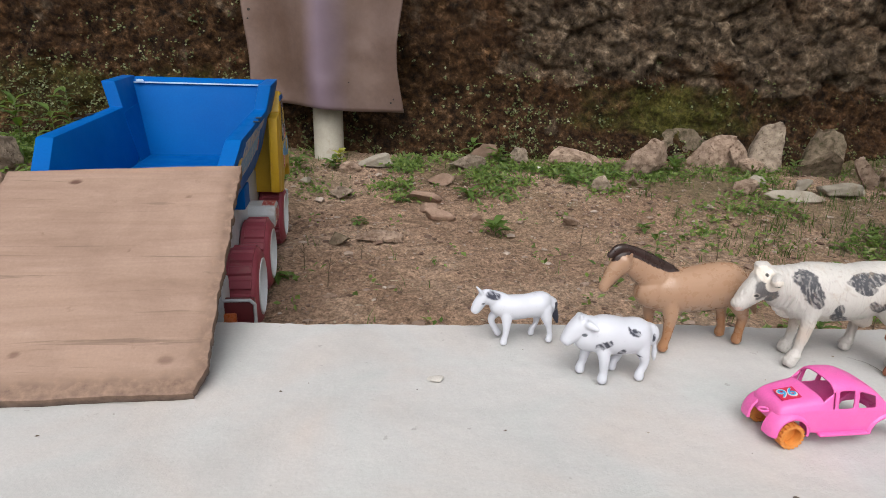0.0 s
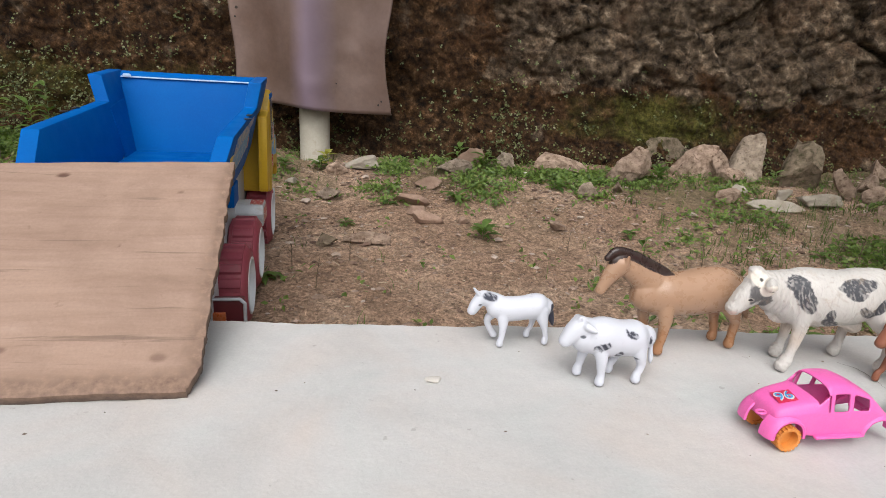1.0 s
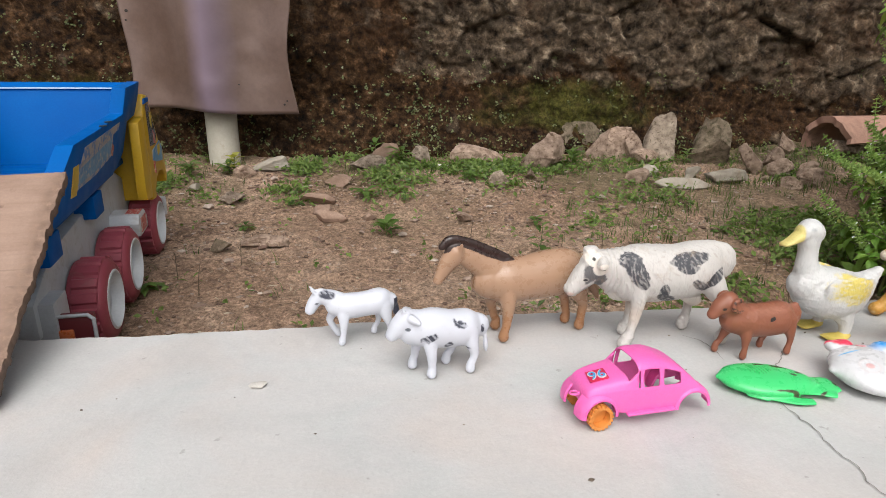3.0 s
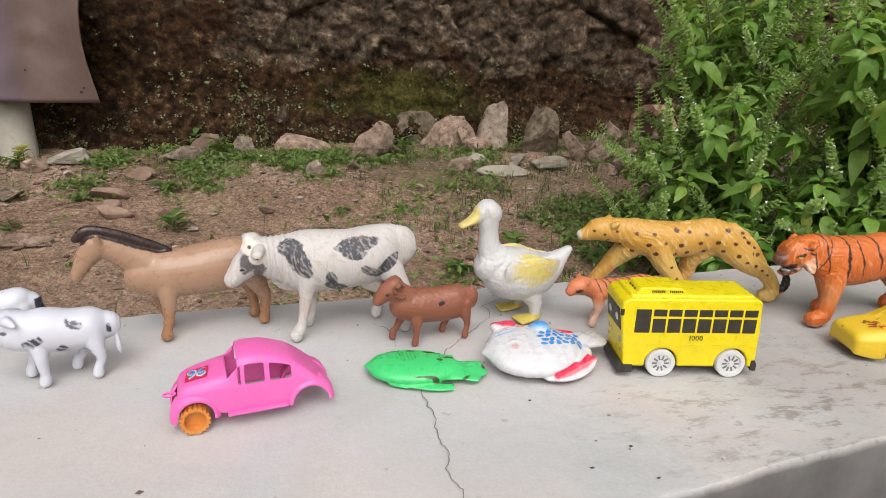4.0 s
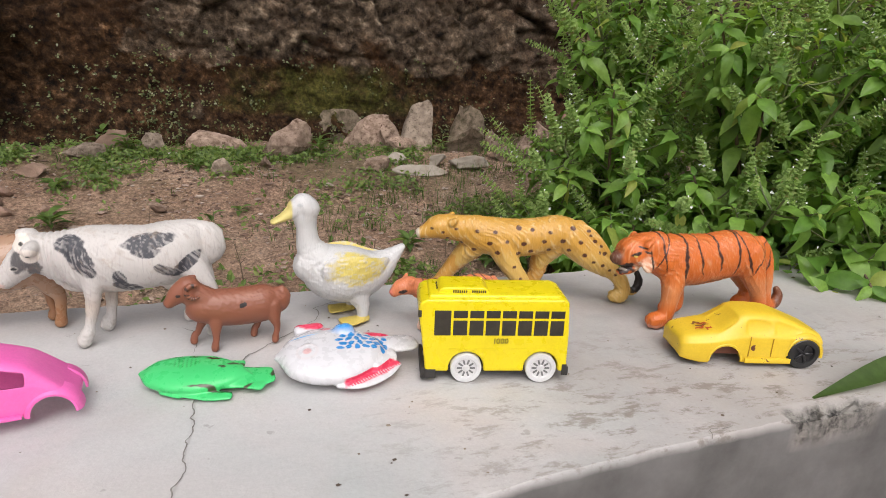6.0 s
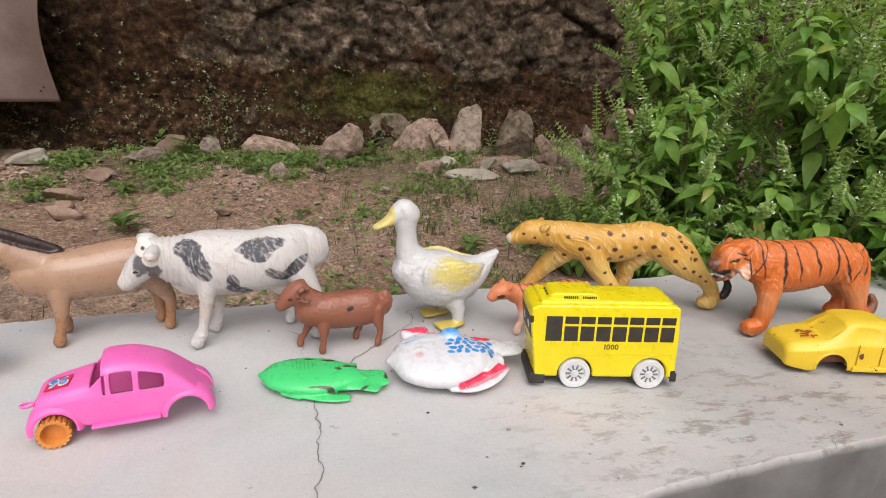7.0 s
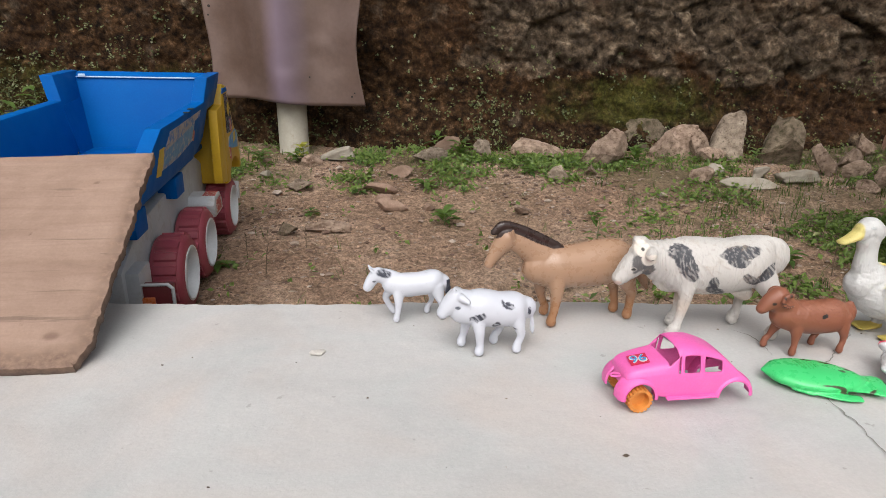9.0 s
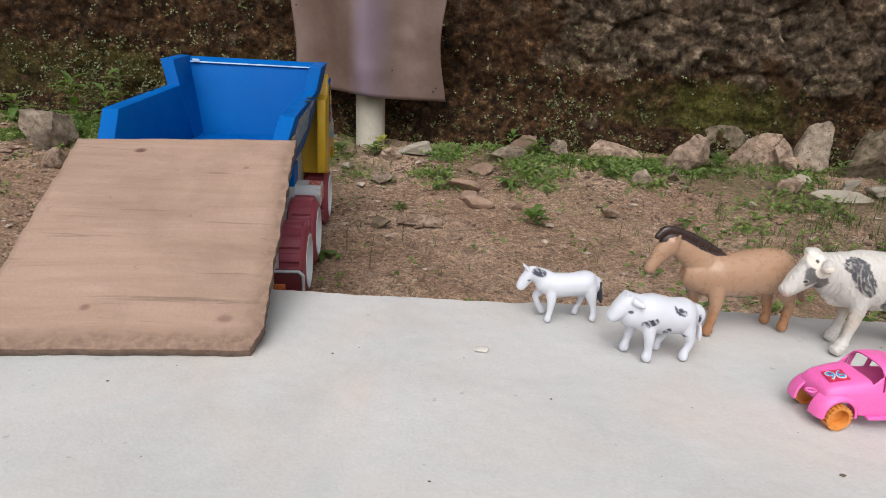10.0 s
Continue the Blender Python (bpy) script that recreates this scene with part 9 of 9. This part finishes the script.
def wall_rosettes():
    """Pale four-leaved sprigs dotted over the damp part of the wall."""
    rng = np.random.RandomState(27)
    me = STONE_WALL.data
    co = np.empty(len(me.vertices) * 3)
    me.vertices.foreach_get("co", co)
    co = co.reshape(-1, 3)
    left, mid = ramp01(-co[:, 0], 0.50, 0.72), np.exp(-(((co[:, 0] - 0.25) / 0.42) ** 2))
    d = ramp01(-co[:, 2], -0.44, -0.20) * ramp01(fbm(co, 7, 3, 251), 0.44, 0.60) * (1.5 * left + 0.75 * mid) + 0.006
    ok = (co[:, 0] > -1.75) & (co[:, 0] < 2.2) & (co[:, 2] > -0.02) & (co[:, 2] < 0.62)
    pick = np.nonzero(ok & (rng.uniform(size=len(co)) < d * 0.055))[0]
    rng.shuffle(pick)
    pts, nor, sizes = [], [], []
    for i in pick[:2600]:
        stem = co[i] + (rng.normal(0, 0.004), -rng.uniform(0.006, 0.020), rng.normal(0, 0.004))
        for _ in range(rng.randint(3, 6)):
            pts.append(stem + rng.normal(0, 0.0022, 3))
            n = np.array([rng.normal(0, 0.25), -1.0, 0.7 + rng.normal(0, 0.2)])
            nor.append(n / np.linalg.norm(n))
            sizes.append(rng.uniform(0.0045, 0.0085))
    leaf_cloud("wall_sprigs", pts, nor, sizes, ROSETTE, "pale tiny-leaved sprigs dotted over the damp wall", "weeds", 29, 0.85)


creeping_weeds(), wall_weeds(), wall_rosettes(), grass()


# ---- crumbs lying on the slab ----
def slab_crumbs():
    rng = np.random.RandomState(31)
    verts, faces = [], []
    n = 0
    while n < 130:
        x, y = rng.uniform(-0.45, 1.25), rng.uniform(0.26, 0.70)
        if y < float(ledge_front(x)) + 0.01 or y > float(ledge_back(x)) - 0.01 or rng.uniform() > 0.25 + 0.75 * (x > 0.55):
            continue
        n += 1
        s, a, k = 0.0011 * math.exp(rng.normal(0, 0.5)), rng.uniform(0, 6.28), len(verts)
        for px, py, pz in ((1, 0, 0), (-0.9, 0.2, 0), (0.1, 0.8, 0), (-0.1, -0.7, 0), (0.1, 0.1, 0.6)):
            verts.append((x + s * (px * math.cos(a) - py * math.sin(a)) * rng.uniform(0.8, 1.6), y + s * (px * math.sin(a) + py * math.cos(a)), 0.0012 + s * pz))
        faces += [(k, k + 2, k + 4), (k + 2, k + 1, k + 4), (k + 1, k + 3, k + 4), (k + 3, k, k + 4), (k, k + 3, k + 1, k + 2)]
    m, nt, p = blank("dark_crumbs")
    link(nt, ramp_node(nt, nt.nodes.new("ShaderNodeNewGeometry").outputs["Random Per Island"], [(0, (0.05, 0.035, 0.025)), (0.6, (0.16, 0.12, 0.09)), (1, (0.32, 0.27, 0.21))]), p.inputs["Base Color"])
    p.inputs["Roughness"].default_value = 0.9
    tagged(raw("crumbs", verts, faces, m, smooth=0), "dark crumbs of soil scattered on the slab", "crumbs", kind="stuff")


slab_crumbs()
chip = finish("plaster_chip", rock_mesh("plaster_chip", (0.017, 0.011, 0.0035), 7, 8, 0.08, 3), CHIP, smooth=30)
chip.matrix_basis = pose(0.005, 0.531, 0.0006, 0, 0, 10)
tagged(chip, "small pale plaster chip lying on the slab", "chip")
